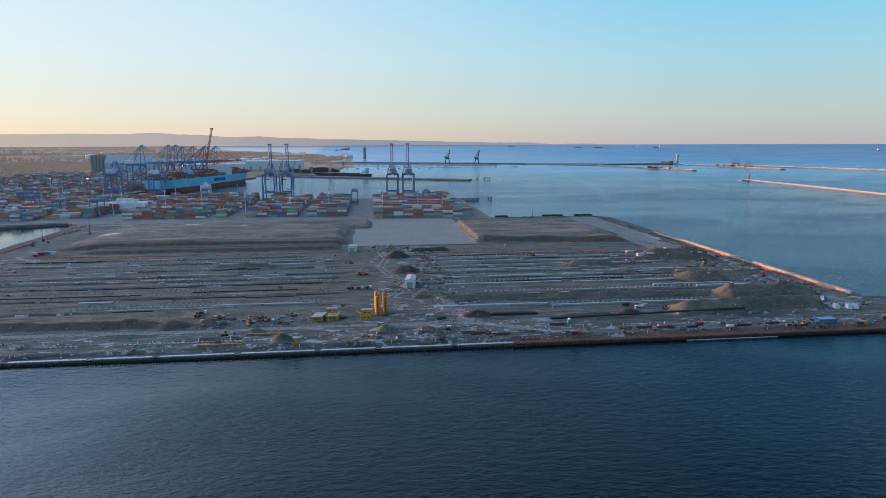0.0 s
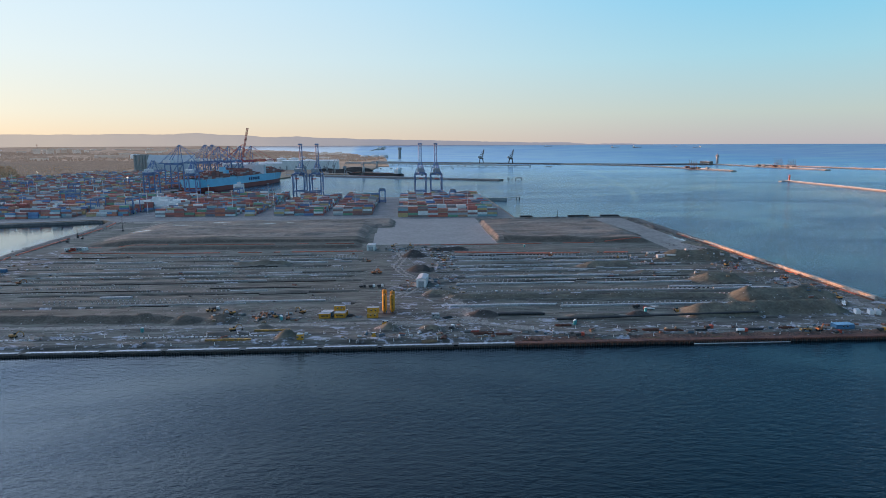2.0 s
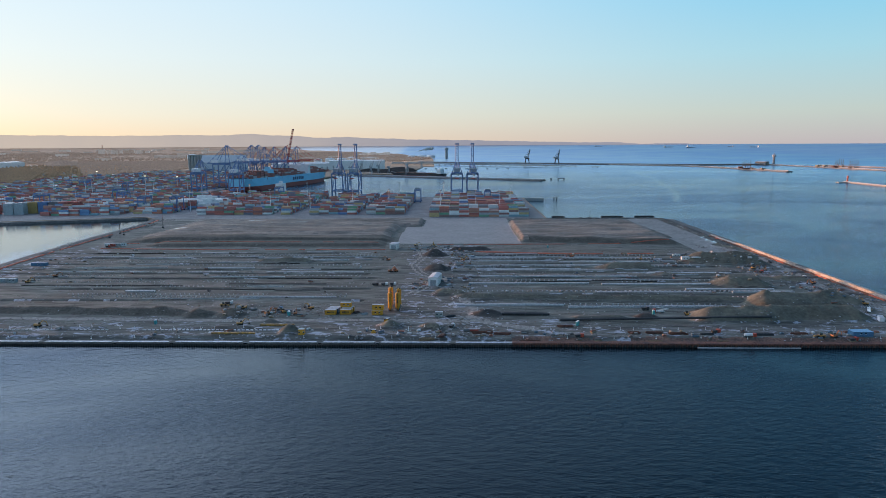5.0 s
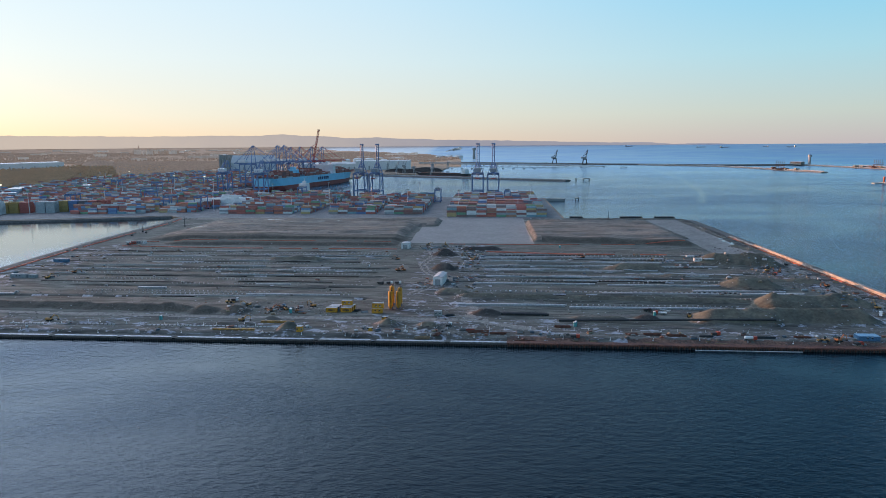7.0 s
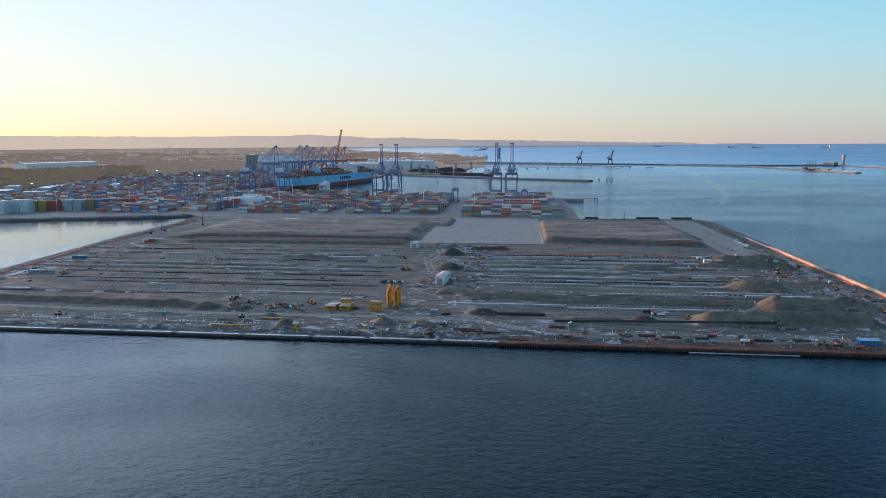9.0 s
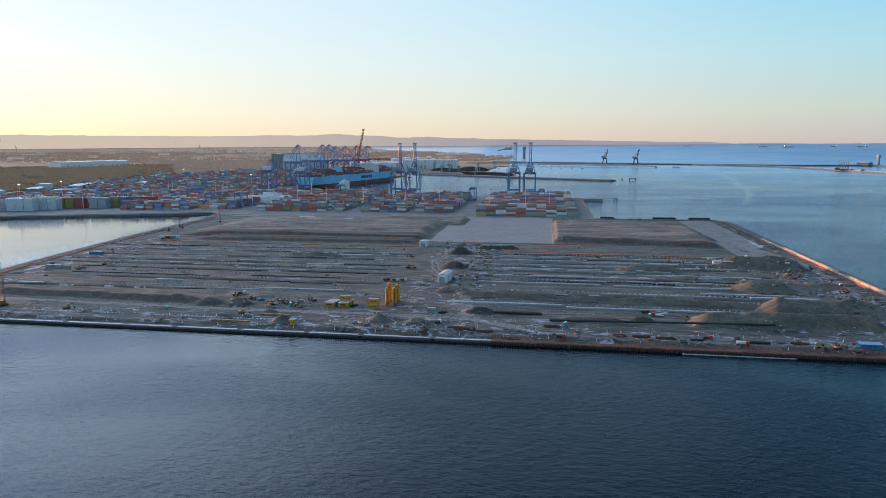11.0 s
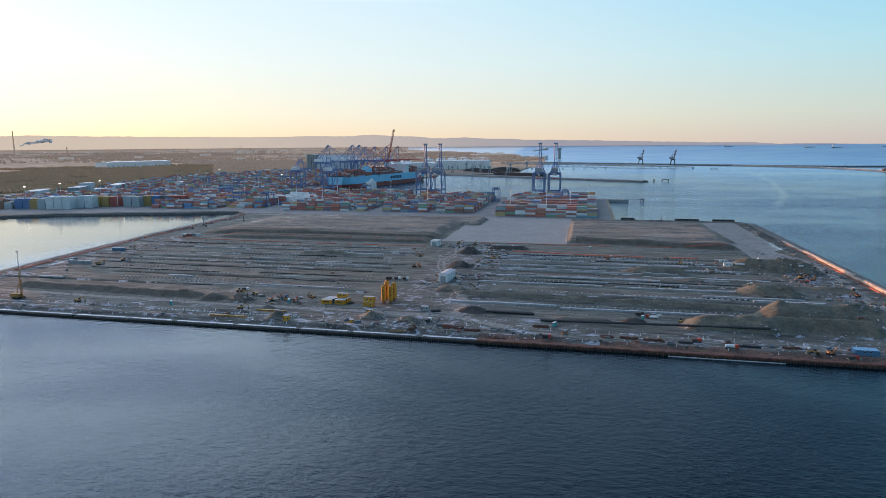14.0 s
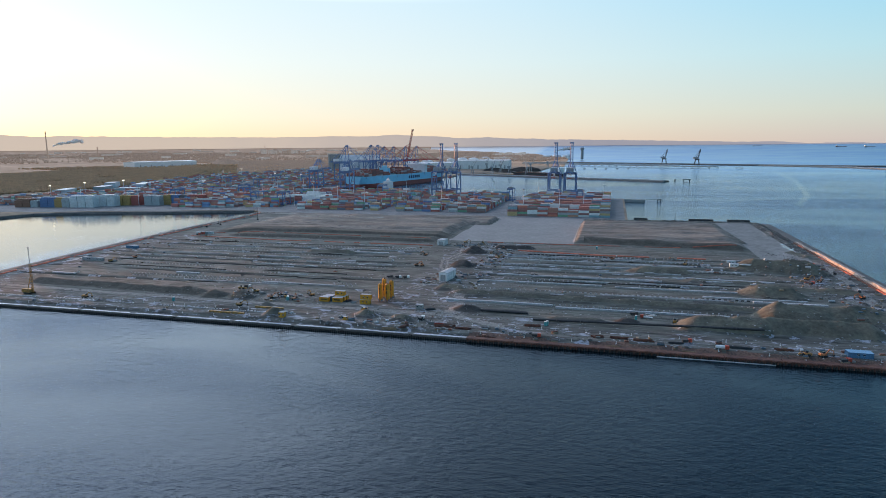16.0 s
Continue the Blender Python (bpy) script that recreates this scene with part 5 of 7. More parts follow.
# harbour tower and lights on the moles
def tower(x, y, r, h, material, label, head=1.6, name="harbour_tower"):
    c = thing(name, at_far(x, y, 3), label, "tower")
    bm = bmesh.new()
    rod(bm, (0, 0, 0), (0, 0, h), r, 10, r * 0.8)
    part("shaft", bm, material, c)
    bm = bmesh.new()
    rod(bm, (0, 0, h), (0, 0, h + r * 1.6), r * head, 10, r * head * 0.9)
    rod(bm, (0, 0, h + r * 1.6), (0, 0, h + r * 3), 0.5, 6)
    part("head", bm, material, c)


tower(-74, 3480, 9, 52, M_GREY, "grey port control tower on the far shore", 1.3)
tower(1290, 2352, 5.5, 30, M_GREY, "stout harbour control tower on the mole", 1.4)
wall_run("mole_head", [(878, 1208), (906, 1214)], 4, -2, 2.6, M_CONC, "low concrete head of the stone mole", "breakwater")
tower(903, 1212, 2.0, 9, M_RED, "small red harbour light on the mole head", 1.2)
shed("mole_building", at_far(1238, 2340, 3, -58), 44, 24, 11, M_ROCK_PALE, "low pale building on the mole lit by the sun", "building")
for k, (x, y) in enumerate(((1318, 2080), (1326, 2050), (1334, 2010), (1342, 1975), (1350, 1920), (985, 1960), (1000, 1900), (1010, 1850))):
    c = thing("stored_cargo", at_far(x, y, 3.6, -12), "heap of stored cargo on the mole", "cargo", "cargo on the moles")
    bm = bmesh.new()
    loft(bm, [[(-7, yy, 0), (7, yy, 0), (5, yy, 4 + k % 3), (-5, yy, 5 + k % 2)] for yy in (-14, 14)])
    part("heap", bm, (M_WOOD, M_ROCK_PALE, M_RUST)[k % 3], c)


def loading_arms(x, y, turn):
    """A jetty head with a row of tall lattice loading arms."""
    c = thing("loading_arm_tower", at_far(x, y, 3.4, turn), "brown lattice tower of loading arms on the mole", "tower", "loading arms on the moles")
    bm = bmesh.new()
    box(bm, -15, -8, 0, 15, 8, 3)
    for sx in (-12, -4, 4, 12):
        for sy in (-5, 5):
            bar(bm, (sx, sy, 3), (sx, sy, 12), 0.8)
    box(bm, -14, -6, 11.4, 14, 6, 12.2)
    part("platform", bm, M_RUST, c)
    for k in range(5):
        px = -12 + k * 6
        bm = bmesh.new()
        bar(bm, (px - 1, -2, 12), (px, 0, 27), 0.5)
        bar(bm, (px + 1, 2, 12), (px, 0, 27), 0.5)
        bar(bm, (px, 0, 26), (px + 3.5, 0, 14), 0.45)
        bar(bm, (px, 0, 26), (px - 2.5, 0, 31), 0.45)
        for q in range(4):
            bar(bm, (px - 0.9 + q * 0.2, -1.6 + q * 0.4, 14 + q * 3), (px + 0.9 - q * 0.2, 1.6 - q * 0.4, 16 + q * 3), 0.4)
        part("loading_arm", bm, M_WOOD, c)


for x, y, tn in ((984, 1912, -12), (1338, 1985, -12), (1351, 1925, -12)):
    loading_arms(x, y, tn)


# ships riding at anchor near the horizon
def far_ship(az, d, l, turn, label):
    p, s = polar(az, d, 0)
    v = ship(Matrix.Translation(p) @ Matrix.Rotation(radians(turn), 4, "Z") @ Matrix.Scale(s, 4), l, l * 0.16, l * 0.05, 1.5, label, M_GREY, "anchored_ship")
    bm = bmesh.new()
    box(bm, -l * 0.44, -l * 0.07, l * 0.05, -l * 0.34, l * 0.07, l * 0.16)
    part("bridge_house", bm, M_WHITE, v, "white accommodation block")


for az, d, l, tn in ((19.6, 11500, 170, 10), (17.8, 12000, 170, 0), (22.6, 12500, 110, 190), (24.4, 11800, 160, 185), (40.5, 8200, 90, 10), (12.0, 15000, 180, 0)):
    far_ship(az, d, l, tn, "dark cargo ship riding at anchor far out")

# town and works on the plain
rt = random.Random(8)


def block(az, d, w, dp, h, material, label, name, category, group, turn=None):
    p, s = polar(az, d, 3)
    c = thing(name, Matrix.Translation(p) @ Matrix.Rotation(radians(-az + rt.uniform(-25, 25) if turn is None else turn), 4, "Z") @ Matrix.Scale(s, 4), label, category, group)
    bm = bmesh.new()
    box(bm, -w / 2, -dp / 2, 0, w / 2, dp / 2, h)
    part("wall", bm, material, c)
    bm = bmesh.new()
    box(bm, -w / 2 - 1, -dp / 2 - 1, h, w / 2 + 1, dp / 2 + 1, h + 2)
    part("roof", bm, M_TOWN[2], c)
    bm = bmesh.new()
    n = max(2, int(h / 9))
    for k in range(n):
        z = (k + 0.35) * h / n
        box(bm, -w / 2 + 2, -dp / 2 - 0.6, z, w / 2 - 2, -dp / 2 + 0.2, z + h / n * 0.4)
    part("window_band", bm, M_TOWN[2], c)


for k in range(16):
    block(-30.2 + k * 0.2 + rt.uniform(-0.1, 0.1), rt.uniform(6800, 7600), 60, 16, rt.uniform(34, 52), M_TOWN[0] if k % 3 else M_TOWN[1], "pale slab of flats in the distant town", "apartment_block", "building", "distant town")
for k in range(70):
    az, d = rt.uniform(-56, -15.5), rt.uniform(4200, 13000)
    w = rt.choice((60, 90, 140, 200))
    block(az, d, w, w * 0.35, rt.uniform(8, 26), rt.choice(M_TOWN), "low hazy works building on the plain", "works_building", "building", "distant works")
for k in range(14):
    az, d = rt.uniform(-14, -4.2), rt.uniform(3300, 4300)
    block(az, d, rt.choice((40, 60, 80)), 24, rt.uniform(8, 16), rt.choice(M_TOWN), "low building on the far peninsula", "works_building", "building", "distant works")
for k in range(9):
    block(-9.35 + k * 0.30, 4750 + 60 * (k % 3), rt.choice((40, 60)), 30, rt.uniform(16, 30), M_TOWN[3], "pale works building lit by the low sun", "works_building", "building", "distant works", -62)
for az, d, h in ((-46.4, 6200, 225), (-51.6, 6600, 120), (-50.2, 6600, 130), (-43.0, 7200, 90), (-30.0, 9000, 90)):
    p, s = polar(az, d, 3)
    c = thing("chimney", Matrix.Translation(p) @ Matrix.Scale(s, 4), "tall thin works chimney in the haze", "chimney", "works chimneys")
    bm = bmesh.new()
    rod(bm, (0, 0, 0), (0, 0, h), 6, 10, 3.6)
    part("shaft", bm, M_TOWN[1], c)
    bm = bmesh.new()
    for k in (0.8, 0.92):
        rod(bm, (0, 0, h * k), (0, 0, h * k + 5), 4.9, 10)
    part("band", bm, M_CRANE_RED, c)

# bare winter woods: many small clumps over trunks

def woods(name, poly, count, seed, hgt, label, material=None):
    r = random.Random(seed)
    xs, ys = [p[0] for p in poly], [p[1] for p in poly]
    vs, fs = [], []
    made = 0
    while made < count:
        x, y = r.uniform(min(xs), max(xs)), r.uniform(min(ys), max(ys))
        if not inside(x, y, poly) or noise.noise((x / 160, y / 160, 2)) < -0.45:
            continue
        made += 1
        p, s = far(x, y, 3)
        h, w = hgt * s * r.uniform(0.7, 1.15), hgt * s * r.uniform(0.4, 0.7)
        b = len(vs)
        n = 5
        a0 = r.uniform(0, 6.28)
        for q, z in ((0.25, 0), (0.9, 0.42), (0.75, 0.75)):
            for k in range(n):
                a = a0 + k * 2 * math.pi / n
                jit = r.uniform(0.7, 1.25)
                vs.append((p.x + w * q * jit * math.cos(a), p.y + w * q * jit * math.sin(a), p.z - 1 + h * z * r.uniform(0.9, 1.1)))
        vs.append((p.x + r.uniform(-1, 1), p.y, p.z + h))
        for lvl in range(2):
            for k in range(n):
                fs.append((b + lvl * n + k, b + lvl * n + (k + 1) % n, b + (lvl + 1) * n + (k + 1) % n, b + (lvl + 1) * n + k))
        for k in range(n):
            fs.append((b + 2 * n + k, b + 2 * n + (k + 1) % n, b + 3 * n))
    me = bpy.data.meshes.new(name)
    me.from_pydata(vs, [], fs)
    me.materials.append(material or M_WOODS)
    tagged(new(name, me), label, "woods", kind="stuff")


woods("woods", [(-1080, 700), (-1010, 900), (-1060, 1080), (-1100, 1320), (-1500, 2000), (-1980, 1780), (-1900, 900), (-1500, 560)], 20000, 4, 7, "bare brown winter woods behind the container yard")
woods("woods", [(-1100, 1340), (-1060, 1700), (-1300, 2300), (-1800, 2600), (-2400, 1900), (-2000, 1800), (-1500, 2020)], 1800, 5, 8, "scattered bare winter trees on the plain")
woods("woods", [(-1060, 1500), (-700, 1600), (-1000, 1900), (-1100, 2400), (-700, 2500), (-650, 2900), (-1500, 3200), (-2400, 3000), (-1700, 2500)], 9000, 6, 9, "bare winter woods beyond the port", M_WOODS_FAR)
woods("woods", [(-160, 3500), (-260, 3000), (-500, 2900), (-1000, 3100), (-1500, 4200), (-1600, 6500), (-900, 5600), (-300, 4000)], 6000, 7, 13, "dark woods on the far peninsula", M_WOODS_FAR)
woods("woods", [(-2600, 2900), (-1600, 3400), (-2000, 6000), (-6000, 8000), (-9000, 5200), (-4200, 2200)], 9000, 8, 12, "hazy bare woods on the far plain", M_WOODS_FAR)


# thin steam over the works
M_STEAM = mat("sunlit_steam", (0.98, 0.95, 0.92), 1.0, grain=0.05, size=30, spec=0.0)
steam_nodes, steam_links = M_STEAM.node_tree.nodes, M_STEAM.node_tree.links
steam_through = steam_nodes.new("ShaderNodeBsdfTranslucent")
steam_mix = steam_nodes.new("ShaderNodeMixShader")
steam_links.new(steam_nodes["Principled BSDF"].outputs["BSDF"], steam_mix.inputs[1])
steam_links.new(steam_through.outputs["BSDF"], steam_mix.inputs[2])
steam_links.new(steam_mix.outputs["Shader"], steam_nodes["Material Output"].inputs["Surface"])


def plume(az, d, z, l, n, seed):
    """A drift of many small puffs, wide at its far end."""
    r = random.Random(seed)
    p, s = polar(az, d, z)
    c = thing("steam_plume", Matrix.Translation(p) @ Matrix.Rotation(radians(-az), 4, "Z") @ Matrix.Scale(s, 4), "pale sunlit steam drifting from the works", "steam", "steam plumes")
    bm = bmesh.new()
    for k in range(n):
        t = k / n
        q = l * (0.02 + 0.045 * t) * r.uniform(0.5, 1.3)
        m = Matrix.Translation((t * l + r.uniform(-1, 1) * q, r.uniform(-1, 1) * q, l * 0.20 * t ** 0.8 + r.uniform(-1, 1) * q)) @ Matrix.Diagonal((q * 1.1, q, q * 0.8, 1))
        bmesh.ops.create_icosphere(bm, subdivisions=2, radius=1, matrix=m)
    for v in bm.verts:
        v.co += Vector((0, 0, l * 0.012 * noise.noise(v.co * (14 / l))))
    tagged(part("puff", bm, M_STEAM, c, smooth=True), kind="stuff")


plume(-4.2, 6000, 20, 150, 70, 1)
plume(-46.0, 6200, 110, 210, 60, 2)

# ---- edges of the made ground ----
def quay_front():
    bm = bmesh.new()
    x = -330.0
    while x < 332:
        rod(bm, (x, 20.2, -2.5), (x, 20.2, 1.02), 0.5, 8)
        x += 1.18
    box(bm, -330, 20.1, -2.5, 332, 20.7, 0.85)
    q = obj("quay_wall", bm, M_RUST_DARK, "dark sheet-pile quay wall with tubular piles", "quay wall", kind="structure")
    k = 0
    x = -262.0
    while x < 30:
        bm = bmesh.new()
        l = 34 if k % 3 else 26
        box(bm, x, 20.75, 0.8, x + l, 24.2, 1.55)
        j = x + 1
        while j < x + l - 1:
            box(bm, j, 20.8, 1.55, j + 1.5, 21.3, 1.72)
            j += 2.6
        part("capping_beam", bm, M_CONC_WET, q, "damp grey concrete capping beam")
        bm = bmesh.new()
        n = 18
        lo = [(x + 0.6 + (l - 1.2) * i / n, 21.5 + 0.3 * noise.noise((x + i * 0.9, 1, 2))) for i in range(n + 1)]
        hi = [(x + 0.6 + (l - 1.2) * i / n, 22.9 + 0.6 * noise.noise((x + i * 0.7, 5, 2))) for i in range(n + 1)]
        prism(bm, lo + hi[::-1], 1.55, 1.66)
        part("snow_strip", bm, M_SNOW, q, "snow lying along the beam")
        x += l + 2.2
        k += 1
    x = 31.0
    while x < 325:
        bm = bmesh.new()
        l = 23
        box(bm, x, 20.0, 0.6, x + l - 0.3, 23.4, 1.9)
        for j in range(9):
            bar(bm, (x + 1 + j * 2.5, 19.75, 0.2), (x + 1 + j * 2.5, 19.75, 2.0), 0.4)
        box(bm, x, 19.5, 1.3, x + l - 0.3, 19.95, 1.7)
        part("waling_beam", bm, M_RUST, q, "rust-brown steel waling")
        x += l
    return q


M_CONC_WET = mat("damp_concrete", (0.17, 0.165, 0.16), 0.8, grain=0.35, size=2.5, bump=0.02)
M_RUST_DARK = mat("wet_piles", (0.035, 0.03, 0.028), 0.7, grain=0.4, size=2, second=(0.02, 0.018, 0.017))
quay_front()
bm = bmesh.new()
box(bm, 118, 18.3, 0.1, 166, 18.8, 0.45)
obj("work_barge", bm, M_CONC_PALE, "long narrow pale work float along the quay", "barge")


def side_wall():
    """The crown wall along the seaward quay, in bays, over a rust-red footing."""
    q = tagged(new("quay_wall_sea"), "pale concrete crown wall of the seaward quay lit by low sun", "quay wall", kind="structure")
    y = 82.0
    k = 0
    while y < 345:
        l = 14.6
        top = (5.6 if y < 300 else 4.6) + 0.25 * noise.noise((y * 0.07, 0, 0))
        if 176 < y < 190:
            top = 4.6
        bm = bmesh.new()
        box(bm, 256.9, y, 2.6, 259.0, y + l - 0.12, top)
        part("wall_bay", bm, M_WALL, q)
        bm = bmesh.new()
        box(bm, 255.3, y, 2.4, 256.8, y + l - 0.12, 3.7)
        part("footing", bm, M_NET if k % 4 == 1 else M_RUST, q, "rust-red footing strip")
        y += l
        k += 1
    return q


M_WALL = mat("crown_wall_concrete", (0.42, 0.36, 0.32), 0.85, grain=0.4, size=5, second=(0.25, 0.21, 0.18), bump=0.03)
side_wall()
wall_run("seaward_slope", [(264, 78), (264, 300), (264, 500), (236, 521), (118, 517)], 4, -2.5, 2.4, M_ROCK, "dark rock armour along the seaward quay", "rock armour")
wall_run("basin_slope", [(float(x_left(y)) - 3, y) for y in (20, 90, 172, 266, 366, 449, 510)], 3, -2.5, 3.2, M_ROCK, "dark rock armour along the inner basin", "rock armour")
wall_run("basin_shore", [(-400, 534), (-518, 497), (-637, 467), (-690, 434), (-703, 393), (-900, 342)], 4, -2, 2.6, M_ROCK, "stony shore below the container yard", "rock armour")


def strip_line(name, pts, w, h, material, label, category):
    """A low band of sheeting laid over the ground along a line, broken here and there."""
    c = thing(name, (0, 0, 0), label, category)
    for (x0, y0), (x1, y1) in zip(pts, pts[1:]):
        d = Vector((x1 - x0, y1 - y0))
        n = max(1, int(d.length / 5))
        nrm = Vector((-d.y, d.x)).normalized()
        run = []
        for i in range(n + 1):
            px, py = x0 + d.x * i / n, y0 + d.y * i / n
            if noise.noise((px * 0.06, py * 0.06, 4)) < -0.36:
                if len(run) > 1:
                    add_run(c, run, nrm, w, h, material)
                run = []
            else:
                run.append((px, py))
        if len(run) > 1:
            add_run(c, run, nrm, w, h, material)
    return c


def add_run(c, run, nrm, w, h, material):
    bm = bmesh.new()
    rings = []
    for px, py in run:
        z = ground_at(px, py) + 0.02
        q = w * (1 + 0.3 * noise.noise((px * 0.4, py * 0.4, 1)))
        rings.append([(px - nrm.x * q, py - nrm.y * q, z - 0.3), (px + nrm.x * q, py + nrm.y * q, z - 0.3), (px + nrm.x * q * 0.6, py + nrm.y * q * 0.6, z + h),
                      (px - nrm.x * q * 0.6, py - nrm.y * q * 0.6, z + h)])
    loft(bm, rings)
    part("sheet", bm, material, c)


EDGE = [(float(x_left(y)) + 5, float(y)) for y in range(60, 520, 40)]
strip_line("barrier_sheeting", EDGE, 1.3, 0.7, M_NET, "orange-red sheeting along the basin edge", "sheeting")
strip_line("barrier_sheeting", [(20, 268), (95, 256), (174, 256), (236, 254)], 1.5, 0.7, M_NET, "orange-red sheeting laid along the ground", "sheeting")
strip_line("barrier_sheeting", [(-326, 288), (-219, 280), (-60, 279)], 0.9, 0.5, M_NET, "orange-red sheeting laid along the ground", "sheeting")
strip_line("barrier_sheeting", [(-320, 316), (-168, 309), (-70, 307)], 0.5, 0.4, M_NET, "orange-red sheeting laid along the ground", "sheeting")
strip_line("barrier_sheeting", [(-30, 309), (60, 308), (200, 312)], 0.6, 0.4, M_NET, "orange-red sheeting laid along the ground", "sheeting")


# ---- plant of the piling works ----
def silo(x, y, z, tall):
    c = thing("cement_silo", pose(x, y, z) @ Matrix.Diagonal((0.86, 0.86, tall, 1)), "yellow steel cement silo on a dark frame", "silo", "cement silos")
    bm = bmesh.new()
    r = 1.55
    prof = [(0.7, 0.9), (r, 2.2), (r, 15.2), (r * 0.82, 15.9), (0.5, 16.2)]
    loft(bm, [[(q * math.cos(k * math.pi / 8), q * math.sin(k * math.pi / 8), h) for k in range(16)] for q, h in prof])
    for h in (8.4, 11.8):
        loft(bm, [[((r + 0.06) * math.cos(k * math.pi / 8), (r + 0.06) * math.sin(k * math.pi / 8), hh) for k in range(16)] for hh in (h, h + 0.22)])
    part("tank", bm, M_YELLOW, c)
    for sx in (-1.1, 1.1):
        for sy in (-1.1, 1.1):
            bm = bmesh.new()
            bar(bm, (sx, sy, 0), (sx, sy, 3.0), 0.26)
            part("leg", bm, M_BLUECAB, c, "blue steel leg")
    bm = bmesh.new()
    for s in (-1.1, 1.1):
        bar(bm, (-1.1, s, 0.2), (1.1, s, 1.4), 0.12)
        bar(bm, (s, -1.1, 0.2), (s, 1.1, 1.4), 0.12)
    part("brace", bm, M_BLUECAB, c)
    bm = bmesh.new()
    rod(bm, (0.6, -0.3, 16.0), (0.6, -0.3, 17.2), 0.35, 8)
    for k in range(10):
        a = k * 2 * math.pi / 10
        rod(bm, (1.35 * math.cos(a), 1.35 * math.sin(a), 15.6), (1.35 * math.cos(a), 1.35 * math.sin(a), 16.9), 0.04, 4)
    part("top_rail", bm, M_DARK, c)
    bm = bmesh.new()
    for s in (-0.22, 0.22):
        bar(bm, (s, -r - 0.25, 0.2), (s, -r - 0.25, 16.6), 0.09)
    for k in range(26):
        bar(bm, (-0.22, -r - 0.25, 0.6 + k * 0.6), (0.22, -r - 0.25, 0.6 + k * 0.6), 0.06)
    part("ladder", bm, M_DARK, c)
    bm = bmesh.new()
    for k in range(5):
        box(bm, -0.35, -r - 0.04, 7.3 + k * 1.1, 0.35, -r + 0.1, 8.0 + k * 1.1)
    part("lettering_bar", bm, M_DARK, c, "dark bars of lettering")
    return c


for x, y, tall in ((-33.4, 75.0, 0.66), (-33.7, 82.5, 0.74), (-29.1, 75.4, 0.66), (-29.1, 82.5, 0.68)):
    silo(x, y, ground_at(x, y) - 0.1, tall)


def office(x, y, z, colour, label, l=6.06, w=2.44, h=2.6, turn=0, bars=False, name="site_container", roof=None):
    c = thing(name, pose(x, y, z, 0, 0, turn), label, "container", "site containers")
    bm = bmesh.new()
    n = int(l / 0.5)
    fold = []
    for k in range(n):
        x0, q = -l / 2 + 0.2 + k * (l - 0.4) / n, (l - 0.4) / n
        fold += [(x0, -w / 2 + 0.07), (x0 + q * 0.2, -w / 2 + 0.02), (x0 + q * 0.5, -w / 2 + 0.02), (x0 + q * 0.7, -w / 2 + 0.07)]
    prism(bm, [(-l / 2 + 0.05, -w / 2 + 0.07)] + fold + [(l / 2 - 0.05, -w / 2 + 0.07), (l / 2 - 0.05, w / 2 - 0.05), (-l / 2 + 0.05, w / 2 - 0.05)], 0.12, h - 0.12)
    part("body", bm, colour, c)
    bm = bmesh.new()
    for sx in (-1, 1):
        for sy in (-1, 1):
            box(bm, sx * (l / 2 - 0.08) - 0.08, sy * (w / 2 - 0.08) - 0.08, 0, sx * (l / 2 - 0.08) + 0.08, sy * (w / 2 - 0.08) + 0.08, h)
    for sy in (-1, 1):
        for zz in (0, h - 0.14):
            box(bm, -l / 2, sy * (w / 2 - 0.06) - 0.06, zz, l / 2, sy * (w / 2 - 0.06) + 0.06, zz + 0.14)
    part("frame", bm, colour, c)
    bm = bmesh.new()
    box(bm, -l / 2 + 0.02, -w / 2 + 0.02, h, l / 2 - 0.02, w / 2 - 0.02, h + 0.05)
    part("roof", bm, roof or M_ROOF, c, "pale frosted roof" if roof is None else "")
    if bars:
        bm = bmesh.new()
        for k in range(6):
            box(bm, -1.9 + k * 0.65, -w / 2 - 0.04, 1.0, -1.45 + k * 0.65, -w / 2 + 0.0, 1.75)
        part("lettering_bar", bm, M_DARK, c, "dark bars of lettering")
    else:
        for wx in (-1.0, 1.2):
            bm = bmesh.new()
            box(bm, wx - 0.4, -w / 2 - 0.02, 1.15, wx + 0.4, -w / 2 + 0.02, 1.8)
            pane = part("window", bm, M_GLASS, c)
            bm = bmesh.new()
            box(bm, wx - 0.45, -w / 2 - 0.04, 1.08, wx + 0.45, -w / 2 - 0.0, 1.14)
            box(bm, wx - 0.45, -w / 2 - 0.04, 1.81, wx + 0.45, -w / 2 - 0.0, 1.87)
            part("window_frame", bm, M_WHITE, pane, "white window frame")
    return c


M_BLUEROOF = mat("pale_blue_roof", (0.20, 0.38, 0.55), 0.5, grain=0.2, size=2)
M_ROOF = mat("frosted_roof", (0.42, 0.45, 0.48), 0.6, grain=0.2, size=1.5)
g = ground_at(-60, 67) + 0.0
office(-65.6, 67.2, g, M_YELLOW, "yellow site container with dark bars of lettering", bars=True)
office(-64.8, 70.2, g, M_BLUECAB, "blue site container with a frosted roof")
office(-64.2, 73.0, g, M_GREY, "grey site container with a frosted roof")
office(-57.4, 67.6, g, M_YELLOW, "yellow site container with dark bars of lettering", bars=True)
office(-57.0, 70.6, g, M_YELLOW, "yellow site container with a frosted roof")
office(-56.6, 73.6, g, M_YELLOW, "yellow site container with a frosted roof")
office(-58.0, 73.0, g + 2.66, M_YELLOW, "yellow office container stacked on two others")
g2 = ground_at(-39, 66)
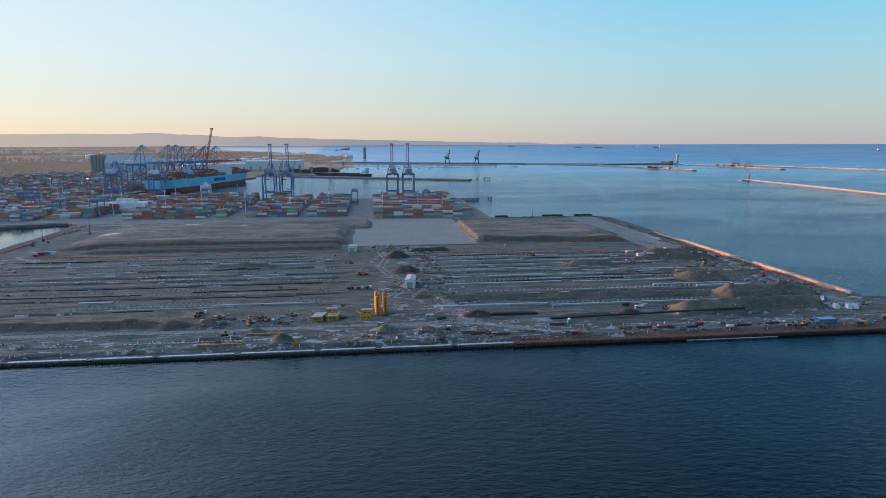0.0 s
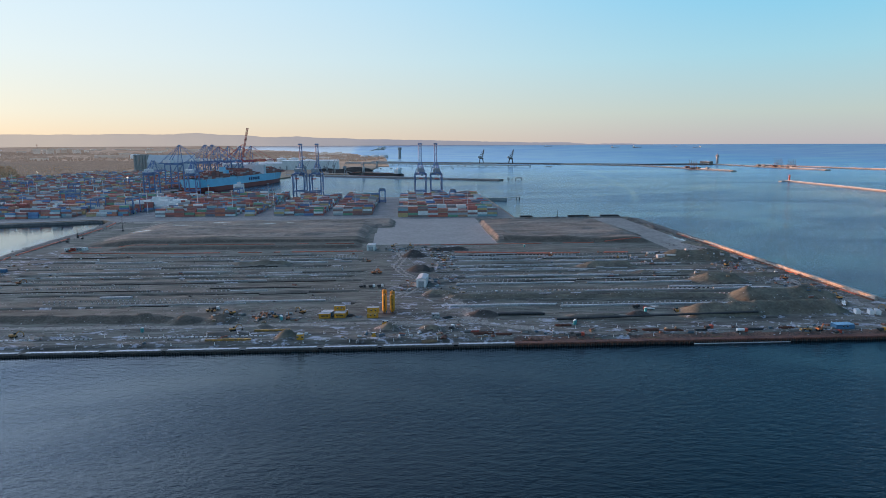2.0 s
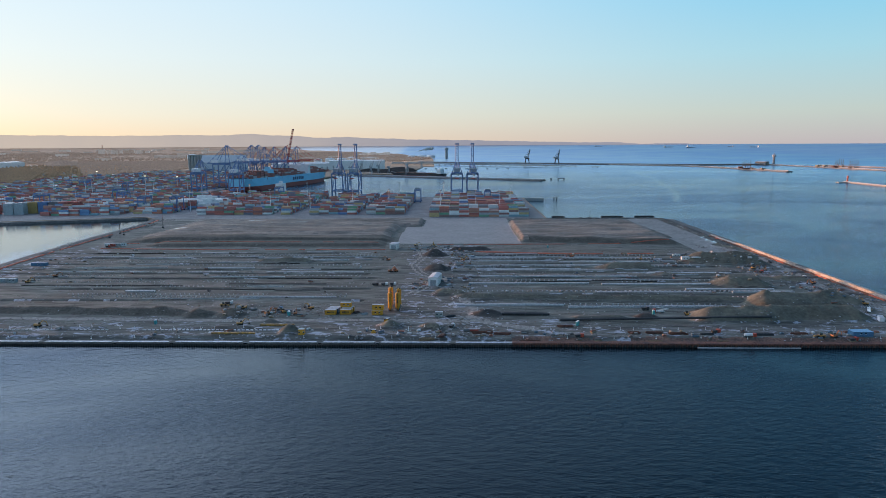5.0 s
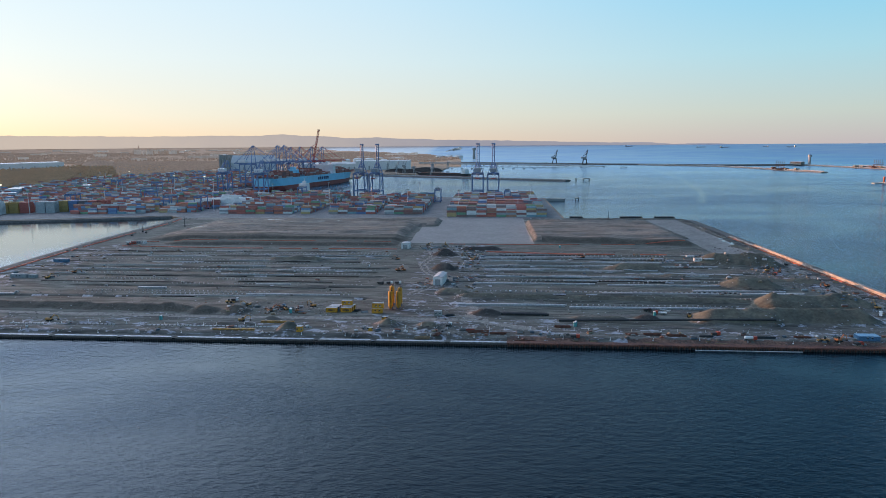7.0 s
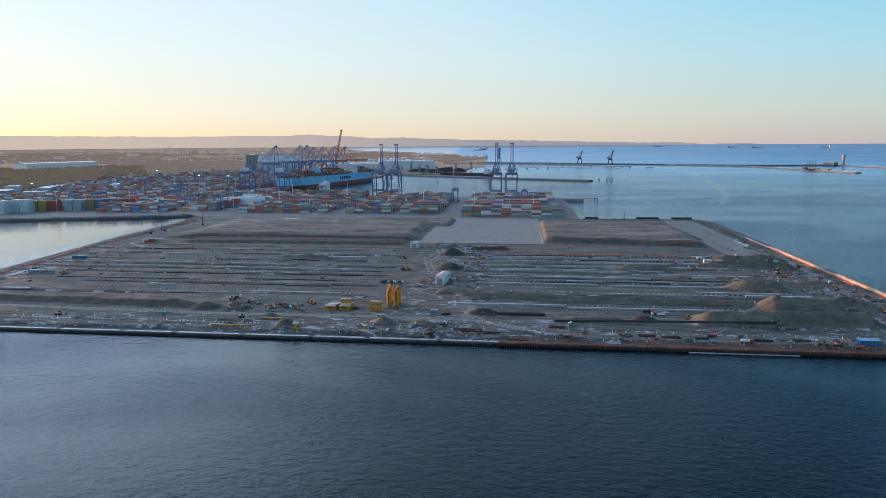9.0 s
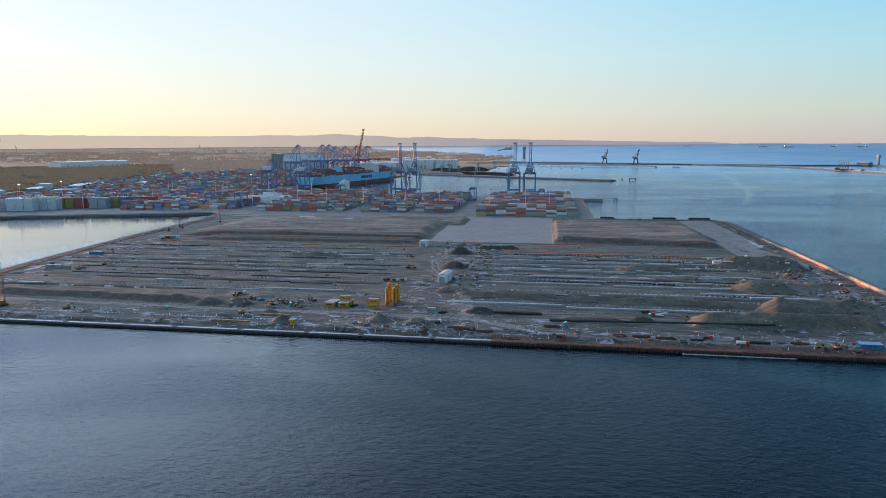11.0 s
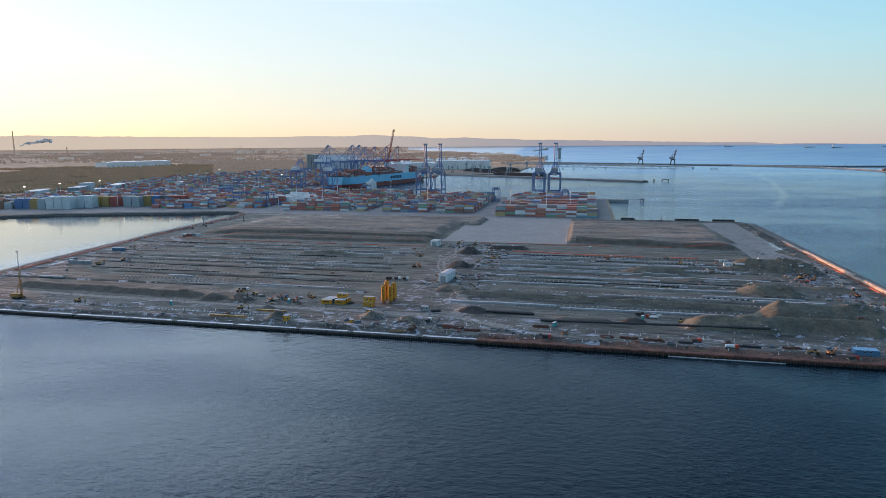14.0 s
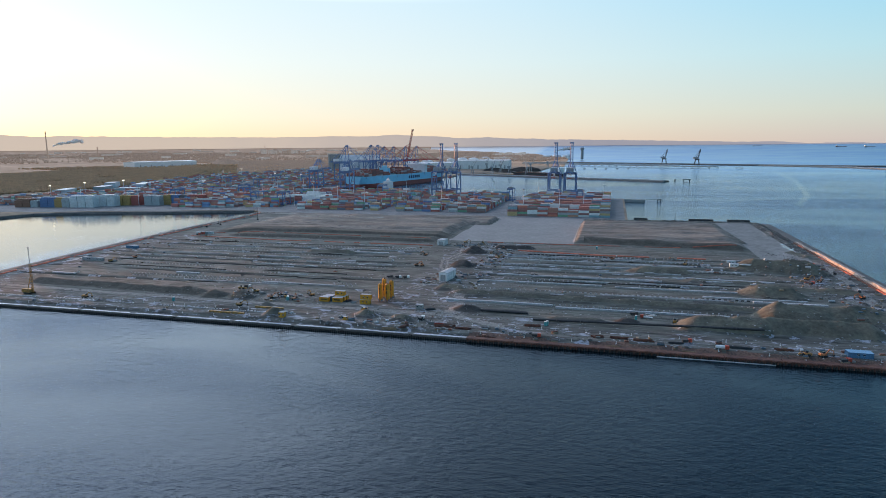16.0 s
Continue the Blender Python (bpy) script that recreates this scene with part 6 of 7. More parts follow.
office(-39.6, 66.5, g2, M_YELLOW, "yellow mixing-plant container beside the silos", h=2.6)
office(-39.2, 67.0, g2 + 2.66, M_YELLOW, "yellow mixing-plant hopper container", l=6.4, h=2.9)
office(-72.5, 29.6, ground_at(-72, 29), M_YELLOW, "yellow site box by a heap of soil", l=3.0, h=2.8)
office(-32.0, 47.0, ground_at(-32, 47), M_YELLOW, "small yellow steel site box", l=3.2, w=2, h=1.6)
office(-37.1, 32.5, ground_at(-37, 32), M_YELLOW, "small yellow steel site box", l=2.2, w=2, h=1.8)
office(200.5, 30.5, ground_at(200, 30), M_BLUECAB, "blue site office block with white-framed windows", l=9.6, w=4.6, h=2.3, roof=M_BLUEROOF)
office(226.5, 55.5, ground_at(226, 55), M_WHITE, "white site cabin with windows", l=4.8, w=2.2, h=2.4, turn=70)
office(233.5, 54.5, ground_at(233, 54), M_WHITE, "white site cabin with windows", l=4.8, w=2.2, h=2.4, turn=70)
office(237.0, 54.0, ground_at(237, 54), M_WHITE, "white site cabin with windows", l=4.8, w=2.2, h=2.4, turn=70)
office(-324, 207.3, ground_at(-324, 207), M_BLUECAB, "blue steel store container", l=12.2)
office(-314, 148, ground_at(-314, 148), M_GREY, "grey steel store container", l=12.2)
office(-303, 147.5, ground_at(-303, 147), M_GREY, "grey steel store container", l=6)
for k in range(4):
    x = -322 + k * 4.6
    office(x, 300 + k, ground_at(x, 300), (M_WHITE, M_RED, M_GREY, M_WHITE)[k], ("white site cabin with windows", "red site cabin with windows", "grey site cabin with windows", "white site cabin with windows")[k] + " in a row of cabins", l=4.2)
office(-5.5, 63, ground_at(-5, 63), M_CONC, "grey site cabin with windows", l=4.2)
for x, y in ((186, 250), (183, 221)):
    office(x, y, ground_at(x, y), M_WHITE, "white site cabin with windows", l=6)


def hall(x, y, w, d, eave, ridge, turn, label, name="site_hall"):
    c = thing(name, pose(x, y, min(ground_at(x, y), 3.3) - 0.1, 0, 0, turn), label, "hall")
    bm = bmesh.new()
    prof = [(-w / 2, 0), (w / 2, 0), (w / 2, eave), (0, ridge), (-w / 2, eave)]
    loft(bm, [[(px, py, pz) for px, pz in prof] for py in (-d / 2, d / 2)])
    part("wall", bm, M_WHITE, c)
    for s in (-1, 1):
        bm = bmesh.new()
        loft(bm, [[(s * w / 2 * 1.05, py, eave - 0.1), (0, py, ridge + 0.06), (0, py, ridge + 0.2), (s * w / 2 * 1.05, py, eave + 0.06)][::s] for py in (-d / 2 - 0.3, d / 2 + 0.3)])
        part("roof_slope", bm, M_ROOF, c)
    bm = bmesh.new()
    box(bm, -w * 0.3, -d / 2 - 0.06, 0, w * 0.3, -d / 2 + 0.02, eave * 0.75)
    part("door", bm, M_GREY, c, "grey roller door")
    bm = bmesh.new()
    for k in range(5):
        py = -d / 2 + (k + 0.5) * d / 5
        for s in (-1, 1):
            box(bm, s * w / 2 - 0.06, py - 0.12, 0, s * w / 2 + 0.06, py + 0.12, eave)
    part("post", bm, M_GREY, c)
    return c


hall(-10.6, 144, 6.2, 16, 5.6, 6.3, -8, "white tent hall with a frosted pitched roof")
hall(-52.6, 286, 7.0, 9, 5.0, 5.2, -6, "pale blue-white site hall with a low roof")


def excavator(x, y, turn, paint, label="orange tracked excavator on bare earth", arm=1.0):
    c = thing("excavator", pose(x, y, ground_at(x, y), 0, 0, turn) @ Matrix.Scale(0.7, 4), label, "excavator", "tracked excavators")
    for s in (-1.2, 1.2):
        bm = bmesh.new()
        prof = [(-2.2, 0.25), (-1.9, 0), (1.9, 0), (2.2, 0.25), (2.2, 0.65), (1.8, 0.95), (-1.8, 0.95), (-2.2, 0.65)]
        loft(bm, [[(px, s + o, pz) for px, pz in prof] for o in (-0.3, 0.3)])
        part("track", bm, M_RUBBER, c)
    bm = bmesh.new()
    rod(bm, (0, 0, 0.8), (0, 0, 1.15), 0.9, 10)
    box(bm, -2.5, -1.35, 1.15, 1.3, 1.35, 2.05)
    box(bm, -2.6, -1.3, 1.2, -1.6, 1.3, 2.35)
    part("body", bm, paint, c)
    bm = bmesh.new()
    box(bm, -0.1, 0.35, 2.05, 1.4, 1.3, 3.05)
    part("cab", bm, M_GLASS, c, "glazed cab")
    bm = bmesh.new()
    a, b, e = Vector((1.1, -0.2, 1.8)), Vector((3.6, -0.2, 4.6 * arm)), Vector((6.2, -0.2, 3.6 * arm))
    bar(bm, a, b, 0.5)
    bar(bm, b, e, 0.42)
    bar(bm, e, (6.6, -0.2, 1.2), 0.34)
    rod(bm, (1.6, -0.2, 1.5), a.lerp(b, 0.6), 0.1)
    part("arm", bm, paint, c)
    bm = bmesh.new()
    loft(bm, [[(6.2, yy, 1.3), (7.0, yy, 1.2), (6.9, yy, 0.35), (6.1, yy, 0.2), (5.8, yy, 0.7)] for yy in (-0.8, 0.4)])
    part("bucket", bm, M_DARK, c)
    return c


for x, y, turn, paint, lab in ((-100.5, 66, 40, M_ORANGE, "orange tracked excavator on bare earth"), (-85, 66, 100, M_ORANGE, "orange tracked excavator on bare earth"), (-79.5, 78, 150, M_MACHINE, "yellow tracked excavator on bare earth"),
                               (-109, 46, 20, M_MACHINE, "yellow tracked excavator on bare earth"), (-118, 78, 200, M_MACHINE, "yellow tracked excavator on bare earth"), (-52, 229, 160, M_ORANGE, "orange tracked excavator on bare earth"),
                               (-45, 183, 30, M_ORANGE, "orange tracked excavator on bare earth"), (-41, 184, 120, M_ORANGE, "orange tracked excavator on bare earth"), (223, 192, 10, M_MACHINE, "yellow tracked excavator on bare earth"),
                               (229, 187, 60, M_ORANGE, "orange tracked excavator on bare earth"), (238, 141, 200, M_ORANGE, "orange tracked excavator on bare earth"), (241, 249, 190, M_RED, "red tracked excavator on bare earth"),
                               (-291, 146, 70, M_MACHINE, "yellow tracked excavator on bare earth"), (-284, 165, 20, M_ORANGE, "orange tracked excavator on bare earth"), (-214, 42, 10, M_MACHINE, "yellow tracked excavator on bare earth"),
                               (151, 230, 70, M_MACHINE, "yellow tracked excavator on bare earth"), (98, 242, 200, M_ORANGE, "orange tracked excavator on bare earth"), (236, 84, 100, M_MACHINE, "yellow tracked excavator on bare earth"),
                               (248, 60, 140, M_MACHINE, "yellow tracked excavator on bare earth"), (186, 27, 20, M_ORANGE, "orange tracked excavator on bare earth"), (9, 230, 30, M_MACHINE, "yellow tracked excavator on bare earth"),
                               (-34, 300, 10, M_MACHINE, "yellow tracked excavator on bare earth"), (-18, 301, 100, M_MACHINE, "yellow tracked excavator on bare earth"), (246, 38, 170, M_RED, "red tracked excavator on bare earth")):
    excavator(x, y, turn, paint, lab)


def loader(x, y, turn):
    c = thing("wheel_loader", pose(x, y, ground_at(x, y), 0, 0, turn) @ Matrix.Scale(0.72, 4), "yellow wheel loader on bare ground", "loader", "wheel loaders")
    for sx in (-1.5, 1.5):
        for sy in (-1.15, 1.15):
            bm = bmesh.new()
            rod(bm, (sx, sy - 0.3, 0.8), (sx, sy + 0.3, 0.8), 0.8, 12)
            part("wheel", bm, M_RUBBER, c)
    bm = bmesh.new()
    box(bm, -3, -1.1, 0.8, 0, 1.1, 2.0)
    box(bm, 0, -0.7, 0.8, 1.8, 0.7, 1.6)
    part("body", bm, M_MACHINE, c)
    bm = bmesh.new()
    box(bm, -0.9, -0.8, 2.0, 0.4, 0.8, 3.3)
    part("cab", bm, M_GLASS, c)
    bm = bmesh.new()
    bar(bm, (1.0, 0, 1.6), (3.4, 0, 0.8), 0.4)
    loft(bm, [[(3.3, yy, 0.3), (4.5, yy, 0.2), (3.5, yy, 1.4)] for yy in (-1.4, 1.4)])
    part("bucket", bm, M_MACHINE, c)


for x, y, tn in ((129.7, 66.5, 80), (179.5, 27, 160), (-132, 84, 20), (-93, 70, 120)):
    loader(x, y, tn)


def truck(x, y, turn, cab, load, label, l=8.0):
    c = thing("lorry", pose(x, y, ground_at(x, y), 0, 0, turn) @ Matrix.Scale(0.68, 4), label, "lorry", "parked lorries")
    bm = bmesh.new()
    box(bm, l / 2 - 2.2, -1.2, 0.7, l / 2, 1.2, 3.0)
    part("cab", bm, cab, c)
    bm = bmesh.new()
    box(bm, l / 2 - 0.02, -1.05, 1.8, l / 2 + 0.03, 1.05, 2.7)
    part("windscreen", bm, M_GLASS, c)
    bm = bmesh.new()
    box(bm, -l / 2, -0.5, 0.7, l / 2 - 2, 0.5, 1.0)
    part("chassis", bm, M_DARK, c)
    bm = bmesh.new()
    if load == "tank":
        rod(bm, (-l / 2, 0, 2.0), (l / 2 - 2.5, 0, 2.0), 1.1, 14)
    elif load == "boom":
        box(bm, -l / 2, -1.1, 1.0, l / 2 - 2.4, 1.1, 1.5)
        bar(bm, (l / 2 - 3, 0, 1.8), (-l / 2 - 3, 0, 3.4), 0.5)
        bar(bm, (-l / 2 - 3, 0, 3.4), (l / 2 - 3, 0, 4.2), 0.4)
    else:
        loft(bm, [[(-l / 2, -1.2, 1.0), (-l / 2, 1.2, 1.0), (-l / 2 - 0.4, 1.2, 2.4), (-l / 2 - 0.4, -1.2, 2.4)], [(l / 2 - 2.5, -1.2, 1.0), (l / 2 - 2.5, 1.2, 1.0), (l / 2 - 2.4, 1.2, 2.5), (l / 2 - 2.4, -1.2, 2.5)]])
    part("load_body", bm, M_WHITE if load != "tip" else M_DARK, c)
    for px in (-l / 2 + 1, -l / 2 + 2.4, l / 2 - 1.2):
        for s in (-1.0, 1.0):
            bm = bmesh.new()
            rod(bm, (px, s - 0.2, 0.5), (px, s + 0.2, 0.5), 0.5, 10)
            tyre = part("wheel", bm, M_RUBBER, c)
            bm = bmesh.new()
            rod(bm, (px, s - 0.22, 0.5), (px, s + 0.22, 0.5), 0.26, 8)
            part("rim", bm, M_GREY, tyre, "grey steel rim")


truck(116, 71.5, 170, M_RED, "boom", "white concrete pump lorry with folded boom", 9)
truck(231.5, 73, 60, M_WHITE, "boom", "white lorry-mounted crane with folded jib", 9)
truck(146, 27, 0, M_RED, "tank", "white tank lorry with a red cab", 8)
for x, y, tn, cab in ((-96, 74, 80, M_BLUECAB), (-44, 138, 5, M_WHITE), (-38.5, 138.8, 8, M_WHITE), (-50, 137.5, 0, M_DARK), (132, 33, 10, M_RED), (64, 26.6, 0, M_RED), (194, 25, 15, M_RED),
                      (218, 26, 0, M_YELLOW), (236, 32, 60, M_YELLOW), (250, 44, 20, M_ORANGE), (222, 178, 40, M_RED), (246, 215, 80, M_DARK), (243, 160, 75, M_WHITE),
                      (2, 42, 70, M_WHITE), (-130, 88, 10, M_WHITE), (110, 76, 0, M_DARK), (-318, 294, 0, M_RED)):
    truck(x, y, tn, cab, "tip", "parked tipper lorry on the building site", 6)


def toilet(x, y):
    c = thing("portable_toilet", (x, y, ground_at(x, y)), "teal plastic portable toilet cabin", "toilet cabin", "portable toilets")
    bm = bmesh.new()
    box(bm, -0.6, -0.6, 0.1, 0.6, 0.6, 2.2)
    part("body", bm, M_TEAL, c)
    bm = bmesh.new()
    loft(bm, [[(-0.62, yy, 2.2), (0.62, yy, 2.2), (0.4, yy, 2.45), (-0.4, yy, 2.45)] for yy in (-0.62, 0.62)])
    part("roof", bm, M_WHITE, c)
    bm = bmesh.new()
    box(bm, -0.42, -0.64, 0.15, 0.42, -0.6, 2.05)
    part("door", bm, M_TEAL, c)


for x, y in ((110.4, 62.5), (67, 46.7), (66.2, 45.2), (-154, 46.4), (-88.8, 65.5), (-88, 63.8), (85, 290)):
    toilet(x, y)


def drill(x, y):
    c = thing("drill_rig", (x, y, ground_at(x, y)), "yellow piling rig with a tall lattice mast", "drill rig")
    for s in (-1.6, 1.6):
        bm = bmesh.new()
        box(bm, -2.8, s - 0.4, 0, 2.8, s + 0.4, 1.1)
        part("track", bm, M_RUBBER, c)
    bm = bmesh.new()
    box(bm, -4.6, -1.5, 1.1, 1.8, 1.5, 3.2)
    part("body", bm, M_MACHINE, c)
    bm = bmesh.new()
    for sx in (-0.4, 0.4):
        for sy in (-0.4, 0.4):
            bar(bm, (2.6 + sx, sy, 0.4), (2.6 + sx, sy, 19), 0.2)
    for k in range(18):
        bar(bm, (2.2, -0.4, 0.6 + k), (3.0, -0.4, 1.6 + k), 0.1)
        bar(bm, (2.2, 0.4, 1.6 + k), (3.0, 0.4, 0.6 + k), 0.1)
    bar(bm, (-1, 0, 3), (2.2, 0, 12), 0.3)
    part("mast", bm, M_MACHINE, c)
    bm = bmesh.new()
    for s in (-0.22, 0.22):
        bar(bm, (2.6 + s, 0, 19), (2.6 + s, 0, 29), 0.14)
    for k in range(10):
        bar(bm, (2.38, 0, 19 + k), (2.82, 0, 20 + k), 0.08)
    box(bm, 2.0, -0.3, 29, 3.2, 0.3, 29.6)
    part("mast_top", bm, M_GREY, c)


drill(-257, 42)


def lone_mast(x, y, h, label):
    c = thing("signal_mast", (x, y, ground_at(x, y) if y < 512 else 3), label, "mast")
    bm = bmesh.new()
    rod(bm, (0, 0, 0), (0, 0, h), 0.35, 6, 0.12)
    rod(bm, (-0.9, 0, h * 0.93), (0.9, 0, h * 0.93), 0.1)
    part("pole", bm, M_DARK, c)
    bm = bmesh.new()
    box(bm, -0.8, -0.8, 0, 0.8, 0.8, 1.6)
    part("base_box", bm, M_DARK, c)


lone_mast(-354, 381, 15, "dark slender mast on the basin edge")
lone_mast(-345, 372, 5, "short dark post on the basin edge")
lone_mast(-349, 352, 4, "short dark post on the basin edge")
lone_mast(-330, 428, 17, "dark slender mast on the basin edge")
lone_mast(168, 512, 9, "dark slender mast on the back edge")


# ---- ground beams, pipes and stacks ----
def beam(x0, x1, y, w, h, material, label, name="ground_beam", category="beam"):
    """A long beam lying on the ground, in six-metre lengths with open joints."""
    c = thing(name, ((x0 + x1) / 2, y, 3), label, category, "long members on the ground")
    bm = bmesh.new()
    x = x0
    while x < x1:
        l = min(6.0, x1 - x)
        z = ground_at(x + l / 2, y) - 3.0
        if z > 1.3 or l < 1:
            x += 6.0
            continue
        xx = x - (x0 + x1) / 2
        loft(bm, [[(xx + o, -w / 2, z - 0.15), (xx + o, w / 2, z - 0.15), (xx + o, w / 2, z + h - 0.08), (xx + o, w / 2 - 0.08, z + h), (xx + o, -w / 2 + 0.08, z + h), (xx + o, -w / 2, z + h - 0.08)]
                  for o in (0.04, l - 0.04)])
        x += l
    part("segment", bm, material, c)
    return c


def pipe(x0, x1, y, r, material, label, y2=None):
    y2 = y if y2 is None else y2
    z0, z1 = ground_at(x0, y) + r - 0.05, ground_at(x1, y2) + r - 0.05
    c = thing("steel_pipe", (0, 0, 0), label, "pipe", "pipes on the site")
    n = max(1, int((x1 - x0) / 12))
    for i in range(n):
        a, b = i / n, (i + 1) / n - 0.12 / (x1 - x0)
        bm = bmesh.new()
        rod(bm, (x0 + (x1 - x0) * a, y + (y2 - y) * a, z0 + (z1 - z0) * a), (x0 + (x1 - x0) * b, y + (y2 - y) * b, z0 + (z1 - z0) * b), r, 10)
        part("length", bm, material, c)


pipe(29, 55, 64.8, 0.6, M_DARK, "black large-bore pipe lying on the ground", 65.5)
pipe(30, 54, 66.6, 0.6, M_DARK, "black large-bore pipe lying on the ground", 67.0)
pipe(59, 168, 54.5, 0.6, M_DARK, "long black pipe lying on the ground", 51.5)
PALE = "pale precast concrete beam laid in a trench row"
for x0, x1, y, w, h in ((4, 66, 86, 1.8, 1.0), (68, 158, 82.2, 1.6, 0.9), (160, 213, 81.5, 1.6, 0.9), (12, 92, 143, 1.4, 0.8), (100, 190, 141, 1.4, 0.8), (20, 130, 165, 1.2, 0.7),
                         (140, 200, 176, 1.4, 0.8), (120, 196, 181, 1.2, 0.7), (18, 96, 192, 1.2, 0.7), (30, 150, 206, 1.2, 0.7), (20, 84, 225, 1.2, 0.7), (100, 176, 222, 1.2, 0.7), (14, 120, 244, 1.1, 0.6),
                         (-116, -84, 229, 2.0, 1.0), (-209, -190, 120, 2.4, 0.9), (-268, -216, 237, 1.6, 0.8), (-160, -120, 237, 1.4, 0.7), (-128, -98, 191, 1.6, 0.8), (-186, -150, 196, 1.2, 0.7),
                         (-130, -70, 105, 1.5, 0.8), (-300, -280, 100, 2.6, 0.8), (-230, -186, 262, 1.2, 0.7), (-90, -60, 128, 1.4, 0.7), (-250, -210, 212, 1.2, 0.6), (196, 240, 100, 1.2, 0.7),
                         (150, 206, 126, 1.4, 0.8), (176, 214, 118, 2.0, 1.0), (200, 240, 232, 1.6, 0.8)):
    beam(x0, x1, y, w, h, M_CONC_PALE, PALE)
rl = random.Random(41)
for rows, lo, hi in ((RIGHT_ROWS, 8, 205), (LEFT_ROWS, -305, -62)):
    for ry in rows:
        x = lo + rl.uniform(0, 30)
        while x < hi - 20:
            l = rl.choice((24, 36, 54, 72))
            if rl.random() < (0.75 if lo > 0 else 0.4):
                beam(x, min(hi, x + l), ry + rl.uniform(3.4, 6.5), 0.9, 0.5, M_CONC_PALE, PALE)
            x += l + rl.uniform(8, 40)
RUSTY = "dark rusty steel beam laid along a trench row"
for x0, x1, y in ((-300, -246, 161), (-240, -150, 158), (-150, -84, 142), (-160, -114, 126), (-114, -84, 124), (-290, -180, 138), (-260, -200, 192), (-130, -70, 162), (-230, -160, 98), (-280, -235, 97),
                  (-310, -250, 263), (-220, -120, 214), (-100, -60, 191), (10, 60, 200), (16, 48, 170), (60, 140, 152), (40, 110, 114), (120, 190, 160), (90, 150, 232), (30, 100, 252), (150, 185, 122), (-90, -62, 240)):
    beam(x0, x1, y, 0.8, 0.5, M_RUST_DARK, RUSTY, "steel_beam")
for x0, x1, y in ((-118, -96, 30.2), (-98, -80, 44.6)):
    beam(x0, x1, y, 1.2, 0.9, M_MACHINE, "yellow lattice crane section lying on the ground", "crane_section", "crane section")


def rod_stack(x, y, l, n, material, label, turn=0, name="bar_stack"):
    l *= 0.75
    c = thing(name, pose(x, y, ground_at(x, y), 0, 0, turn), label, "stack", "stacks of steel and timber")
    r = random.Random(int(x * 7 + y))
    for layer in range(3):
        bm = bmesh.new()
        for k in range(n - layer):
            yy = (k - (n - layer) / 2) * 0.3 + r.uniform(-0.1, 0.1)
            sh = r.uniform(-0.6, 0.6)
            rod(bm, (-l / 2 + sh, yy, 0.14 + layer * 0.24), (l / 2 + sh, yy + r.uniform(-0.4, 0.4), 0.14 + layer * 0.24), 0.12, 5)
        tagged(part("layer", bm, material, c), kind="stuff")


for x, y, l, n, m, lab, tn in ((17, 33, 13, 12, M_RUST, "bundle of rusty reinforcing cages", 3), (27, 31, 10, 10, M_RUST, "bundle of rusty reinforcing cages", -2), (12, 36, 8, 5, M_RED, "red steel frames in a heap", 5),
                               (-10, 25.5, 9, 12, M_WOOD, "stack of brown timber baulks", 10), (-3, 28, 7, 10, M_RUST, "heap of rusty steel sections", 75), (92, 33, 7, 8, M_RUST, "heap of rusty steel sections", 0),
                               (102, 33, 10, 9, M_RUST, "bundle of rusty reinforcing cages", 2), (113, 31.5, 11, 8, M_RUST, "bundle of rusty reinforcing cages", 0), (127, 31, 8, 6, M_DARK, "heap of dark steel sections", 5),
                               (154, 30.5, 12, 8, M_DARK, "heap of dark steel sections", 0), (172, 32, 9, 8, M_RUST, "bundle of rusty reinforcing cages", 0), (60, 44, 10, 10, M_RUST, "bundle of rusty reinforcing cages", 0),
                               (100, 24, 8, 7, M_WOOD, "stack of brown timber baulks", 0), (132, 24, 7, 6, M_WOOD, "stack of brown timber baulks", 0), (40, 24, 12, 6, M_RUST, "bundle of rusty reinforcing cages", 0),
                               (-70, 231, 12, 7, M_GREY, "stack of grey steel sections", 0), (1, 62.5, 6, 9, M_DARK, "heap of dark steel sections", 30), (-52, 70, 5, 8, M_DARK, "heap of dark steel sections", 60),
                               (-47, 67, 4, 8, M_GREY, "heap of grey pump parts", 20), (6, 216, 6, 8, M_GREY, "stack of grey steel sections", 15), (190, 218, 9, 8, M_WHITE, "stack of pale pipes", 0),
                               (-36, 283, 8, 9, M_GREY, "rows of grey stored steel", 60), (-26, 288, 8, 9, M_GREY, "rows of grey stored steel", 60), (-100, 78, 6, 8, M_ORANGE, "orange drilling tools in a heap", 0)):
    rod_stack(x, y, l, n, m, lab, tn)

# pegs and small stores
peg_bm = bmesh.new()
rod(peg_bm, (0, 0, 0), (0, 0, 1.3), 0.10, 6)
box(peg_bm, -0.3, -0.3, 0, 0.3, 0.3, 0.15)
peg = obj("marker_post", peg_bm, M_WHITE, "short white marker post on the site", "post", "marker posts")
peg.matrix_basis = pose(-20, 36, ground_at(-20, 36))
for k in range(64):
    x = -240 + k * 7.1 + 2 * noise.noise((k * 0.77, 0, 0))
    y = 38.5 + 2.0 * noise.noise((k * 0.31, 3, 0)) if k % 3 else 26 + 1.5 * noise.noise((k * 0.5, 9, 0))
    copy_thing(peg, pose(x, y, ground_at(x, y)))


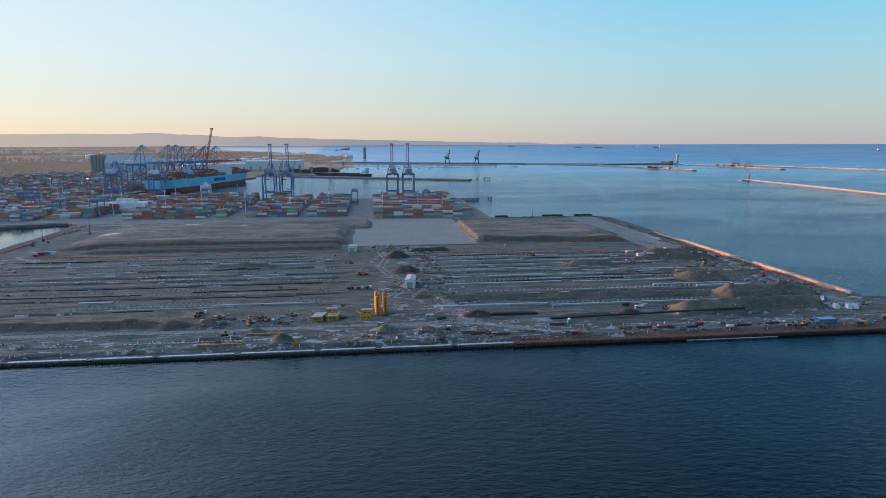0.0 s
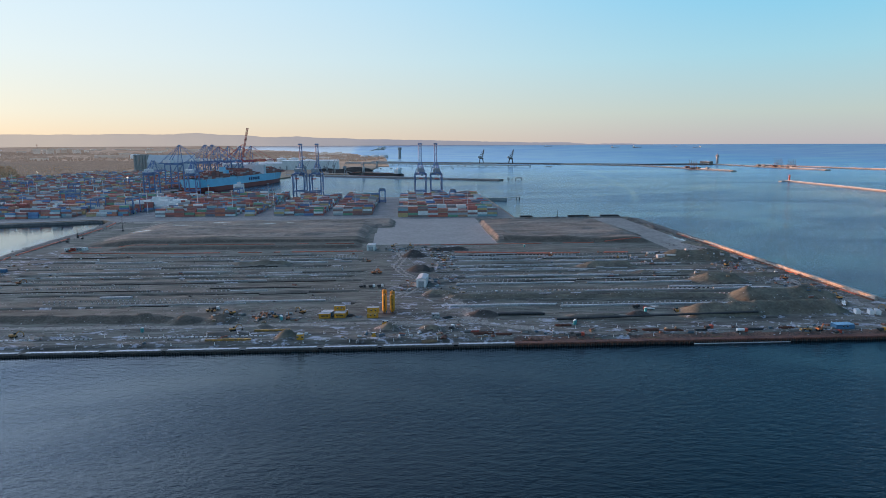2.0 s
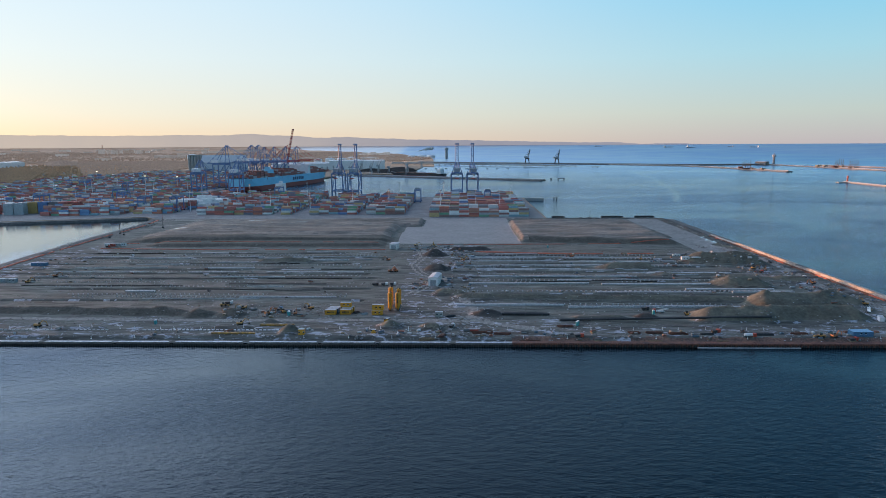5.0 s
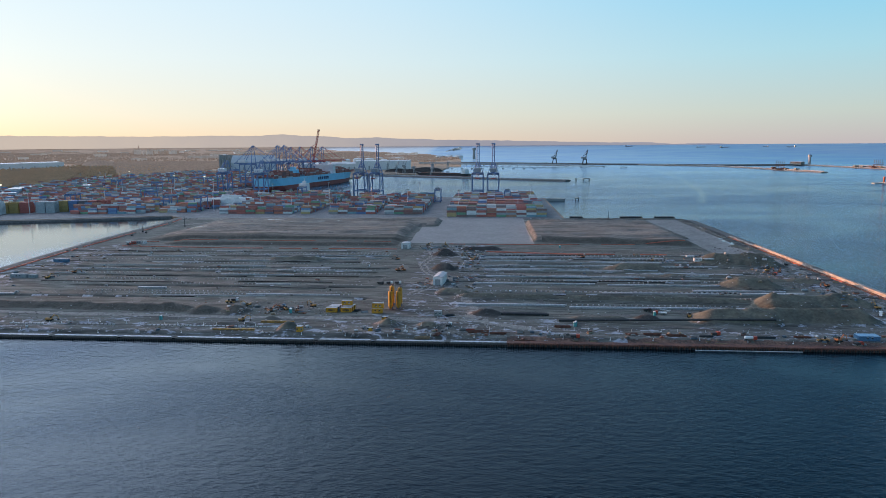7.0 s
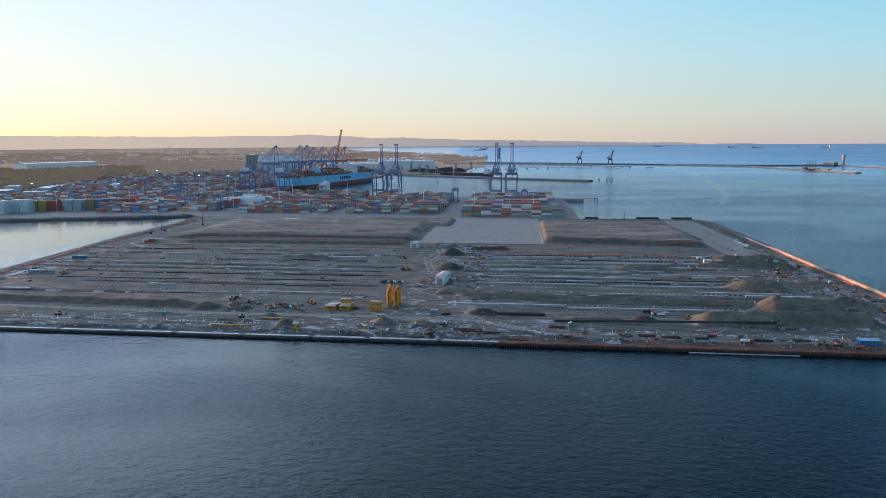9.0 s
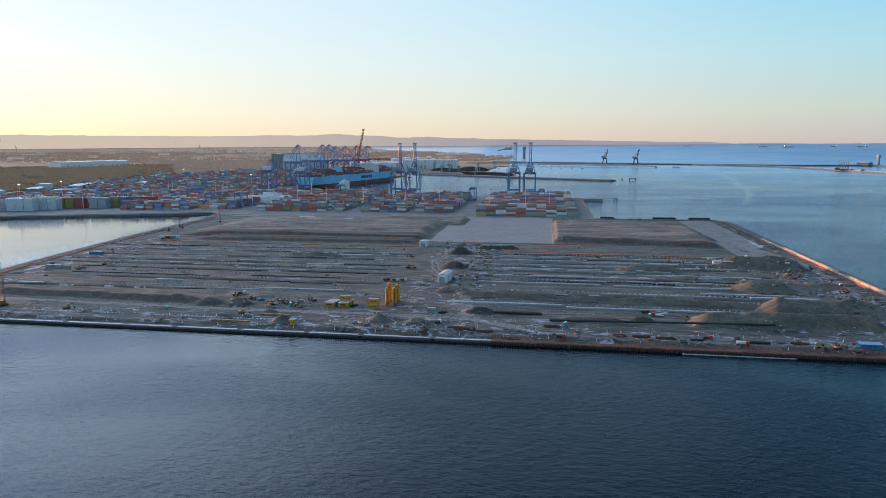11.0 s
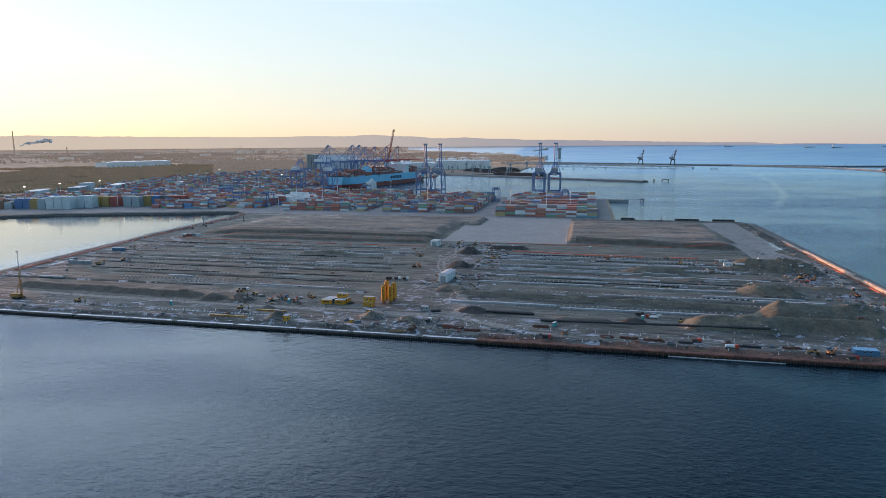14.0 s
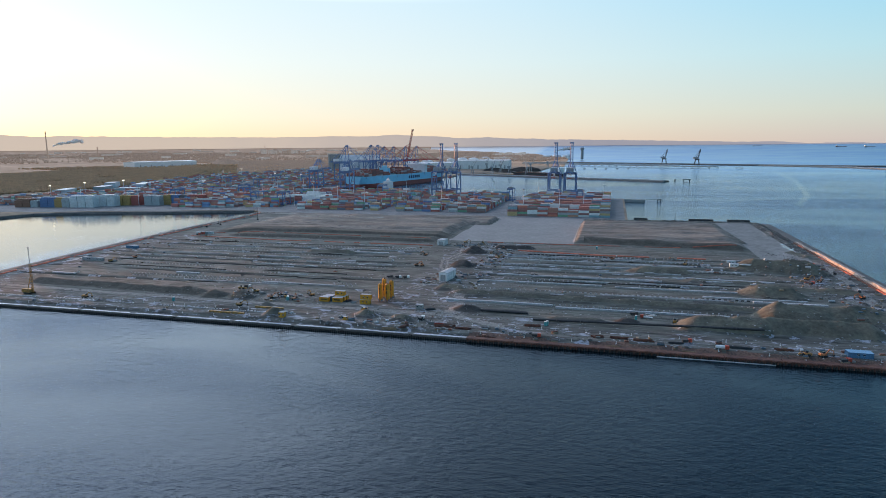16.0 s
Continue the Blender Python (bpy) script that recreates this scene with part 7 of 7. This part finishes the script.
def small_mesh(name, kind):
    bm = bmesh.new()
    if kind == "block":
        box(bm, -0.9, -0.6, 0, 0.9, 0.6, 0.8)
        box(bm, -0.5, -0.3, 0.8, 0.5, 0.3, 0.95)
    elif kind == "bag":
        loft(bm, [[(q * math.cos(k * math.pi / 4), q * 0.8 * math.sin(k * math.pi / 4), h) for k in range(8)] for q, h in ((0.5, 0), (0.75, 0.3), (0.7, 0.8), (0.25, 1.05))])
    elif kind == "pallet":
        loft(bm, [[(o, -0.62, 0), (o, -0.4, 0), (o, -0.4, 0.24), (o, -0.1, 0.24), (o, -0.1, 0), (o, 0.1, 0), (o, 0.1, 0.24), (o, 0.4, 0.24), (o, 0.4, 0), (o, 0.62, 0), (o, 0.62, 0.34), (o, -0.62, 0.34)] for o in (-1.2, 1.2)])
    elif kind == "goods":
        loft(bm, [[(-q, -q * 0.55, h), (q, -q * 0.55, h), (q, q * 0.55, h), (-q, q * 0.55, h)] for q, h in ((0.98, 0.34), (0.96, 0.92), (0.86, 1.02))])
    else:
        rod(bm, (-1.6, 0, 0), (1.6, 0, 0), 0.4, 8)
    me = bpy.data.meshes.new(name)
    bm.to_mesh(me)
    bm.free()
    return me


M_STORE = pick("stored_goods", [(0.3, 0.3, 0.3), (0.2, 0.2, 0.2), (0.12, 0.115, 0.11), (0.46, 0.47, 0.49), (0.22, 0.09, 0.06), (0.08, 0.12, 0.16), (0.26, 0.2, 0.13), (0.14, 0.13, 0.125)], "object")
STORES = [("concrete_block", "block", "weathered concrete block on the ground", "block"), ("bulk_bag", "bag", "filled bulk bag standing on the ground", "bag"),
          ("loaded_pallet", "pallet", "wooden pallet with wrapped goods", "pallet"), ("pipe_bundle", "tube", "bundle of short pipes", "pipe")]
store_mesh = {}
for kd in ("block", "bag", "pallet", "goods", "tube"):
    me = small_mesh(kd, kd)
    me.materials.append(M_WOOD if kd == "pallet" else M_STORE)
    store_mesh[kd] = me
rs = random.Random(21)
ZONES = [(-2, 18, 190, 285, 60), (-26, 14, 120, 165, 30), (-40, -4, 272, 300, 34), (214, 252, 60, 250, 60), (150, 235, 205, 250, 26), (-125, -80, 58, 84, 24), (-60, 250, 24, 36, 64), (-330, -280, 120, 300, 26),
         (66, 110, 466, 484, 20), (120, 246, 506, 513, 46), (-300, -60, 95, 270, 34), (10, 200, 110, 260, 50), (-250, -60, 26, 40, 10)]
for x0, x1, y0, y1, n in ZONES:
    for _ in range(n):
        x, y = rs.uniform(x0, x1), rs.uniform(y0, y1)
        k = rs.choice((0, 0, 1, 2, 2, 3))
        nm, kd, lab, cat = STORES[k]
        ob = new(nm, store_mesh[kd]) if kd in ("block", "bag") else new(nm)
        if kd == "pallet":
            new("pallet", store_mesh["pallet"]).parent = ob
            new("wrapped_load", store_mesh["goods"]).parent = ob
        if kd == "tube":
            for px, py, pz in ((0, 0, 0.4), (0.1, 0.82, 0.4), (0, 0.4, 1.05)):
                tube = new("pipe", store_mesh["tube"])
                tube.matrix_basis = pose(px, py, pz)
                tube.parent = ob
        ob.matrix_basis = pose(x, y, ground_at(x, y) - 0.05, 0, 0, rs.choice((0, 5, 90, 40, -20)))
        tagged(ob, lab, cat, "stores on the site")


# dark moored floats and boulders along the back edge
for x0, l in ((184, 27), (226, 24), (122, 16)):
    c = thing("work_float", (x0 + l / 2, 523, 0), "dark flat work float moored at the back edge", "barge", "work floats")
    bm = bmesh.new()
    loft(bm, [[(-l / 2 + o, -2.5, 0.2 + o * 0.3), (-l / 2 + o, 2.5, 0.2 + o * 0.3), (-l / 2, 2.5, 4.6), (-l / 2, -2.5, 4.6)] if k == 0 else [(l / 2, -2.5, 0.2), (l / 2, 2.5, 0.2), (l / 2, 2.5, 4.6), (l / 2, -2.5, 4.6)]
              for k, o in ((0, 0.8), (1, 0))])
    part("hull", bm, M_DARK, c)
    bm = bmesh.new()
    for k in range(6):
        rod(bm, (-l / 2 + 1 + k * (l - 2) / 5, -2.3, 4.6), (-l / 2 + 1 + k * (l - 2) / 5, -2.3, 5.2), 0.15)
    part("bollard", bm, M_GREY, c)


# ---- loose stones, clods, offcuts and frost strewn over the works ----
def litter(name, count, zones, lo, hi, flat, material, label, seed):
    r = np.random.RandomState(seed)
    share = np.array([z[4] for z in zones], float)
    which = r.choice(len(zones), count, p=share / share.sum())
    z4 = np.array([z[:4] for z in zones], float)[which]
    x = z4[:, 0] + (z4[:, 1] - z4[:, 0]) * r.rand(count)
    y = z4[:, 2] + (z4[:, 3] - z4[:, 2]) * r.rand(count)
    keep = lattice(x, y, 13, 600 + seed) + 0.6 * lattice(x * 0.3, y, 4, 601 + seed) > -0.1
    x, y = x[keep], y[keep]
    n = len(x)
    z = height(x, y)
    size = lo + (hi - lo) * r.rand(n) ** 2.5
    a = r.rand(n) * math.pi
    long = 1 + 1.6 * r.rand(n) ** 2
    ring = []
    for k in range(5):
        t = a + k * 2 * math.pi / 5
        q = size * (0.75 + 0.5 * r.rand(n))
        ux, uy = np.cos(t) * q * long, np.sin(t) * q
        ring.append(np.stack([x + ux * np.cos(a) - uy * np.sin(a), y + ux * np.sin(a) + uy * np.cos(a), z - 0.05], -1))
    top = np.stack([x + 0.2 * size, y, z + size * flat * (0.6 + 0.6 * r.rand(n))], -1)
    co = np.stack(ring + [top], 1).reshape(-1, 3)
    base = np.arange(n)[:, None, None] * 6
    tri = (base + np.array([[k, (k + 1) % 5, 5] for k in range(5)])[None]).reshape(-1, 3)
    me = bpy.data.meshes.new(name)
    me.from_pydata(co.tolist(), [], tri.tolist())
    me.materials.append(material)
    return tagged(new(name, me), label, "rubble", kind="stuff")


WORKS = [(-320, 250, 24, 60, 5), (-310, -56, 60, 300, 7), (0, 250, 60, 300, 9), (-56, 20, 60, 310, 4), (200, 254, 60, 300, 3), (-120, -60, 55, 90, 1.5), (-30, 30, 24, 60, 1.5)]
M_LITTER = pick("strewn_rubble", [(0.10, 0.095, 0.085), (0.2, 0.19, 0.17), (0.07, 0.065, 0.06), (0.28, 0.28, 0.27), (0.14, 0.08, 0.055), (0.12, 0.11, 0.1), (0.36, 0.37, 0.38), (0.09, 0.085, 0.08)], "island", 0.9)
litter("strewn_rubble", 32000, WORKS, 0.12, 0.55, 0.7, M_LITTER, "grey and brown rubble and offcuts strewn on earth", 3)
FROST = [(-320, 250, 25, 56, 7), (-34, 26, 60, 300, 6), (205, 254, 60, 300, 3), (-310, -56, 90, 270, 2), (0, 240, 90, 270, 3), (-330, -270, 120, 300, 2)]
litter("frost_patches", 5200, FROST, 0.14, 0.8, 0.1, M_FROST, "small white patches of snow left on the earth", 8)

# cut-off pile heads standing in long regular rows
heads = []
rp = random.Random(33)
for k, ry in enumerate((88, 106, 112, 121, 134, 148, 153, 168, 183, 203, 208, 222, 233, 250, 256)):
    x0, x1 = (-300 + 9 * (k % 5), -62) if k % 3 else (8, 205)
    x = x0
    while x < x1:
        if noise.noise((x * 0.025, ry * 0.3, 7)) > -0.12:
            heads.append((x, ry + rp.uniform(-0.3, 0.3), 0))
        x += 3.1
    x = 6 + 4 * (k % 4)
    while k % 2 and x < 200:
        if noise.noise((x * 0.03, ry * 0.4, 9)) > 0.0 and ground_at(x, ry) < 3.6:
            heads.append((x, ry + rp.uniform(-0.3, 0.3), 0))
        x += 3.1
many_boxes("pile_heads", heads, M_CONC_PALE, "rows of pale cut-off concrete pile heads", "pile head", z0=2.9, size=(0.7, 0.55, 0.75))
for y0 in (36.5,):
    many_boxes("edge_blocks", [(-300 + i * 2.2, y0 + 0.5 * noise.noise((i * 0.3, 2, 2)), 0) for i in range(106) if noise.noise((i * 0.09, 5, 1)) > -0.25], M_SNOW, "line of small snow-capped blocks along the front track", "block", z0=2.9, size=(1.3, 0.6, 0.45))

# rough stones heaped along the seaward corner and under the basin bank
litter("armour_stones", 5200, [(246, 257, 300, 512, 5), (110, 250, 503, 515, 4), (214, 254, 80, 300, 1), (-372, -352, 300, 510, 2)], 0.3, 1.1, 0.9, M_ROCK, "dark broken stones heaped along the edge", 12)
litter("edge_rubbish", 1500, [(246, 256, 300, 512, 4), (66, 250, 500, 514, 5), (60, 110, 462, 486, 1)], 0.3, 1.0, 0.7, M_LITTER, "mixed rubble and offcuts along the edge", 14)
